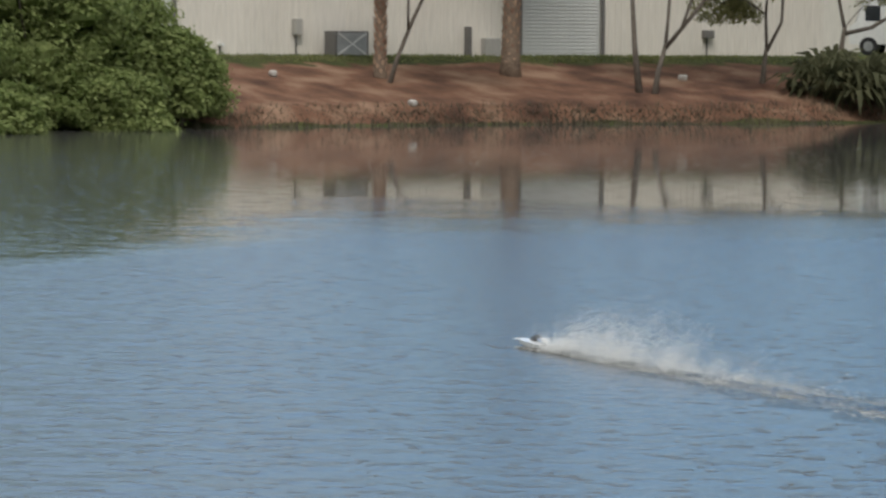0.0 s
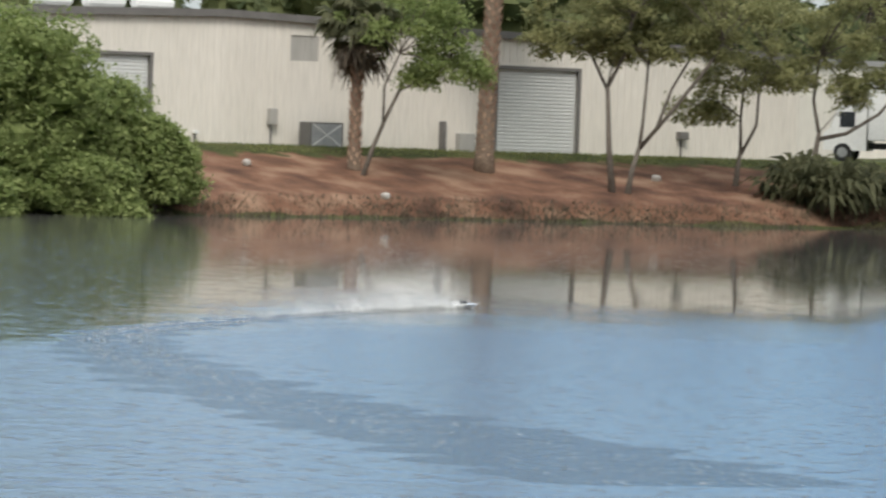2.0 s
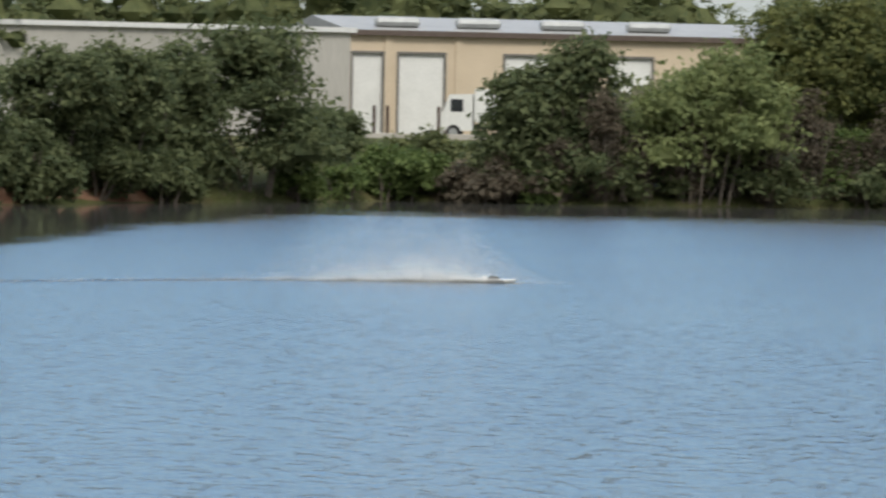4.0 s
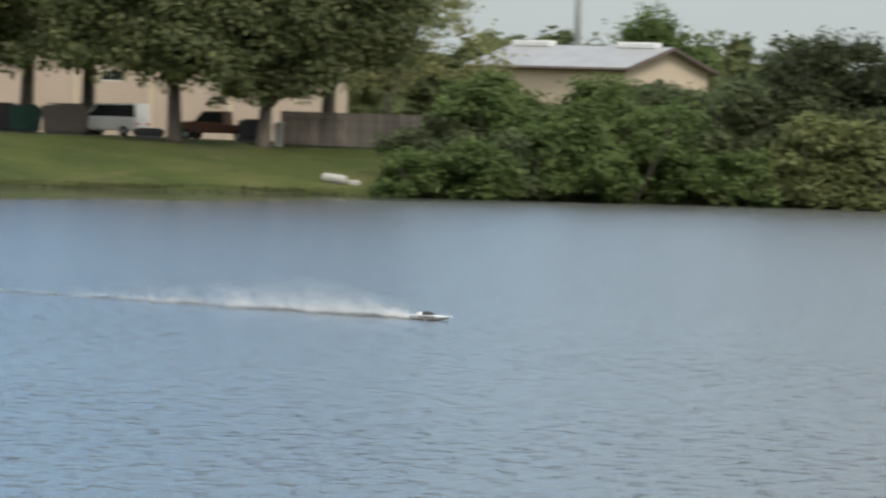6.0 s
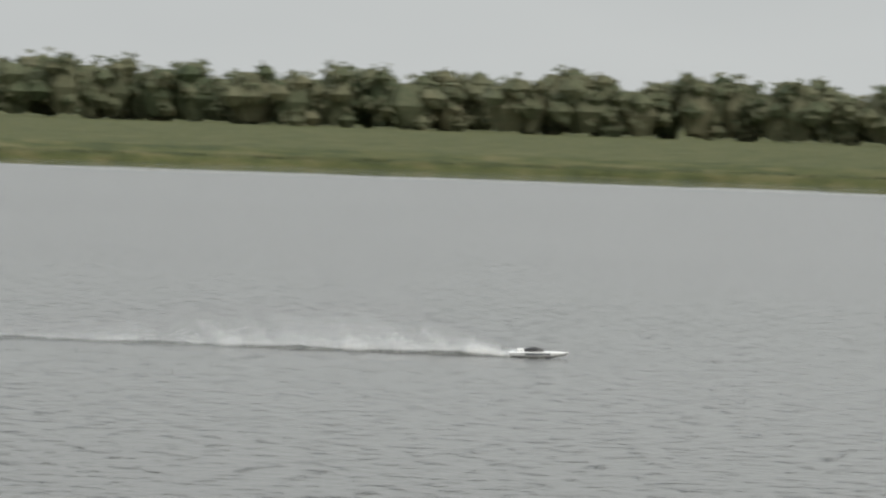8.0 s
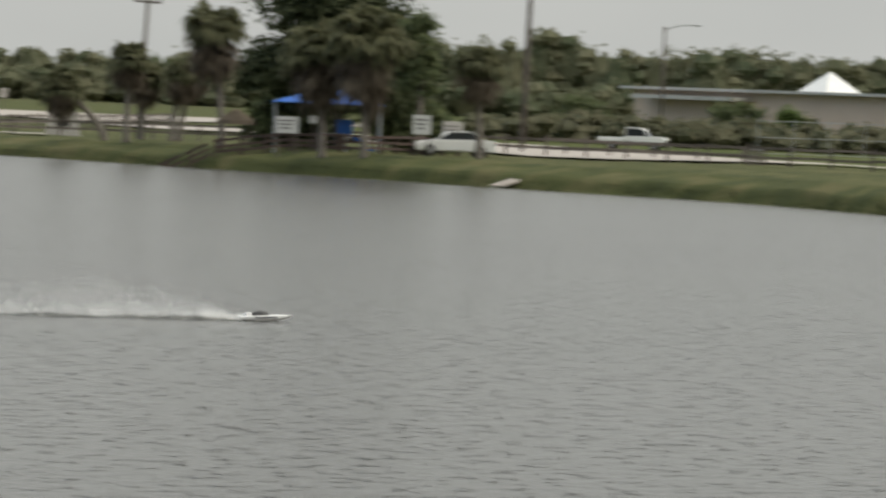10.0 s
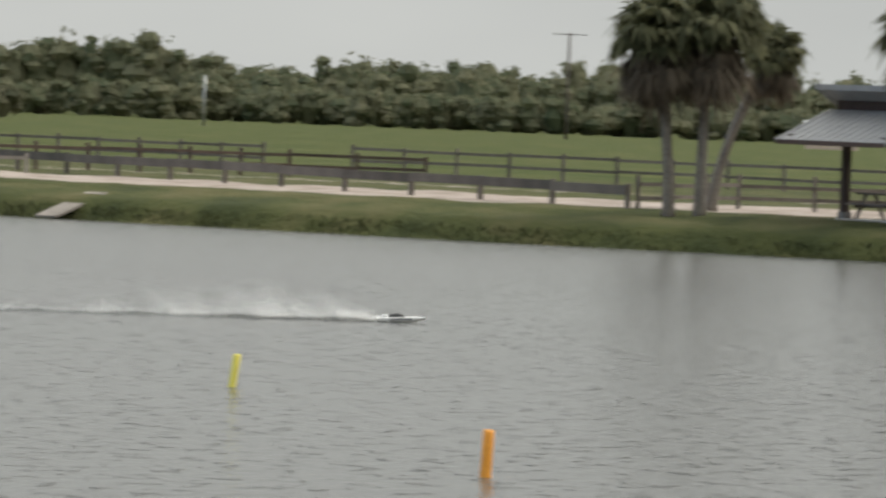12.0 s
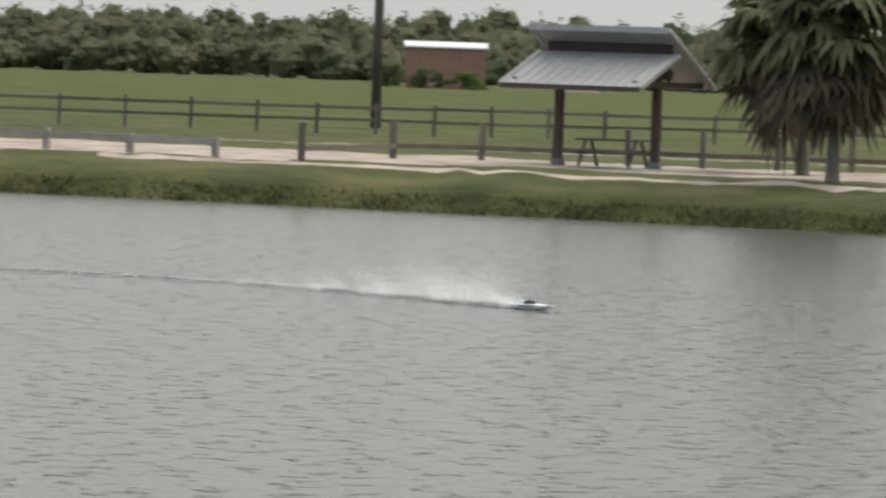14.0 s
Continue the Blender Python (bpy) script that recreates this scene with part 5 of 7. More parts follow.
part("shaded_front", box(bmesh.new(), (along(m, 48.5), -1.4, 4.7), (18, 2.6, 0.4)), GREY_SIDING, mall)
for az0, az1, d, high, wall, roof, name, label in ((84.1, 85.0, 900, 7.2, PINE_BROWN, WHITE_ROOF, "brick_house", "far brick house with a pale roof"), (75.4, 75.9, 900, 2.2, PINK_STUCCO, WHITE_ROOF, "far_shed", "far pale shed at the wood's edge"), (85.9, 86.3, 930, 2.4, PINK_STUCCO, WHITE_ROOF, "far_shed", "far pale shed at the wood's edge"), (71.0, 71.6, 920, 4.0, PINK_STUCCO, WHITE_ROOF, "far_shed", "far pale shed at the wood's edge"), (52.2, 52.6, 760, 3.6, PINK_STUCCO, WHITE_ROOF, "far_shed", "far pale shed at the wood's edge")):
    m, run = facing(az0, d, az1, d)
    block(name, label, m, run, 8, high, wall, roof, windows=((run * 0.3, run * 0.45, 0.9, 1.9),), overhang=0.4, roof_rise=0.9)

# ---- vehicles ----


def wheel(parent, x, y, r):
    w = part("wheel", tube(bmesh.new(), [(x, y - 0.1, r), (x, y - 0.08, r), (x, y + 0.08, r), (x, y + 0.1, r)], [r * 0.85, r, r, r * 0.85], 16), RUBBER, parent, "black tyre")
    part("rim", tube(bmesh.new(), [(x, y - 0.115, r), (x, y + 0.115, r)], [r * 0.55, r * 0.55], 12), GREY_METAL, w)


def car(name, label, m, paint, outline, cabin, length, wide, lights=None, category="car"):
    """A car from its side outline (x, z) and its cabin's; x is ahead."""
    t = thing(name, label, category, m)
    bm = prism(bmesh.new(), outline, -wide / 2, wide / 2)
    bmesh.ops.bevel(bm, geom=[e for e in bm.edges if abs(e.verts[0].co.y - e.verts[1].co.y) < 0.01], offset=0.07, segments=2, affect="EDGES")
    part("body", bm, paint, t)
    bm = prism(bmesh.new(), cabin, -wide / 2 + 0.14, wide / 2 - 0.14)
    part("roof_cabin", bm, paint, t)
    cx, cz = sum(p[0] for p in cabin) / len(cabin), min(p[1] for p in cabin)
    hi = max(p[1] for p in cabin)
    glass = [(cx + (x - cx) * 0.92, cz + 0.02 + (z - cz) * 0.86) for x, z in cabin]
    part("window_band", prism(bmesh.new(), glass, -wide / 2 + 0.125, wide / 2 - 0.125), GLASS, t, "dark side windows")
    nose = [p for p in sorted(cabin) if p[1] > hi - 0.05][-1]
    foot = max(cabin)
    bm = bmesh.new()
    q = [bm.verts.new(c) for c in ((foot[0] + 0.012, -wide / 2 + 0.22, foot[1] + 0.05), (foot[0] + 0.012, wide / 2 - 0.22, foot[1] + 0.05), (nose[0] + 0.03, wide / 2 - 0.26, nose[1] - 0.06), (nose[0] + 0.03, -wide / 2 + 0.26, nose[1] - 0.06))]
    bm.faces.new(q)
    part("windscreen", bm, GLASS, t)
    for y in (-wide / 2 + 0.06, wide / 2 - 0.06):
        for x in (-length * 0.31, length * 0.32):
            wheel(t, x, y, 0.33)
    for y in (-wide / 2 + 0.3, wide / 2 - 0.3):
        part("headlight", box(bmesh.new(), (length / 2 + 0.0, y, 0.66), (0.05, 0.34, 0.18), bevel=0.02), lights or CHROME, t)
        part("tail_light", box(bmesh.new(), (-length / 2 - 0.0, y, 0.78), (0.05, 0.3, 0.16), bevel=0.02), RED, t)
    part("bumper", box(bmesh.new(), (length / 2 + 0.02, 0, 0.4), (0.1, wide * 0.92, 0.2), bevel=0.04), TRIM, t)
    return t


SEDAN = [(-2.3, 0.3), (2.3, 0.3), (2.35, 0.62), (1.9, 0.82), (1.0, 0.95), (-1.6, 1.0), (-2.3, 0.95)]
SEDAN_TOP = [(-1.75, 0.95), (1.15, 0.92), (0.35, 1.42), (-0.9, 1.46)]
VAN = [(-2.2, 0.35), (2.2, 0.35), (2.25, 0.8), (1.85, 1.1), (1.3, 1.2), (-2.2, 1.2)]
VAN_TOP = [(-2.2, 1.15), (1.5, 1.15), (0.75, 1.98), (-2.1, 2.05)]
PICKUP = [(-2.7, 0.45), (2.6, 0.45), (2.65, 0.9), (2.4, 1.08), (1.2, 1.12), (-0.6, 1.1), (-0.62, 0.98), (-2.7, 0.98)]
PICKUP_TOP = [(-0.65, 1.05), (1.35, 1.08), (0.75, 1.75), (-0.55, 1.78)]


def parked(az, d, heading, up=0.0):
    return Matrix.Translation(spot(az, d, up)) @ pose(0, 0, 0, 0, 0, heading)


car("sedan", "white saloon car parked by the railing", parked(45.72, 290, 142), WHITE, SEDAN, SEDAN_TOP, 4.6, 1.8)
car("pickup_truck", "white pickup truck parked on the sand lot", parked(47.75, 390, -55), WHITE, PICKUP, PICKUP_TOP, 5.3, 1.9)
car("silver_car", "pale silver car on the far road", parked(40.42, 560, 60), SILVER, SEDAN, SEDAN_TOP, 4.6, 1.8)
moving_car = car("oncoming_car", "dark red car with lit headlights driving this way", Matrix.Identity(4), RUST, SEDAN, SEDAN_TOP, 4.6, 1.8, HEADLIGHT)
car("panel_van", "white panel van parked beside the tan building", parked(-16.02, 312, 165), WHITE, VAN, VAN_TOP, 4.4, 1.8, category="van")
car("dark_car", "dark blue car parked nose out in the yard", parked(-17.5, 309, 200), NAVY, SEDAN, SEDAN_TOP, 4.6, 1.8)
car("old_pickup", "rust red pickup behind the oak trunks", parked(-14.82, 307, 175), RUST, PICKUP, PICKUP_TOP, 5.3, 1.9, category="pickup truck")
for az, d, heading, paint, label in ((34.9, 640, 20, RUST, "red car on the far road"), (35.9, 660, 20, WHITE, "white car on the far road"), (30.4, 660, 20, WHITE, "white van on the far road"), (36.3, 665, 25, SILVER, "grey car on the far road")):
    car("far_car", label, parked(az, d, heading), paint, VAN, VAN_TOP, 4.4, 1.8)


def box_truck(label, m, long_box, high):
    t = thing("box_truck", label, "truck", m)
    part("cargo_box", box(bmesh.new(), (-long_box / 2 - 0.3, 0, 1.05 + high / 2), (long_box, 2.4, high), bevel=0.05), WHITE, t, "plain white cargo box")
    bm = prism(bmesh.new(), [(-0.2, 0.55), (1.9, 0.55), (1.95, 1.35), (1.6, 1.6), (1.2, 2.7), (-0.2, 2.75)], -1.05, 1.05)
    part("cab", bm, WHITE, t)
    bm = bmesh.new()
    box(bm, (0.75, 0, 2.05), (0.75, 2.13, 0.75))
    part("window_band", bm, GLASS, t)
    bm = bmesh.new()
    q = [bm.verts.new(c) for c in ((1.64, -0.95, 1.62), (1.64, 0.95, 1.62), (1.27, 0.95, 2.6), (1.27, -0.95, 2.6))]
    bm.faces.new(q)
    part("windscreen", bm, GLASS, t)
    part("chassis", box(bmesh.new(), (-long_box / 2, 0, 0.8), (long_box + 1.5, 0.9, 0.3)), BLACK, t)
    for y in (-1.0, 1.0):
        for x in (0.95, -long_box * 0.72):
            wheel(t, x, y, 0.45)
    part("mirror", box(bmesh.new(), (1.35, -1.25, 2.1), (0.08, 0.2, 0.4)), BLACK, t)
    return t


box_truck("white box truck parked beside the warehouse", parked(-35.85, 247, 205), 6.5, 2.85)
box_truck("white box truck half hidden by shrubs at the dock", parked(-28.05, 303, 204), 5.0, 2.0)

yacht = thing("motor_boat", "white motor boat on a trailer in the yard", "motor boat", parked(-18.3, 306, -12) @ Matrix.Diagonal((1.05, 1.0, 0.82, 1)))
bm = bmesh.new()
rings = []
for x, w, deck, keel in ((-3.1, 1.0, 1.75, 0.75), (-1.0, 1.15, 1.8, 0.65), (1.2, 1.1, 1.95, 0.7), (2.5, 0.65, 2.1, 1.0), (3.4, 0.05, 2.2, 1.7)):
    rings.append([bm.verts.new(c) for c in ((x, -w, deck), (x, -w * 0.85, (deck + keel) / 2), (x, 0, keel), (x, w * 0.85, (deck + keel) / 2), (x, w, deck))])
for p, q in zip(rings, rings[1:]):
    for i in range(5):
        bm.faces.new((p[i], p[(i + 1) % 5], q[(i + 1) % 5], q[i]))
bm.faces.new(rings[0])
bmesh.ops.recalc_face_normals(bm, faces=bm.faces[:])
part("hull", bm, WHITE, yacht)
part("hull_stripe", box(bmesh.new(), (-0.9, -1.13, 1.55), (4.2, 0.06, 0.16)), BLACK, yacht)
part("windshield", prism(bmesh.new(), [(-0.2, 1.85), (1.1, 1.9), (0.3, 2.5), (0.1, 2.5)], -0.85, 0.85), GLASS, yacht)
part("console", box(bmesh.new(), (-0.9, 0, 2.1), (0.7, 0.8, 0.7), bevel=0.06), WHITE, yacht)
part("outboard_motor", box(bmesh.new(), (-3.35, 0, 1.75), (0.45, 0.4, 0.95), bevel=0.08), BLACK, yacht)
tr = part("trailer", box(bmesh.new(), (0.2, 0, 0.6), (6.4, 1.5, 0.16)), GREY_METAL, yacht)
for y in (-0.95, 0.95):
    wheel(yacht, -0.8, y, 0.33)
for az, d, s, mat, name, label in ((-17.0, 305, (2.0, 1.6, 1.75), GREEN_PAINT, "dumpster", "dark green steel rubbish skip"), (-17.25, 306, (1.7, 1.6, 1.8), BLACK, "dumpster", "black rubbish skip with a sloping lid"), (-16.55, 303, (2.9, 1.8, 1.9), DARK_WALL, "covered_trailer", "trailer under a dark tarpaulin"), (-15.6, 300, (1.9, 1.2, 0.6), BLACK, "utility_trailer", "low dark flat trailer"), (-14.45, 304, (1.6, 1.4, 1.4), BLACK, "water_tank", "black plastic tank by the oak")):
    t = thing(name, label, name.replace("_", " "), parked(az, d, -az))
    bm = prism(bmesh.new(), [(-s[0] / 2 * 0.9, 0.16), (s[0] / 2 * 0.9, 0.16), (s[0] / 2, s[2] * 0.82), (s[0] * 0.3, s[2]), (-s[0] / 2, s[2] * 0.9)], -s[1] / 2, s[1] / 2)
    bmesh.ops.bevel(bm, geom=bm.edges[:], offset=0.05, segments=2, affect="EDGES")
    part("body", bm, mat, t)
    part("lid", box(bmesh.new(), (0, 0, s[2] * 0.97), (s[0] * 0.7, s[1] * 0.9, 0.06), bevel=0.02), BLACK, t)
    part("skid", box(bmesh.new(), (0, 0, 0.08), (s[0] * 0.8, s[1] * 0.8, 0.2)), TRIM, t)
m, run = facing(-14.1, 301, -12.1, 303)
wall = thing("board_fence", "tall grey board fence at the yard's end", "fence", m)
plank = part("board", box(bmesh.new(), (0, 0, 0.95), (0.18, 0.03, 2.0)), OLD_WOOD, wall)
for i in range(1, int(run / 0.2)):
    ob = new("board", plank.data)
    ob.parent, ob.location = wall, (i * 0.2, 0.008 * (i % 2), 0.02 * math.sin(i * 1.7))
part("rail", box(bmesh.new(), (run / 2, 0.06, 1.5), (run, 0.06, 0.1)), OLD_WOOD, wall)
pipe = thing("culvert_pipe", "short concrete culvert pipe end in the bank", "culvert", Matrix.Translation(spot(-13.42, 287.5, 0.15)) @ pose(0, 0, 0, 0, 0, 20) @ Matrix.Scale(0.75, 4))
part("pipe", tube(bmesh.new(), [(-1.2, 0.8, 0.25), (-1.15, 0.8, 0.25), (0.3, -0.3, 0.1), (0.35, -0.3, 0.1)], [0.3, 0.38, 0.38, 0.3], 14), CONCRETE, pipe)
part("rubble", box(bmesh.new(), (1.0, 0.1, -0.1), (0.9, 0.6, 0.5), bevel=0.12), CONCRETE, pipe)
t = thing("marker_post", "white marker post by the oak", "post", Matrix.Translation(spot(-14.14, 300)))
part("post", box(bmesh.new(), (0, 0, 0.55), (0.5, 0.3, 1.5), bevel=0.03), CONCRETE, t)
part("cap", box(bmesh.new(), (0, 0, 1.33), (0.56, 0.36, 0.06)), WHITE, t)

# ---- shelters, fences and furniture on the pavilion bank ----


def pavilion(m):
    """A two-post picnic shelter: low front slope, raised rear slope that overhangs it."""
    t = thing("picnic_shelter", "brown timber picnic shelter with split grey metal roof", "picnic shelter", m, group="picnic shelters")
    for x in (-1.8, 1.8):
        p = part("post", box(bmesh.new(), (x, 0, 1.45), (0.26, 0.26, 3.1), bevel=0.02), BROWN_WOOD, t)
        part("bracket", box(bmesh.new(), (x, 0, 0.12), (0.34, 0.34, 0.24)), TRIM, p)
    part("beam", box(bmesh.new(), (0, 0, 3.1), (4.6, 0.26, 0.3), bevel=0.02), BROWN_WOOD, t)

    def slope(y0, z0, y1, z1, thick, name, mat, x=2.55):
        bm = bmesh.new()
        lo = [(-x, y0, z0), (x, y0, z0), (x, y1, z1), (-x, y1, z1)]
        a = [bm.verts.new(c) for c in lo]
        b = [bm.verts.new((p, q, r + thick)) for p, q, r in lo]
        bm.faces.new(a[::-1])
        bm.faces.new(b)
        for i in range(4):
            bm.faces.new((a[i], a[(i + 1) % 4], b[(i + 1) % 4], b[i]))
        bmesh.ops.recalc_face_normals(bm, faces=bm.faces[:])
        return part(name, bm, mat, t)

    lower = slope(-2.75, 2.62, -0.05, 3.72, 0.07, "front_roof", ROOF_METAL)
    upper = slope(-0.85, 4.55, 2.75, 2.66, 0.07, "rear_roof", ROOF_METAL)
    for roof_part, y0, z0, y1, z1 in ((lower, -2.75, 2.69, -0.05, 3.79), (upper, -0.85, 4.62, 2.75, 2.73)):
        seam = bmesh.new()
        tube(seam, [(0, y0, z0 + 0.01), (0, y1, z1 + 0.01)], [0.02, 0.02], 4)
        first = part("seam", seam, ROOF_METAL, roof_part)
        for i in range(13):
            ob = first if i == 0 else new("seam", first.data)
            ob.parent, ob.location = roof_part, (-2.4 + i * 0.4, 0, 0)
        for x in (-2.56, 2.56):
            bm = bmesh.new()
            tube(bm, [(x, y0, z0 - 0.05), (x, y1, z1 - 0.05)], [0.10, 0.10], 4)
            part("barge_board", bm, ROOF_METAL, roof_part)
    part("eave_board", box(bmesh.new(), (0, -2.76, 2.60), (5.1, 0.05, 0.16)), BROWN_WOOD, t)
    part("upper_fascia", box(bmesh.new(), (0, -0.87, 4.55), (5.1, 0.05, 0.2)), ROOF_METAL, t)
    # Added dark board: its colour gives the shade of the open gap between roofs.
    part("clerestory", box(bmesh.new(), (0, 0.02, 3.95), (4.6, 0.08, 0.75)), BROWN_WOOD, t, "dark board standing in for the shaded roof gap")
    for x in (-1.8, 1.8):
        bm = bmesh.new()
        box(bm, (x + math.copysign(0.4, x), 0.0, 2.78), (0.12, 4.9, 0.2))
        tube(bm, [(x + math.copysign(0.4, x), 0.0, 2.7), (x + math.copysign(0.4, x), 0.0, 4.0)], [0.08, 0.08], 4)
        part("truss", bm, BROWN_WOOD, t)
    return t


def picnic_table(m):
    t = thing("picnic_table", "weathered wooden picnic table with attached benches", "picnic table", m, group="picnic tables")
    for i in range(4):
        part("top_board", box(bmesh.new(), (0, -0.3 + i * 0.2, 0.76), (2.0, 0.18, 0.05), bevel=0.008), OLD_WOOD, t)
    for y in (-0.72, 0.72):
        part("bench", box(bmesh.new(), (0, y, 0.45), (2.0, 0.26, 0.05), bevel=0.008), OLD_WOOD, t)
    for x in (-0.75, 0.75):
        for sign in (-1, 1):
            bm = bmesh.new()
            tube(bm, [(x, sign * 0.65, 0.0), (x, sign * 0.2, 0.74)], [0.06, 0.06], 4)
            part("leg", bm, OLD_WOOD, t)
        part("cross_bar", box(bmesh.new(), (x, 0, 0.40), (0.06, 1.5, 0.1)), OLD_WOOD, t)
    return t


for az, d, turn in ((71.9, 175.5, -115), (76.87, 174.5, -115), (86.4, 166.5, -114)):
    m = Matrix.Translation(spot(az, d)) @ pose(0, 0, 0, 0, 0, turn)
    pavilion(m)
    picnic_table(m @ pose(0.1, 0.3, 0, 0, 0, 4) @ Matrix.Scale(1.2, 4))
    pad = thing("concrete_pad", "thin pale concrete slab under the picnic table", "slab", m)
    part("slab", box(bmesh.new(), (0.0, 0.3, -0.04), (3.4, 1.8, 0.12), bevel=0.02), CONCRETE, pad)


def fence(label, corners, step, tall, rails, wood=None, post=0.14, rail=(0.05, 0.14)):
    """Posts at even steps along the corners, with rails at the given heights."""
    wood = wood or OLD_WOOD
    t = thing("rail_fence", label, "fence", Matrix.Identity(4), group="timber fences")
    pm = box(bmesh.new(), (0, 0, tall / 2 - 0.15), (post, post, tall + 0.3), bevel=0.015)
    first = None
    rm = None
    for (x0, y0), (x1, y1) in zip(corners, corners[1:]):
        run = math.hypot(x1 - x0, y1 - y0)
        n = max(1, round(run / step))
        turn = math.atan2(y1 - y0, x1 - x0)
        for i in range(n + 1):
            k = i / n
            at = on_ground(x0 + (x1 - x0) * k, y0 + (y1 - y0) * k)
            if first is None:
                first = part("post", pm, wood, t)
                ob = first
            elif i == 0:
                continue
            else:
                ob = new("post", first.data)
                ob.parent = t
            ob.matrix_basis = Matrix.Translation(at) @ Matrix.Rotation(turn, 4, "Z") @ pose(0, 0, 0.05 * math.sin(at.x * 7 + i), 1.5 * math.sin(at.y * 3 + i), 1.5 * math.cos(at.x * 5), 0)
        for i in range(n):
            a, b = (on_ground(x0 + (x1 - x0) * k, y0 + (y1 - y0) * k) for k in (i / n, (i + 1) / n))
            for h in rails:
                bm = bmesh.new()
                sag = 0.025 * math.sin(a.x * 3 + h * 5)
                box(bm, (run / n / 2, -post / 2, h + sag), (run / n - 0.01, rail[0], rail[1]))
                ob = part("rail", bm, wood, t)
                ob.matrix_basis = Matrix.Translation(a) @ Matrix.Rotation(turn, 4, "Z") @ pose(0, 0, 0, 0, -math.degrees(math.atan2(b.z - a.z, run / n)), 0)
    return t


fence("long dark two-rail timber fence along the field", ((224, 214), (240, 182), (243, 150), (242, 128), (239, 112)), 2.6, 1.3, (0.55, 1.1))
fence("long dark two-rail timber fence along the field", ((237, 106), (232, 75), (226, 42), (226, 30), (240, 10), (252, -12)), 3.15, 1.4, (0.62, 1.2))
fence("low heavy guard rail of dark timber along the sand lot", ((196, 106), (181, 84), (167.5, 64.2)), 4.4, 0.86, (0.68,), rail=(0.09, 0.34), post=0.17)
fence("two-rail timber fence beside the palms", ((168.5, 64.2), (178.5, 64.0), (184.5, 57.0), (186.0, 48.0), (183.0, 44.0)), 3.0, 1.25, (0.40, 0.86))
fence("low single-rail bollard fence along the sand lot", ((162.8, 31.2), (159.1, 22.4)), 2.9, 0.68, (0.50,), PALE_WOOD, post=0.2, rail=(0.08, 0.2))
fence("one-rail timber fence by the footpath", ((157.8, 19.5), (170.1, 17.9)), 14.0, 1.28, (0.42,), post=0.2, rail=(0.06, 0.16))
fence("one-rail timber fence behind the picnic shelter", ((170.1, 17.9), (172.3, 15.1), (171.2, 7.5), (174, 0), (176, -9)), 2.9, 1.2, (0.42,), post=0.18, rail=(0.06, 0.16))
fence("short weathered entrance rail of stout posts", ((158.6, 33.1), (160.1, 30.4)), 1.5, 1.25, (0.45, 1.1), post=0.17)
fence("short row of pale posts behind the entrance rail", ((166.0, 36.6), (166.9, 33.0), (163.6, 31.6)), 1.3, 1.2, (0.95,), PALE_WOOD, post=0.17)
fence("low weathered rail beside the grass", ((173.5, 104.4), (184.0, 103.8), (187.0, 98.5)), 3.4, 0.85, (0.6,), PALE_WOOD)
fence("brown timber gate fence at the lot's entrance", ((194, 107), (212, 98), (214, 92)), 3.0, 1.2, (0.5, 1.0), BROWN_WOOD)
fence("dark two-rail timber fence round the picnic corner", ((206, 262), (232, 228), (243.7, 212), (232, 200)), 3.0, 1.1, (0.5, 0.95))
fence("dark two-rail timber fence round the picnic corner", ((224, 264), (250, 285), (330, 360)), 4.0, 1.1, (0.5, 0.95))
fence("tall grey wire court fence on steel posts", ((302.5, 261.6), (309.8, 253.1)), 2.8, 2.8, (0.15, 1.4, 2.7), GREY_METAL, post=0.08, rail=(0.05, 0.06))
fence("grey metal guard rail along the far road", ((300, 440), (342, 452)), 5.0, 0.8, (0.6,), GREY_METAL, rail=(0.05, 0.3))
fence("dark close railing by the shade sail", ((196, 214), (201, 203), (214, 206)), 1.6, 1.05, (0.3, 0.6, 0.95), BROWN_WOOD)


def board(az, d, low_z, high_z, wide, face, label, posts=2, name="sign_board", category="sign"):
    t = thing(name, label, category, Matrix.Translation(spot(az, d)) @ pose(0, 0, 0, 0, 0, -az))
    for x in ((-wide * 0.4, wide * 0.4) if posts == 2 else (0,)):
        part("post", box(bmesh.new(), (x, 0.05, high_z / 2 - 0.1), (0.09, 0.09, high_z + 0.2)), OLD_WOOD, t)
    p = part("panel", box(bmesh.new(), (0, -0.02, (low_z + high_z) / 2), (wide, 0.05, high_z - low_z), bevel=0.01), face, t)
    bm = bmesh.new()
    for i in range(3):
        box(bm, (-wide * 0.06, -0.05, high_z - (high_z - low_z) * (0.25 + 0.22 * i)), (wide * (0.7 - 0.15 * i), 0.008, (high_z - low_z) * 0.07))
    part("lettering_bars", bm, TRIM, p)
    return t


board(43.83, 285, 1.25, 2.2, 1.25, WHITE, "white notice board by the shade sail")
board(45.35, 287, 1.2, 2.3, 1.05, WHITE, "white notice board beside the palms")
board(45.7, 291, 0.9, 2.0, 1.15, CONCRETE, "pale information panel beside the car")
board(44.12, 286, 1.6, 2.0, 0.4, WHITE, "small white sign on a post", 1)
board(52.74, 300, 1.5, 2.45, 0.85, WHITE, "white sign on a post in the field", 1)
for az in (40.62, 39.85, 39.6):
    board(az, 640, 1.7, 2.9, 0.9, CONCRETE, "road sign beyond the far road", 1)
for az in (53.86, 54.08):
    board(az, 460, 2.2, 3.1, 0.75, RED, "red sign at the field's edge", 1)

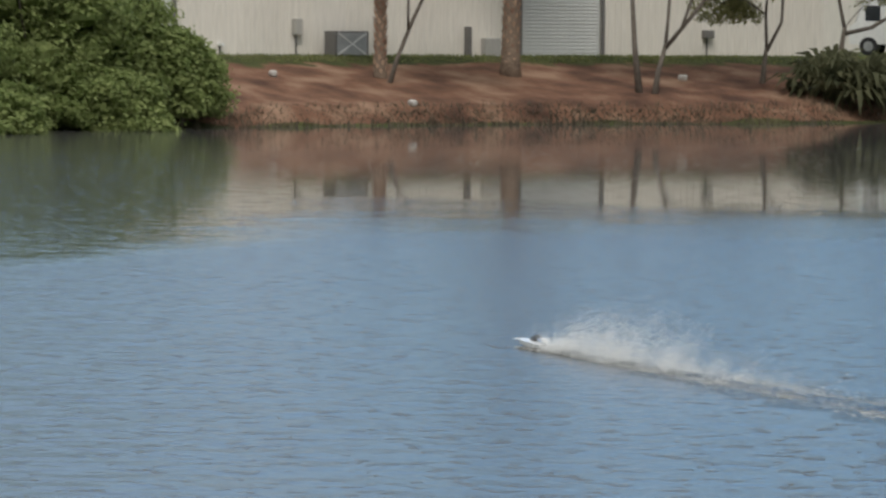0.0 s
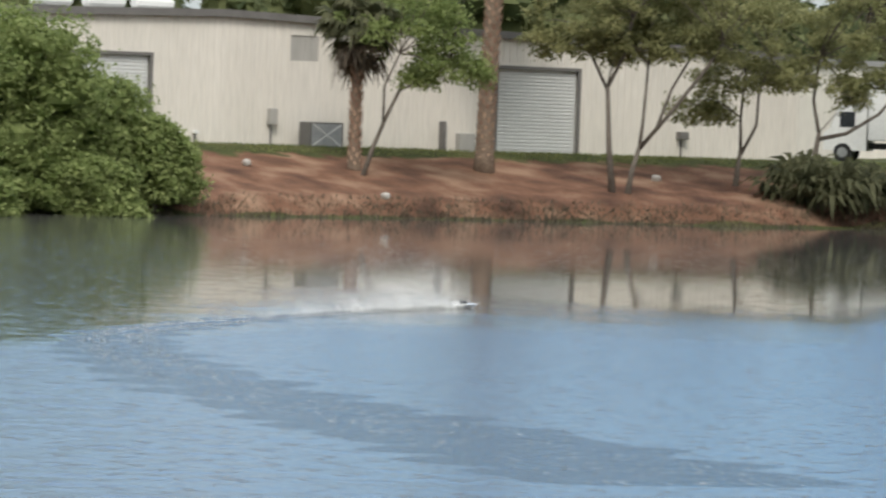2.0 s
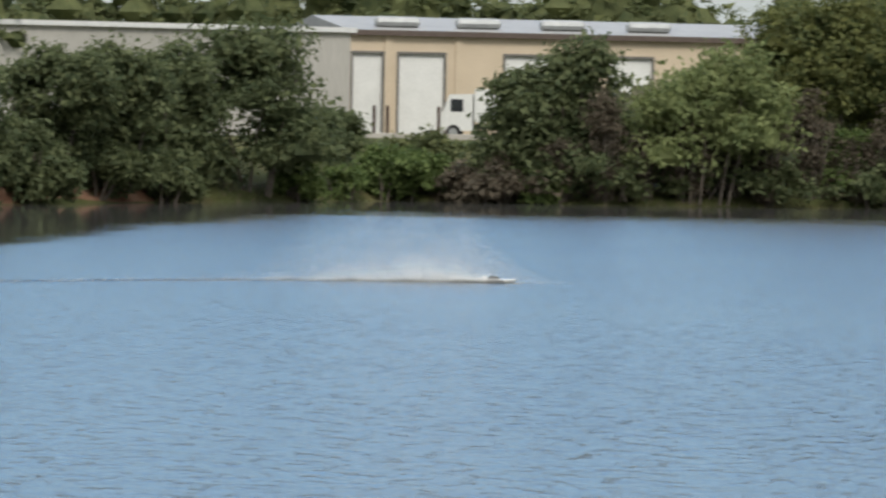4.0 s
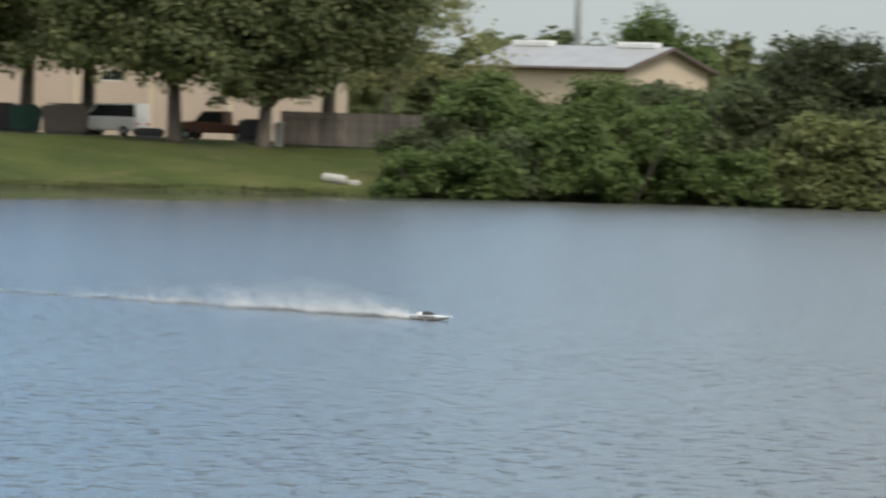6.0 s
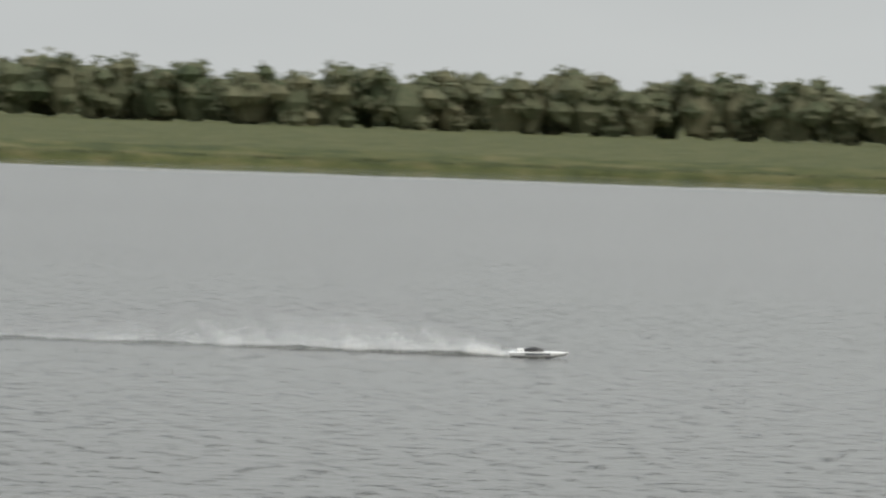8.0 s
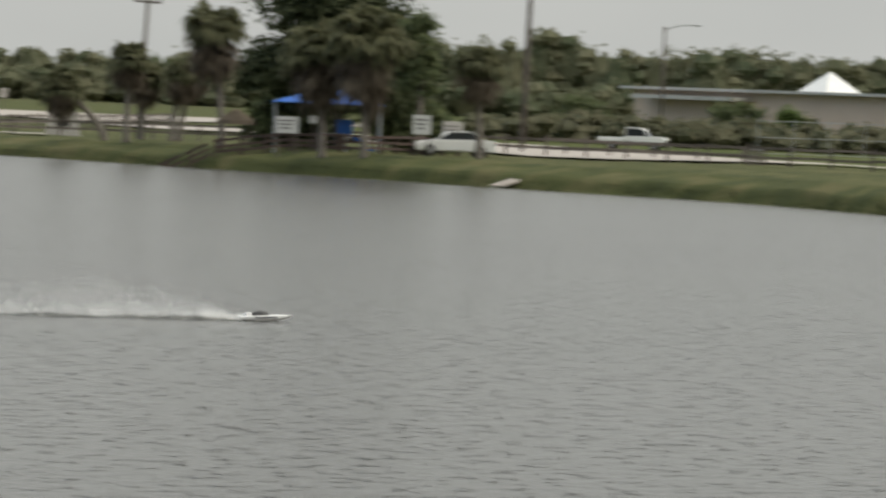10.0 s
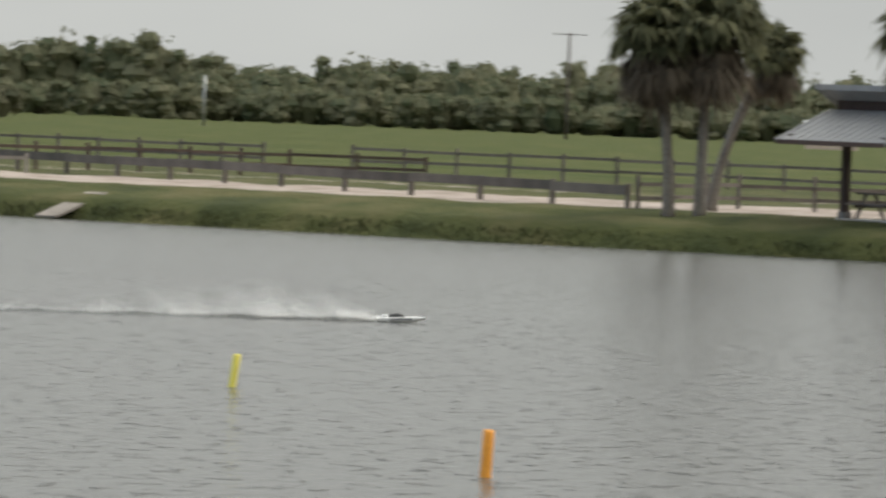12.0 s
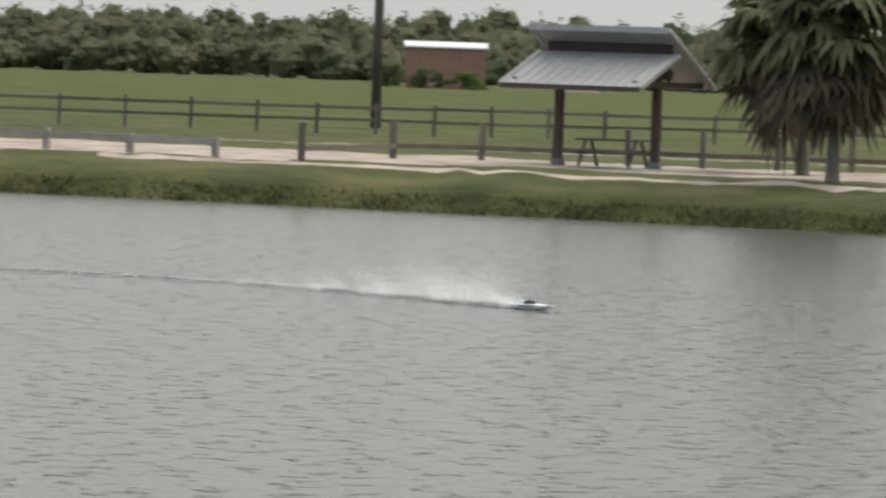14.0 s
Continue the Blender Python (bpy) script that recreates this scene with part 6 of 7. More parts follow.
sail = thing("shade_sail", "bright blue pyramid shade sail over play equipment", "shade sail", Matrix.Translation(spot(44.28, 290)) @ pose(0, 0, 0, 0, 0, -44))
bm = bmesh.new()
q = [bm.verts.new(c) for c in ((-3.2, -2.4, 2.75), (3.2, -2.4, 2.75), (3.2, 2.4, 2.75), (-3.2, 2.4, 2.75), (0, 0, 3.75))]
for f in ((0, 1, 4), (1, 2, 4), (2, 3, 4), (3, 0, 4)):
    bm.faces.new([q[i] for i in f])
for v in [bm.verts.new(c.co - Vector((0, 0, 0.06))) for c in q[:4]]:
    pass
bmesh.ops.delete(bm, geom=[v for v in bm.verts if not v.link_faces], context="VERTS")
bmesh.ops.solidify(bm, geom=bm.faces[:], thickness=0.04)
part("canopy", bm, BLUE_SAIL, sail)
for x in (-3.0, 3.0):
    for y in (-2.2, 2.2):
        part("pole", tube(bmesh.new(), [(x, y, -0.2), (x, y, 2.85)], [0.06, 0.06], 8), GREY_METAL, sail)
play = thing("play_tower", "blue and grey playground tower under the sail", "playground", Matrix.Translation(spot(44.3, 290)) @ pose(0, 0, 0, 0, 0, -44))
part("platform", box(bmesh.new(), (0.3, 0, 1.0), (1.6, 1.4, 0.12)), GREY_METAL, play)
part("panel", box(bmesh.new(), (0.9, -0.7, 1.45), (0.9, 0.06, 0.8), bevel=0.02), BLUE_SAIL, play)
part("slide", prism(bmesh.new(), [(1.1, 1.0), (2.4, 0.1), (2.6, 0.1), (2.6, 0.22), (1.1, 1.2)], -0.35, 0.35), BLUE_SAIL, play)
for x in (-0.4, 1.0):
    for y in (-0.6, 0.6):
        part("leg", box(bmesh.new(), (x, y, 1.0), (0.1, 0.1, 2.0)), GREY_METAL, play)

hut = thing("tiki_hut", "small thatched hut with open sides", "hut", Matrix.Translation(spot(43.25, 291)) @ pose(0, 0, 0, 0, 0, -43))
bm = bmesh.new()
tube(bm, [(0, 0, 1.5), (0, 0, 1.75), (0, 0, 2.4)], [1.25, 1.1, 0.1], 12)
part("thatch_roof", bm, LEAF["skirt"], hut)
for x in (-0.8, 0.8):
    for y in (-0.6, 0.6):
        part("post", box(bmesh.new(), (x, y, 0.8), (0.1, 0.1, 1.7)), BROWN_WOOD, hut)
stone = thing("stone_kiosk", "squat pale stone kiosk behind the leaning palm", "kiosk", Matrix.Translation(spot(41.3, 335)) @ pose(0, 0, 0, 0, 0, -41))
part("body", prism(bmesh.new(), [(-1.2, -0.1), (1.2, -0.1), (0.85, 1.6), (-0.85, 1.6)], -0.8, 0.8), CONCRETE, stone)
# No hole is cut; a black slab paints the shaded hollow.
part("opening_shade_slab", box(bmesh.new(), (0, -0.79, 0.75), (0.9, 0.08, 0.3)), BLACK, stone)


def ramp(az, s0, s1, wide, turn, label):
    d = float(np.interp(az, SHORE_AZ, SHORE_D))
    t = thing("launch_ramp", label, "ramp", Matrix.Translation((*spot(az, d).xy, 0)) @ pose(0, 0, 0, 0, 0, turn))
    for i in range(4):
        y = (i - 1.5) * wide / 4
        bm = bmesh.new()
        box(bm, (0, 0, 0), (s1 - s0, wide / 4 - 0.02, 0.08), Matrix.Translation(((s0 + s1) / 2, y, 0.52)) @ pose(0, 0, 0, 0, -14, 0))
        part("plank", bm, PALE_WOOD, t)
    part("bearer", box(bmesh.new(), (s1 - 0.6, 0, 0.45), (0.15, wide, 0.7)), OLD_WOOD, t)
    return t


ramp(46.35, -0.9, 2.6, 1.0, 0, "pale plank launching ramp on the grass bank")
ramp(62.62, -1.0, 2.6, 0.9, -5, "white plank launching ramp on the cut bank")

drum = thing("litter_drum", "brown litter drum standing on the grass", "litter bin", Matrix.Translation(spot(50.75, 239)))
part("drum", tube(bmesh.new(), [(0, 0, 0), (0, 0, 0.05), (0, 0, 0.6), (0, 0, 0.65)], [0.32, 0.36, 0.36, 0.32], 14), BROWN_WOOD, drum)
part("lid", tube(bmesh.new(), [(0, 0, 0.65), (0, 0, 0.72)], [0.3, 0.1], 14), TRIM, drum)
slab = thing("concrete_slab", "flat pale slab lying in the grass", "slab", Matrix.Translation(spot(51.55, 233, 0.08)) @ pose(0, 0, 0, 0, 0, -50))
part("slab_body", box(bmesh.new(), (0, 0, 0), (1.6, 0.6, 0.1), bevel=0.02), CONCRETE, slab)
SAND = matter("pale shell sand", (0.27, 0.24, 0.21), (0.41, 0.37, 0.33), scale=0.3, fine=6, bump=0.2)


def laid(name, label, stations, up=0.14):
    """Pale sand spread over the ground between two distances at each bearing."""
    t = thing(name, label, "track", Matrix.Identity(4), kind="structure")
    bm = bmesh.new()
    last = None
    b, ends = stations[0][0], stations[-1][0]
    while b <= ends:
        d0, d1 = (float(np.interp(b, [q[0] for q in stations], [q[k] for q in stations])) * (1 + 0.006 * noise.noise((b * 3, k, 0))) for k in (1, 2))
        row = [bm.verts.new(spot(b, d0 + (d1 - d0) * k / 4, up)) for k in range(5)]
        if last:
            for k in range(4):
                bm.faces.new((last[k], last[k + 1], row[k + 1], row[k]))
        last = row
        b += 0.1
    bmesh.ops.recalc_face_normals(bm, faces=bm.faces[:])
    part("sand_sheet", bm, SAND, t)


laid("sand_lot", "pale sand car park beside the road", ((39.7, 640, 650), (40.3, 520, 660), (41.5, 480, 640), (43.5, 560, 640), (46.5, 560, 620)))
laid("sand_track", "pale sand track through the grass", ((41.6, 440, 446), (42.4, 410, 450), (44, 400, 450), (45.2, 340, 400), (46.6, 298, 390), (47.6, 300, 370), (49, 318, 338), (50, 322, 330), (52, 292, 296), (56.5, 284, 288)))
laid("foot_track", "narrow pale path across the grass", ((38.9, 336, 340), (40, 332, 336), (41.2, 324, 332)))

# ---- poles and masts ----


def utility_pole(az, d, tall, arms=(), r=0.16, lean=0.0, label="tall grey timber utility pole", lamp=False, mat=None):
    t = thing("utility_pole", label, "pole", Matrix.Translation(spot(az, d)) @ pose(0, 0, 0, 0, lean, -az), group="poles")
    part("pole", tube(bmesh.new(), [(0, 0, -0.5), (0, 0, tall * 0.5), (0, 0, tall)], [r, r * 0.88, r * 0.75], 10), mat or OLD_WOOD, t, smooth=True)
    for below, half in arms:
        a = part("crossarm", box(bmesh.new(), (0, -r, tall - below), (2 * half, 0.12, 0.14)), OLD_WOOD, t)
        for k in (-0.9, -0.45, 0.45, 0.9):
            part("insulator", tube(bmesh.new(), [(k * half, -r, tall - below + 0.07), (k * half, -r, tall - below + 0.25)], [0.05, 0.07], 8), GREY_METAL, a)
    if lamp:
        part("lamp_arm", tube(bmesh.new(), [(0, 0, tall - 0.3), (1.4, 0, tall + 0.15), (2.6, 0, tall + 0.2)], [0.06, 0.05, 0.05], 6), GREY_METAL, t)
        part("lamp_head", box(bmesh.new(), (2.9, 0, tall + 0.18), (0.8, 0.3, 0.14), bevel=0.04), GREY_METAL, t)
    return t


utility_pole(42.15, 330, 10.5, ((0.6, 1.0), (1.6, 0.9)), lean=2)
utility_pole(46.49, 345, 13.0, (), r=0.22, lean=1)
utility_pole(48.05, 470, 11.0, (), lamp=True, label="grey street lamp on a timber pole")
utility_pole(51.1, 233.5, 8.1, ((0.15, 1.1),), r=0.16)
utility_pole(53.2, 640, 17.5, ((1.0, 1.9), (3.0, 1.8)), r=0.24)
utility_pole(56.28, 285, 12.0, (), r=0.20)
utility_pole(61.05, 900, 20.5, ((0.6, 2.6), (3.2, 2.6)), r=0.3)
utility_pole(64.2, 900, 9.0, (), r=0.28, mat=GREY_METAL)
utility_pole(68.3, 900, 19.0, ((0.3, 3.0),), r=0.3)
utility_pole(83.78, 254, 13.0, (), r=0.28, label="thick tall timber pole behind the rail fence")
utility_pole(-20.4, 375, 13.5, ((0.5, 0.8),), r=0.2)
utility_pole(-10.8, 380, 19.0, (), r=0.3, mat=GREY_METAL)
utility_pole(-6.3, 410, 19.0, ((4.5, 0.8),), r=0.22)
for az, d, tall in ((3.9, 900, 24), (5.7, 700, 26), (5.75, 900, 12), (36.0, 900, 10), (38.05, 900, 11), (29.6, 900, 9)):
    utility_pole(az, d, tall, ((0.3, 1.6),) if tall < 13 else (), r=0.22, label="thin far mast over the trees", mat=GREY_METAL)

# ---- birds on the grass ----


def bird(az, d, turn, mat, label, size=1.0):
    t = thing("wading_bird", label, "bird", Matrix.Translation(spot(az, d)) @ pose(0, 0, 0, 0, 0, turn) @ Matrix.Scale(size, 4), group="birds on the grass")
    part("body", tube(bmesh.new(), [(-0.28, 0, 0.30), (-0.15, 0, 0.33), (0.05, 0, 0.36), (0.18, 0, 0.38)], [0.02, 0.09, 0.11, 0.04], 8), mat, t, smooth=True)
    part("neck", tube(bmesh.new(), [(0.15, 0, 0.38), (0.24, 0, 0.48), (0.26, 0, 0.56), (0.30, 0, 0.58)], [0.04, 0.03, 0.03, 0.035], 6), mat, t, smooth=True)
    part("bill", tube(bmesh.new(), [(0.30, 0, 0.58), (0.42, 0, 0.50)], [0.015, 0.005], 5), CORAL, t)
    for y in (-0.04, 0.04):
        part("leg", tube(bmesh.new(), [(0, y, 0), (0, y, 0.3)], [0.012, 0.012], 5), CORAL, t)


rng = np.random.default_rng(8)
for i in range(16):
    bird(53.4 + 2.5 * i / 15 + rng.uniform(-0.06, 0.06), 224 + rng.uniform(-3, 9), rng.uniform(0, 360), FEATHER, "white ibis feeding on the grass bank", 0.62)
for az, d in ((53.85, 219), (54.05, 218)):
    bird(az, d, 120, BLACK, "black bird standing on the bank", 1.1)
for az, d in ((58.3, 205), (58.42, 206), (32.5, 400), (4.25, 430)):
    bird(az, d, 40, FEATHER, "white egret on the grass bank", 0.8 if d < 300 else 2.0)
for az, d, dx in ((-42.83, 211, 0), (-41.25, 209, 0), (-38.2, 222, 0)):
    t = thing("limestone_rock", "small pale rock lying on the mulch", "rock", Matrix.Translation(spot(az, d, 0.03)) @ pose(0, 0, 0, 10, 5, az * 9))
    bm = box(bmesh.new(), (0, 0, 0.08), (0.4, 0.28, 0.26), bevel=0.08)
    part("stone", bm, CONCRETE, t)

# ---- on the water ----


def buoy(label, at, tall, r, tilt, turn, material):
    t = thing("marker_buoy", label, "buoy", Matrix.Translation((*at, 0)) @ pose(0, 0, 0, 0, 0, turn), group="course markers")
    lean = math.tan(radians(tilt))
    heights = (-0.25, -0.1, 0.0, tall * 0.5, tall - 0.03, tall)
    part("float", tube(bmesh.new(), [(lean * z, 0, z) for z in heights], [r * 0.9, r, r, r * 0.97, r, r * 0.8], 12), material, t, smooth=True)
    return t


buoy("slim coral red foam marker buoy leaning in the water", (-40.88, 101.77), 0.55, 0.062, 14, 22, CORAL)
buoy("slim yellow foam marker buoy leaning in the water", (64.0, 48.69), 0.44, 0.054, 13, -53, YELLOW)
buoy("pale yellow foam marker buoy leaning in the water", (69.44, 32.92), 0.50, 0.060, 7, -65, YELLOW)
buoy("thick orange foam marker buoy standing in the water", (54.97, 22.72), 0.56, 0.068, 2, -67, ORANGE)

boat = thing("model_boat", "white radio-controlled racing boat with black canopy", "model boat", Matrix.Identity(4))


def hull_mesh():
    bm = bmesh.new()
    rings = []
    for x, wide, deck, keel in ((-0.50, 0.13, 0.085, 0.005), (-0.25, 0.145, 0.095, -0.005), (0.0, 0.14, 0.10, -0.01), (0.25, 0.11, 0.098, 0.0), (0.42, 0.06, 0.09, 0.03), (0.52, 0.012, 0.08, 0.06)):
        rings.append([bm.verts.new(q) for q in ((x, -wide, deck), (x, -wide * 0.92, deck * 0.45 + keel), (x, 0, keel), (x, wide * 0.92, deck * 0.45 + keel), (x, wide, deck), (x, 0, deck + 0.018))])
    for p, q in zip(rings, rings[1:]):
        for i in range(6):
            bm.faces.new((p[i], p[(i + 1) % 6], q[(i + 1) % 6], q[i]))
    bm.faces.new(rings[0][::-1])
    bm.faces.new(rings[-1])
    bmesh.ops.recalc_face_normals(bm, faces=bm.faces[:])
    return bm


BOAT_WHITE = matter("white gelcoat", (0.70, 0.70, 0.69), (0.80, 0.80, 0.79), rough=0.25, bump=0.02)
part("hull", hull_mesh(), BOAT_WHITE, boat)
part("canopy", tube(bmesh.new(), [(-0.24, 0, 0.10), (-0.2, 0, 0.115), (-0.08, 0, 0.13), (0.05, 0, 0.12), (0.12, 0, 0.10)], [0.02, 0.055, 0.065, 0.05, 0.01], 10), BLACK, boat, "black engine canopy", smooth=True)
part("cowl", box(bmesh.new(), (-0.31, 0, 0.13), (0.12, 0.10, 0.07), bevel=0.015), BOAT_WHITE, boat)
part("stripe", box(bmesh.new(), (0.0, -0.146, 0.07), (0.44, 0.006, 0.022)), NAVY, boat, "dark blue side stripe")
part("exhaust_pipe", tube(bmesh.new(), [(-0.28, 0.06, 0.14), (-0.42, 0.07, 0.12), (-0.54, 0.07, 0.10)], [0.014, 0.02, 0.012], 8), CHROME, boat)
part("rudder", box(bmesh.new(), (-0.56, -0.03, 0.0), (0.05, 0.012, 0.14)), GREY_METAL, boat)
part("bow_wing", box(bmesh.new(), (0.50, 0, 0.095), (0.06, 0.16, 0.012)), BOAT_WHITE, boat)

# Where the boat is, by time: a run-in, the far turn, the long straight and the start of the next turn.
KNOT_T = (-3.0, -1.5, 0.0, 0.3, 0.5, 0.7, 0.9, 1.2, 1.5, 1.8, 2.2, 3.2, 4.3, 5.0, 5.5, 6.0, 6.5, 7.0, 7.2, 8.2, 9.3, 9.9, 10.5, 11.0, 11.5, 12.0, 12.5, 13.0, 13.5, 14.0, 14.6)
KNOT_X = (15.0, -13.4, -41.9, -47.1, -51.6, -55.9, -60.0, -65.4, -68.9, -71.6, -72.9, -69.8, -58.0, -44.1, -34.0, -23.1, -12.2, -1.2, 3.1, 25.6, 49.4, 63.5, 75.5, 83.3, 89.1, 94.8, 99.0, 99.6, 96.8, 90.3, 80.6)
KNOT_Y = (16.7, 33.4, 50.2, 53.0, 55.7, 58.7, 62.0, 67.4, 74.1, 81.2, 89.5, 110.0, 119.6, 116.7, 111.4, 105.5, 100.1, 93.3, 91.2, 84.0, 75.7, 69.8, 63.7, 57.0, 49.1, 41.2, 32.8, 23.5, 14.2, 6.9, 0.2)


def boat_at(t):
    """The boat's place, by a smooth curve through the knots."""
    k = int(np.clip(np.searchsorted(KNOT_T, t, side="right") - 1, 1, len(KNOT_T) - 3))
    out = []
    for row in (KNOT_X, KNOT_Y):
        (t0, t1, t2, t3), (p0, p1, p2, p3) = KNOT_T[k - 1 : k + 3], row[k - 1 : k + 3]
        span, u = t2 - t1, (t - t1) / (t2 - t1)
        m1 = ((p1 - p0) / (t1 - t0) * (t2 - t1) + (p2 - p1) / span * (t1 - t0)) / (t2 - t0) * span
        m2 = ((p2 - p1) / span * (t3 - t2) + (p3 - p2) / (t3 - t2) * span) / (t3 - t1) * span
        out.append((2 * u ** 3 - 3 * u ** 2 + 1) * p1 + (u ** 3 - 2 * u ** 2 + u) * m1 + (-2 * u ** 3 + 3 * u ** 2) * p2 + (u ** 3 - u ** 2) * m2)
    return np.array(out)


def boat_pose(t, roll=0.0, trim=0.0, up=0.0):
    x, y = boat_at(t)
    dx, dy = boat_at(t + 0.04) - boat_at(t - 0.04)
    return pose(x, y, up, roll, -trim, math.degrees(math.atan2(dy, dx)))


wake = thing("boat_wake", "white rooster tail of spray and foam behind the model boat", "spray", Matrix.Identity(4))
LAG = 0.09
rng = np.random.default_rng(12)


def droplets(at, size):
    n = len(at)
    a, b = rng.normal(0, 1, (n, 3)), rng.normal(0, 1, (n, 3))
    a /= np.linalg.norm(a, axis=1)[:, None]
    b = np.cross(a, b)
    b /= np.linalg.norm(b, axis=1)[:, None]
    s = (size * rng.uniform(0.5, 1.5, n))[:, None]
    verts = np.stack([at - a * s, at + (a * 0.5 - b) * s, at + (a * 0.5 + b) * s], 1).reshape(-1, 3)
    return verts.tolist(), np.arange(3 * n).reshape(-1, 3).tolist()


def spray_height(behind):
    """How high the rooster tail stands that far behind the transom."""
    return (0.05 + 0.85 * (1 - np.exp(-behind / 1.5))) * np.exp(-(behind / 6.0) ** 1.5) + 0.05


def spray_puff(n):
    """The nth stretch of spray behind the boat, 2.4 m long: a low dense body and thrown-up wisps; ahead is +x."""
    back = n * 2.1
    count = int(46000 * math.exp(-n / 1.6)) + 500
    x = rng.uniform(-1.25, 1.25, count)
    behind = np.clip(back - x - 0.42, 0.0, None)
    tall = spray_height(behind) * (0.55 + 0.1 * np.sin(3.1 * behind + n))
    z = rng.beta(0.9, 2.6, count) * tall
    y = rng.normal(0, 0.05 + 0.03 * np.minimum(behind, 8), count)
    body = np.stack([x, y, 0.01 + z], 1)[back - x > 0.42]
    wisps = [body]
    for _ in range(64 if n < 3 else 24 if n < 5 else 4):
        x0 = rng.uniform(-1.2, 1.2)
        far = max(0.0, back - x0 - 0.42)
        high = float(spray_height(far)) * rng.uniform(0.45, 1.3)
        k = int(420 * min(1.0, high / 0.5))
        u = rng.beta(0.9, 1.5, k)
        slant, spread = rng.uniform(0.5, 1.5), 0.04 + 0.17 * u
        px = x0 - slant * high * u + rng.normal(0, 1, k) * spread
        py = rng.normal(0, 0.12) + (rng.normal(0, 0.25) + rng.normal(0, 0.12, k)) * u
        pz = 0.02 + high * u * (1.25 - 0.25 * u) + rng.normal(0, 1, k) * 0.3 * spread
        wisps.append(np.stack([px, py, np.maximum(pz, 0.01)], 1)[back - px > 0.42])
    v, f = droplets(np.concatenate(wisps), 0.0038)
    return tagged(sheet("spray_puff", v, f, DROPS, wake), kind="stuff")


def foam_patch(n):
    """Foam flecks lying on the churned water further back."""
    count = int(1300 * math.exp(-n / 5)) + 60
    x = rng.uniform(-1.3, 1.3, count)
    y = rng.normal(0, 0.08 + 0.012 * n, count) + rng.choice((-1.0, 0.0, 1.0), count) * (0.1 + 0.035 * n)
    at = np.stack([x, y, np.full(count, 0.012)], 1)
    turn = rng.uniform(0, 6.28, count)
    s = rng.uniform(0.006, 0.026, count)
    a = np.stack([np.cos(turn), np.sin(turn), 0 * turn], 1) * s[:, None]
    b = np.stack([-np.sin(turn), np.cos(turn), 0 * turn], 1) * (s * 0.5)[:, None]
    v = np.stack([at - a, at - b, at + a, at + b + np.array([0, 0, 0.01])], 1).reshape(-1, 3)
    return tagged(sheet("foam_patch", v.tolist(), np.arange(4 * count).reshape(-1, 4).tolist(), FOAM, wake, "thin grey foam on the water"), kind="stuff")


CHURN = matter("churned water", (0.035, 0.040, 0.038), (0.075, 0.08, 0.075), scale=2.0, rough=0.22, bump=1.0, fine=5, bump_size=0.12)
CHURN.node_tree.nodes["Principled BSDF"].inputs["Specular IOR Level"].default_value = 0.2


def slick(n):
    """Churned water in the wake: a shallow mound with a ragged rim."""
    half = 0.5 + 0.10 * n
    rim = [(1.7 * math.cos(k) * (1 + 0.1 * math.sin(5 * k + n)), half * math.sin(k) * (1 + 0.15 * math.sin(4 * k + 2 * n)), -0.004) for k in (2 * math.pi * i / 28 for i in range(28))]
    inner = [(x * 0.6, y * 0.6, 0.012 + 0.0006 * (n % 5)) for x, y, z in rim]
    verts = rim + inner + [(0, 0, 0.014 + 0.0006 * (n % 5))]
    faces = [(i, (i + 1) % 28, 28 + (i + 1) % 28, 28 + i) for i in range(28)] + [(28 + i, 28 + (i + 1) % 28, 56) for i in range(28)]
    ob = sheet("churned_water", verts, faces, CHURN, wake, "dull churned water in the boat's track")
    ob.data.shade_smooth()
    return ob


def wake_ridge(n):
    """The low dark ridge of water that stands along the boat's track, with a ragged crest."""
    verts, faces = [], []
    for i in range(14):
        x = -1.25 + 2.5 * i / 13
        fade = math.sin(math.pi * (i + 0.5) / 14) ** 0.4
        high = (0.055 * math.exp(-n / 9) + 0.01) * fade * (1 + 0.35 * math.sin(9 * x + n) * math.cos(5 * x))
        half = 0.16 + 0.02 * n
        verts += [(x, -half, -0.01), (x, -half * 0.35, high), (x, half * 0.3, high * 0.8), (x, half, -0.01)]
    faces = [(4 * i + k, 4 * i + 4 + k, 4 * i + 5 + k, 4 * i + 1 + k) for i in range(13) for k in range(3)]
    ob = sheet("wake_ridge", verts, faces, CHURN, wake, "low dark ridge of churned water")
    ob.data.shade_smooth()
    return ob


puffs = [spray_puff(n) for n in range(10)]


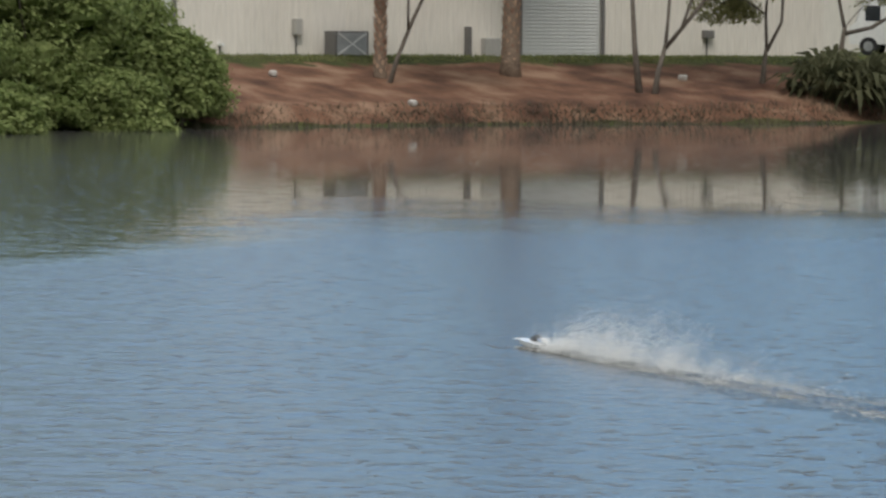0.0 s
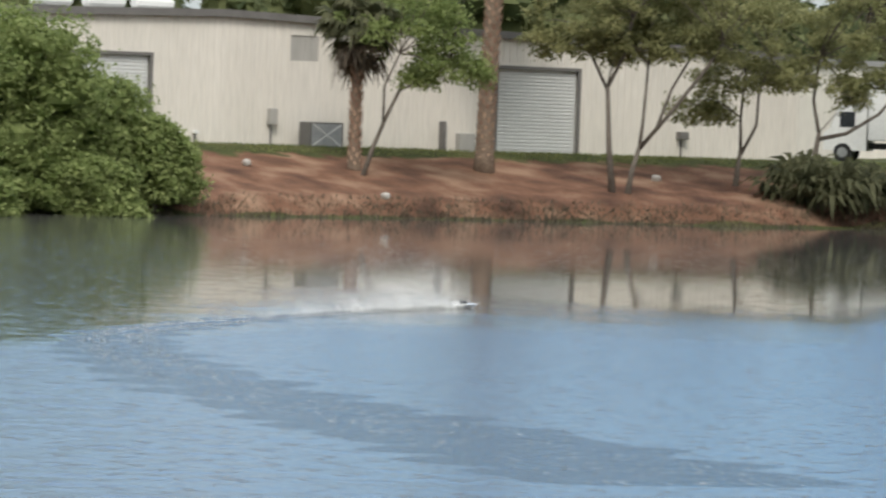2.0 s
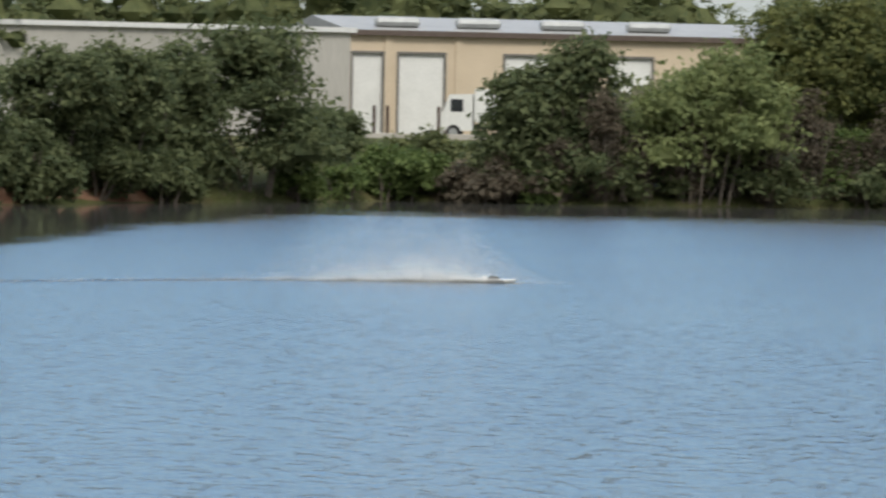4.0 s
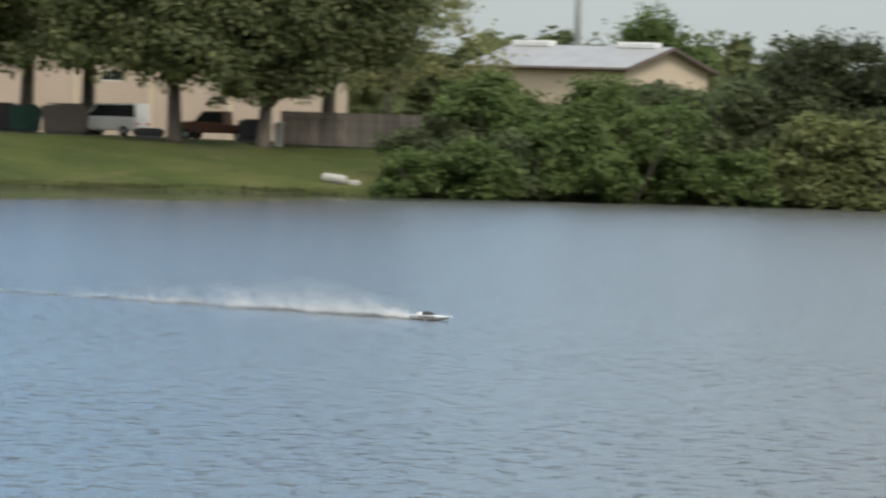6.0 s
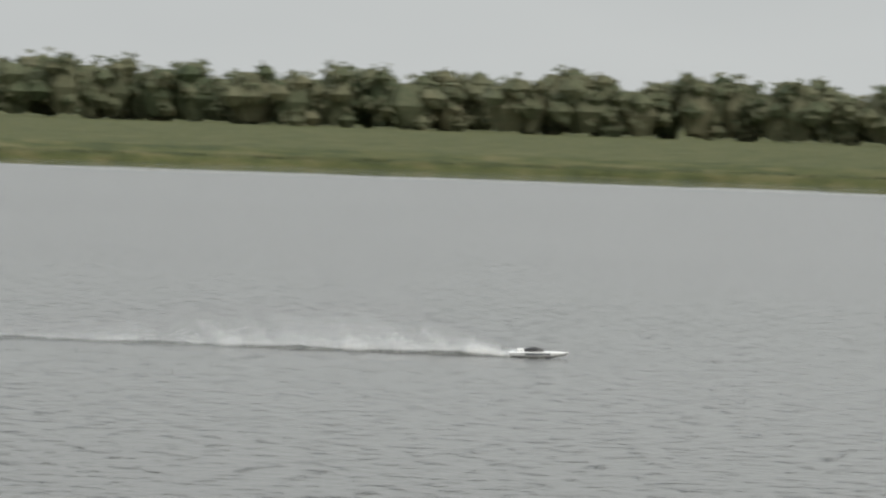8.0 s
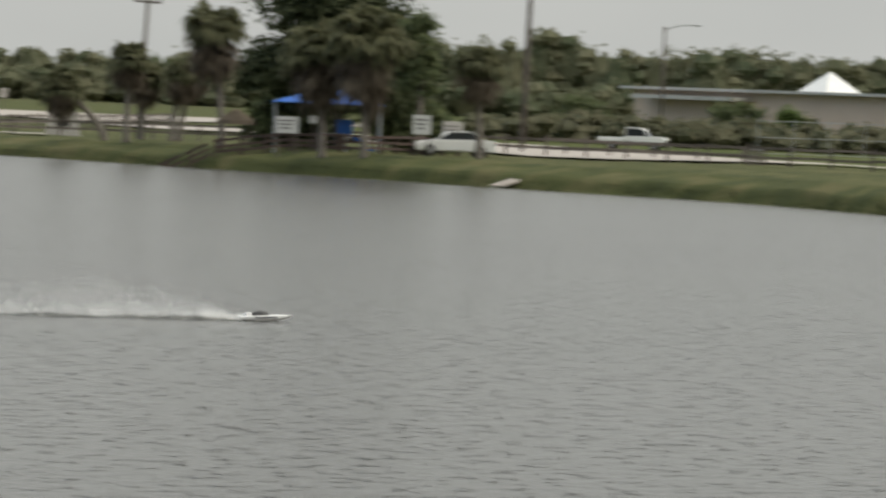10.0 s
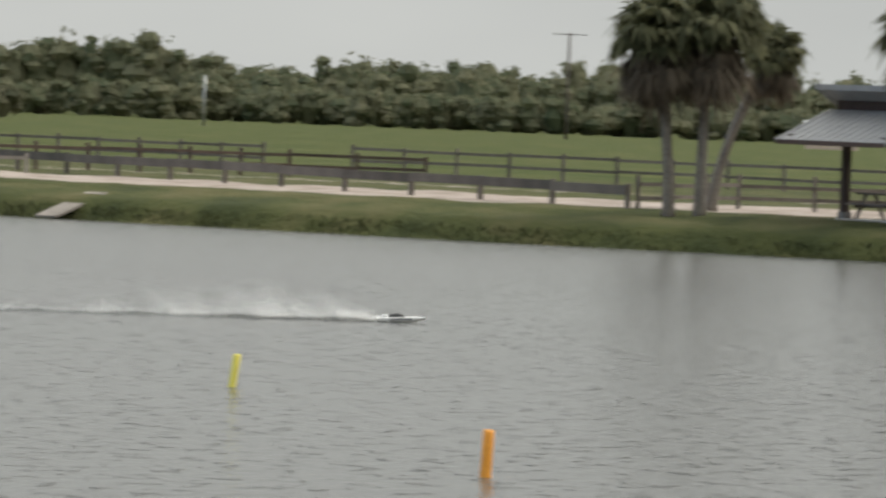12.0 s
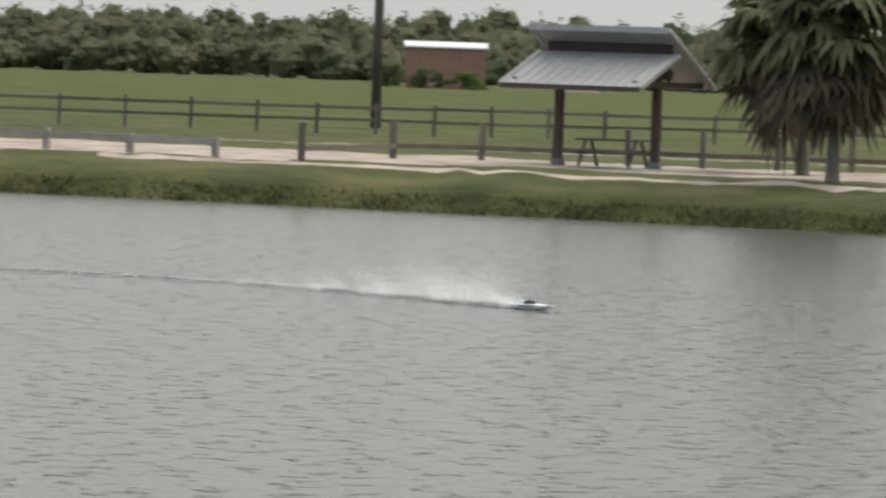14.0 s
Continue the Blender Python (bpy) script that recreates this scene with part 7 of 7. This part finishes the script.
def mist_puff(n):
    """Fine mist that the boat throws high where it turns, 3 m long, in its own space."""
    count = int(52000 * math.exp(-n / 2.5)) + 1500
    x = rng.normal(0, 0.9, count)
    y = rng.normal(0.12 * n, 0.3 + 0.12 * n, count)
    z = rng.beta(1.0, 2.0, count) * (1.3 + 0.6 * math.exp(-((n - 1.5) / 1.5) ** 2)) * np.exp(-(x / 1.6) ** 2)
    v, f = droplets(np.stack([x, y, z], 1), 0.0065)
    return tagged(sheet("mist_puff", v, f, MIST, wake, "fine drifting white mist"), kind="stuff")


mists = [mist_puff(n) for n in range(4)]


def turning(t):
    """How hard the boat turns: 0 on the straight, 1 in a tight bend."""
    (ax, ay), (bx, by) = boat_at(t) - boat_at(t - 0.15), boat_at(t + 0.15) - boat_at(t)
    return min(1.0, abs(math.degrees(math.atan2(ax * by - ay * bx, ax * bx + ay * by))) / 4.5)


patches = [foam_patch(n) for n in range(22)]
slicks = [slick(n) for n in range(2, 22)]
ridges = [wake_ridge(n) for n in range(18)]


def motions():
    steps = [k * 0.1 for k in range(141)]
    walk(boat, [(t, boat_pose(t, trim=1.0 + 1.2 * math.sin(9 * t), up=0.0)) for t in steps])
    for n, ob in enumerate(puffs):
        walk(ob, [(t, boat_pose(t - n * LAG)) for t in steps])
    for n, ob in enumerate(mists):
        walk(ob, [(t, boat_pose(t - 0.07 - n * LAG, up=-2.0 + 2.0 * sum(turning(t - 0.1 * k) for k in range(5)) / 5)) for t in steps])
    for n, ob in enumerate(patches):
        walk(ob, [(t, boat_pose(t - 0.05 - n * 0.105)) for t in steps])
    for n, ob in enumerate(slicks):
        walk(ob, [(t, boat_pose(t - 0.26 - n * 0.105)) for t in steps])
    for n, ob in enumerate(ridges):
        walk(ob, [(t, boat_pose(t - 0.08 - n * 0.1)) for t in steps])
    walk(moving_car, [(t, Matrix.Translation(spot(39.35, 471 - 8 * t)) @ pose(0, 0, 0, 0, 0, -90 - 39.35)) for t in (0.0, 3.0, 6.0, 8.0, 9.0, 10.0, 12.0, 14.0)])


motions()
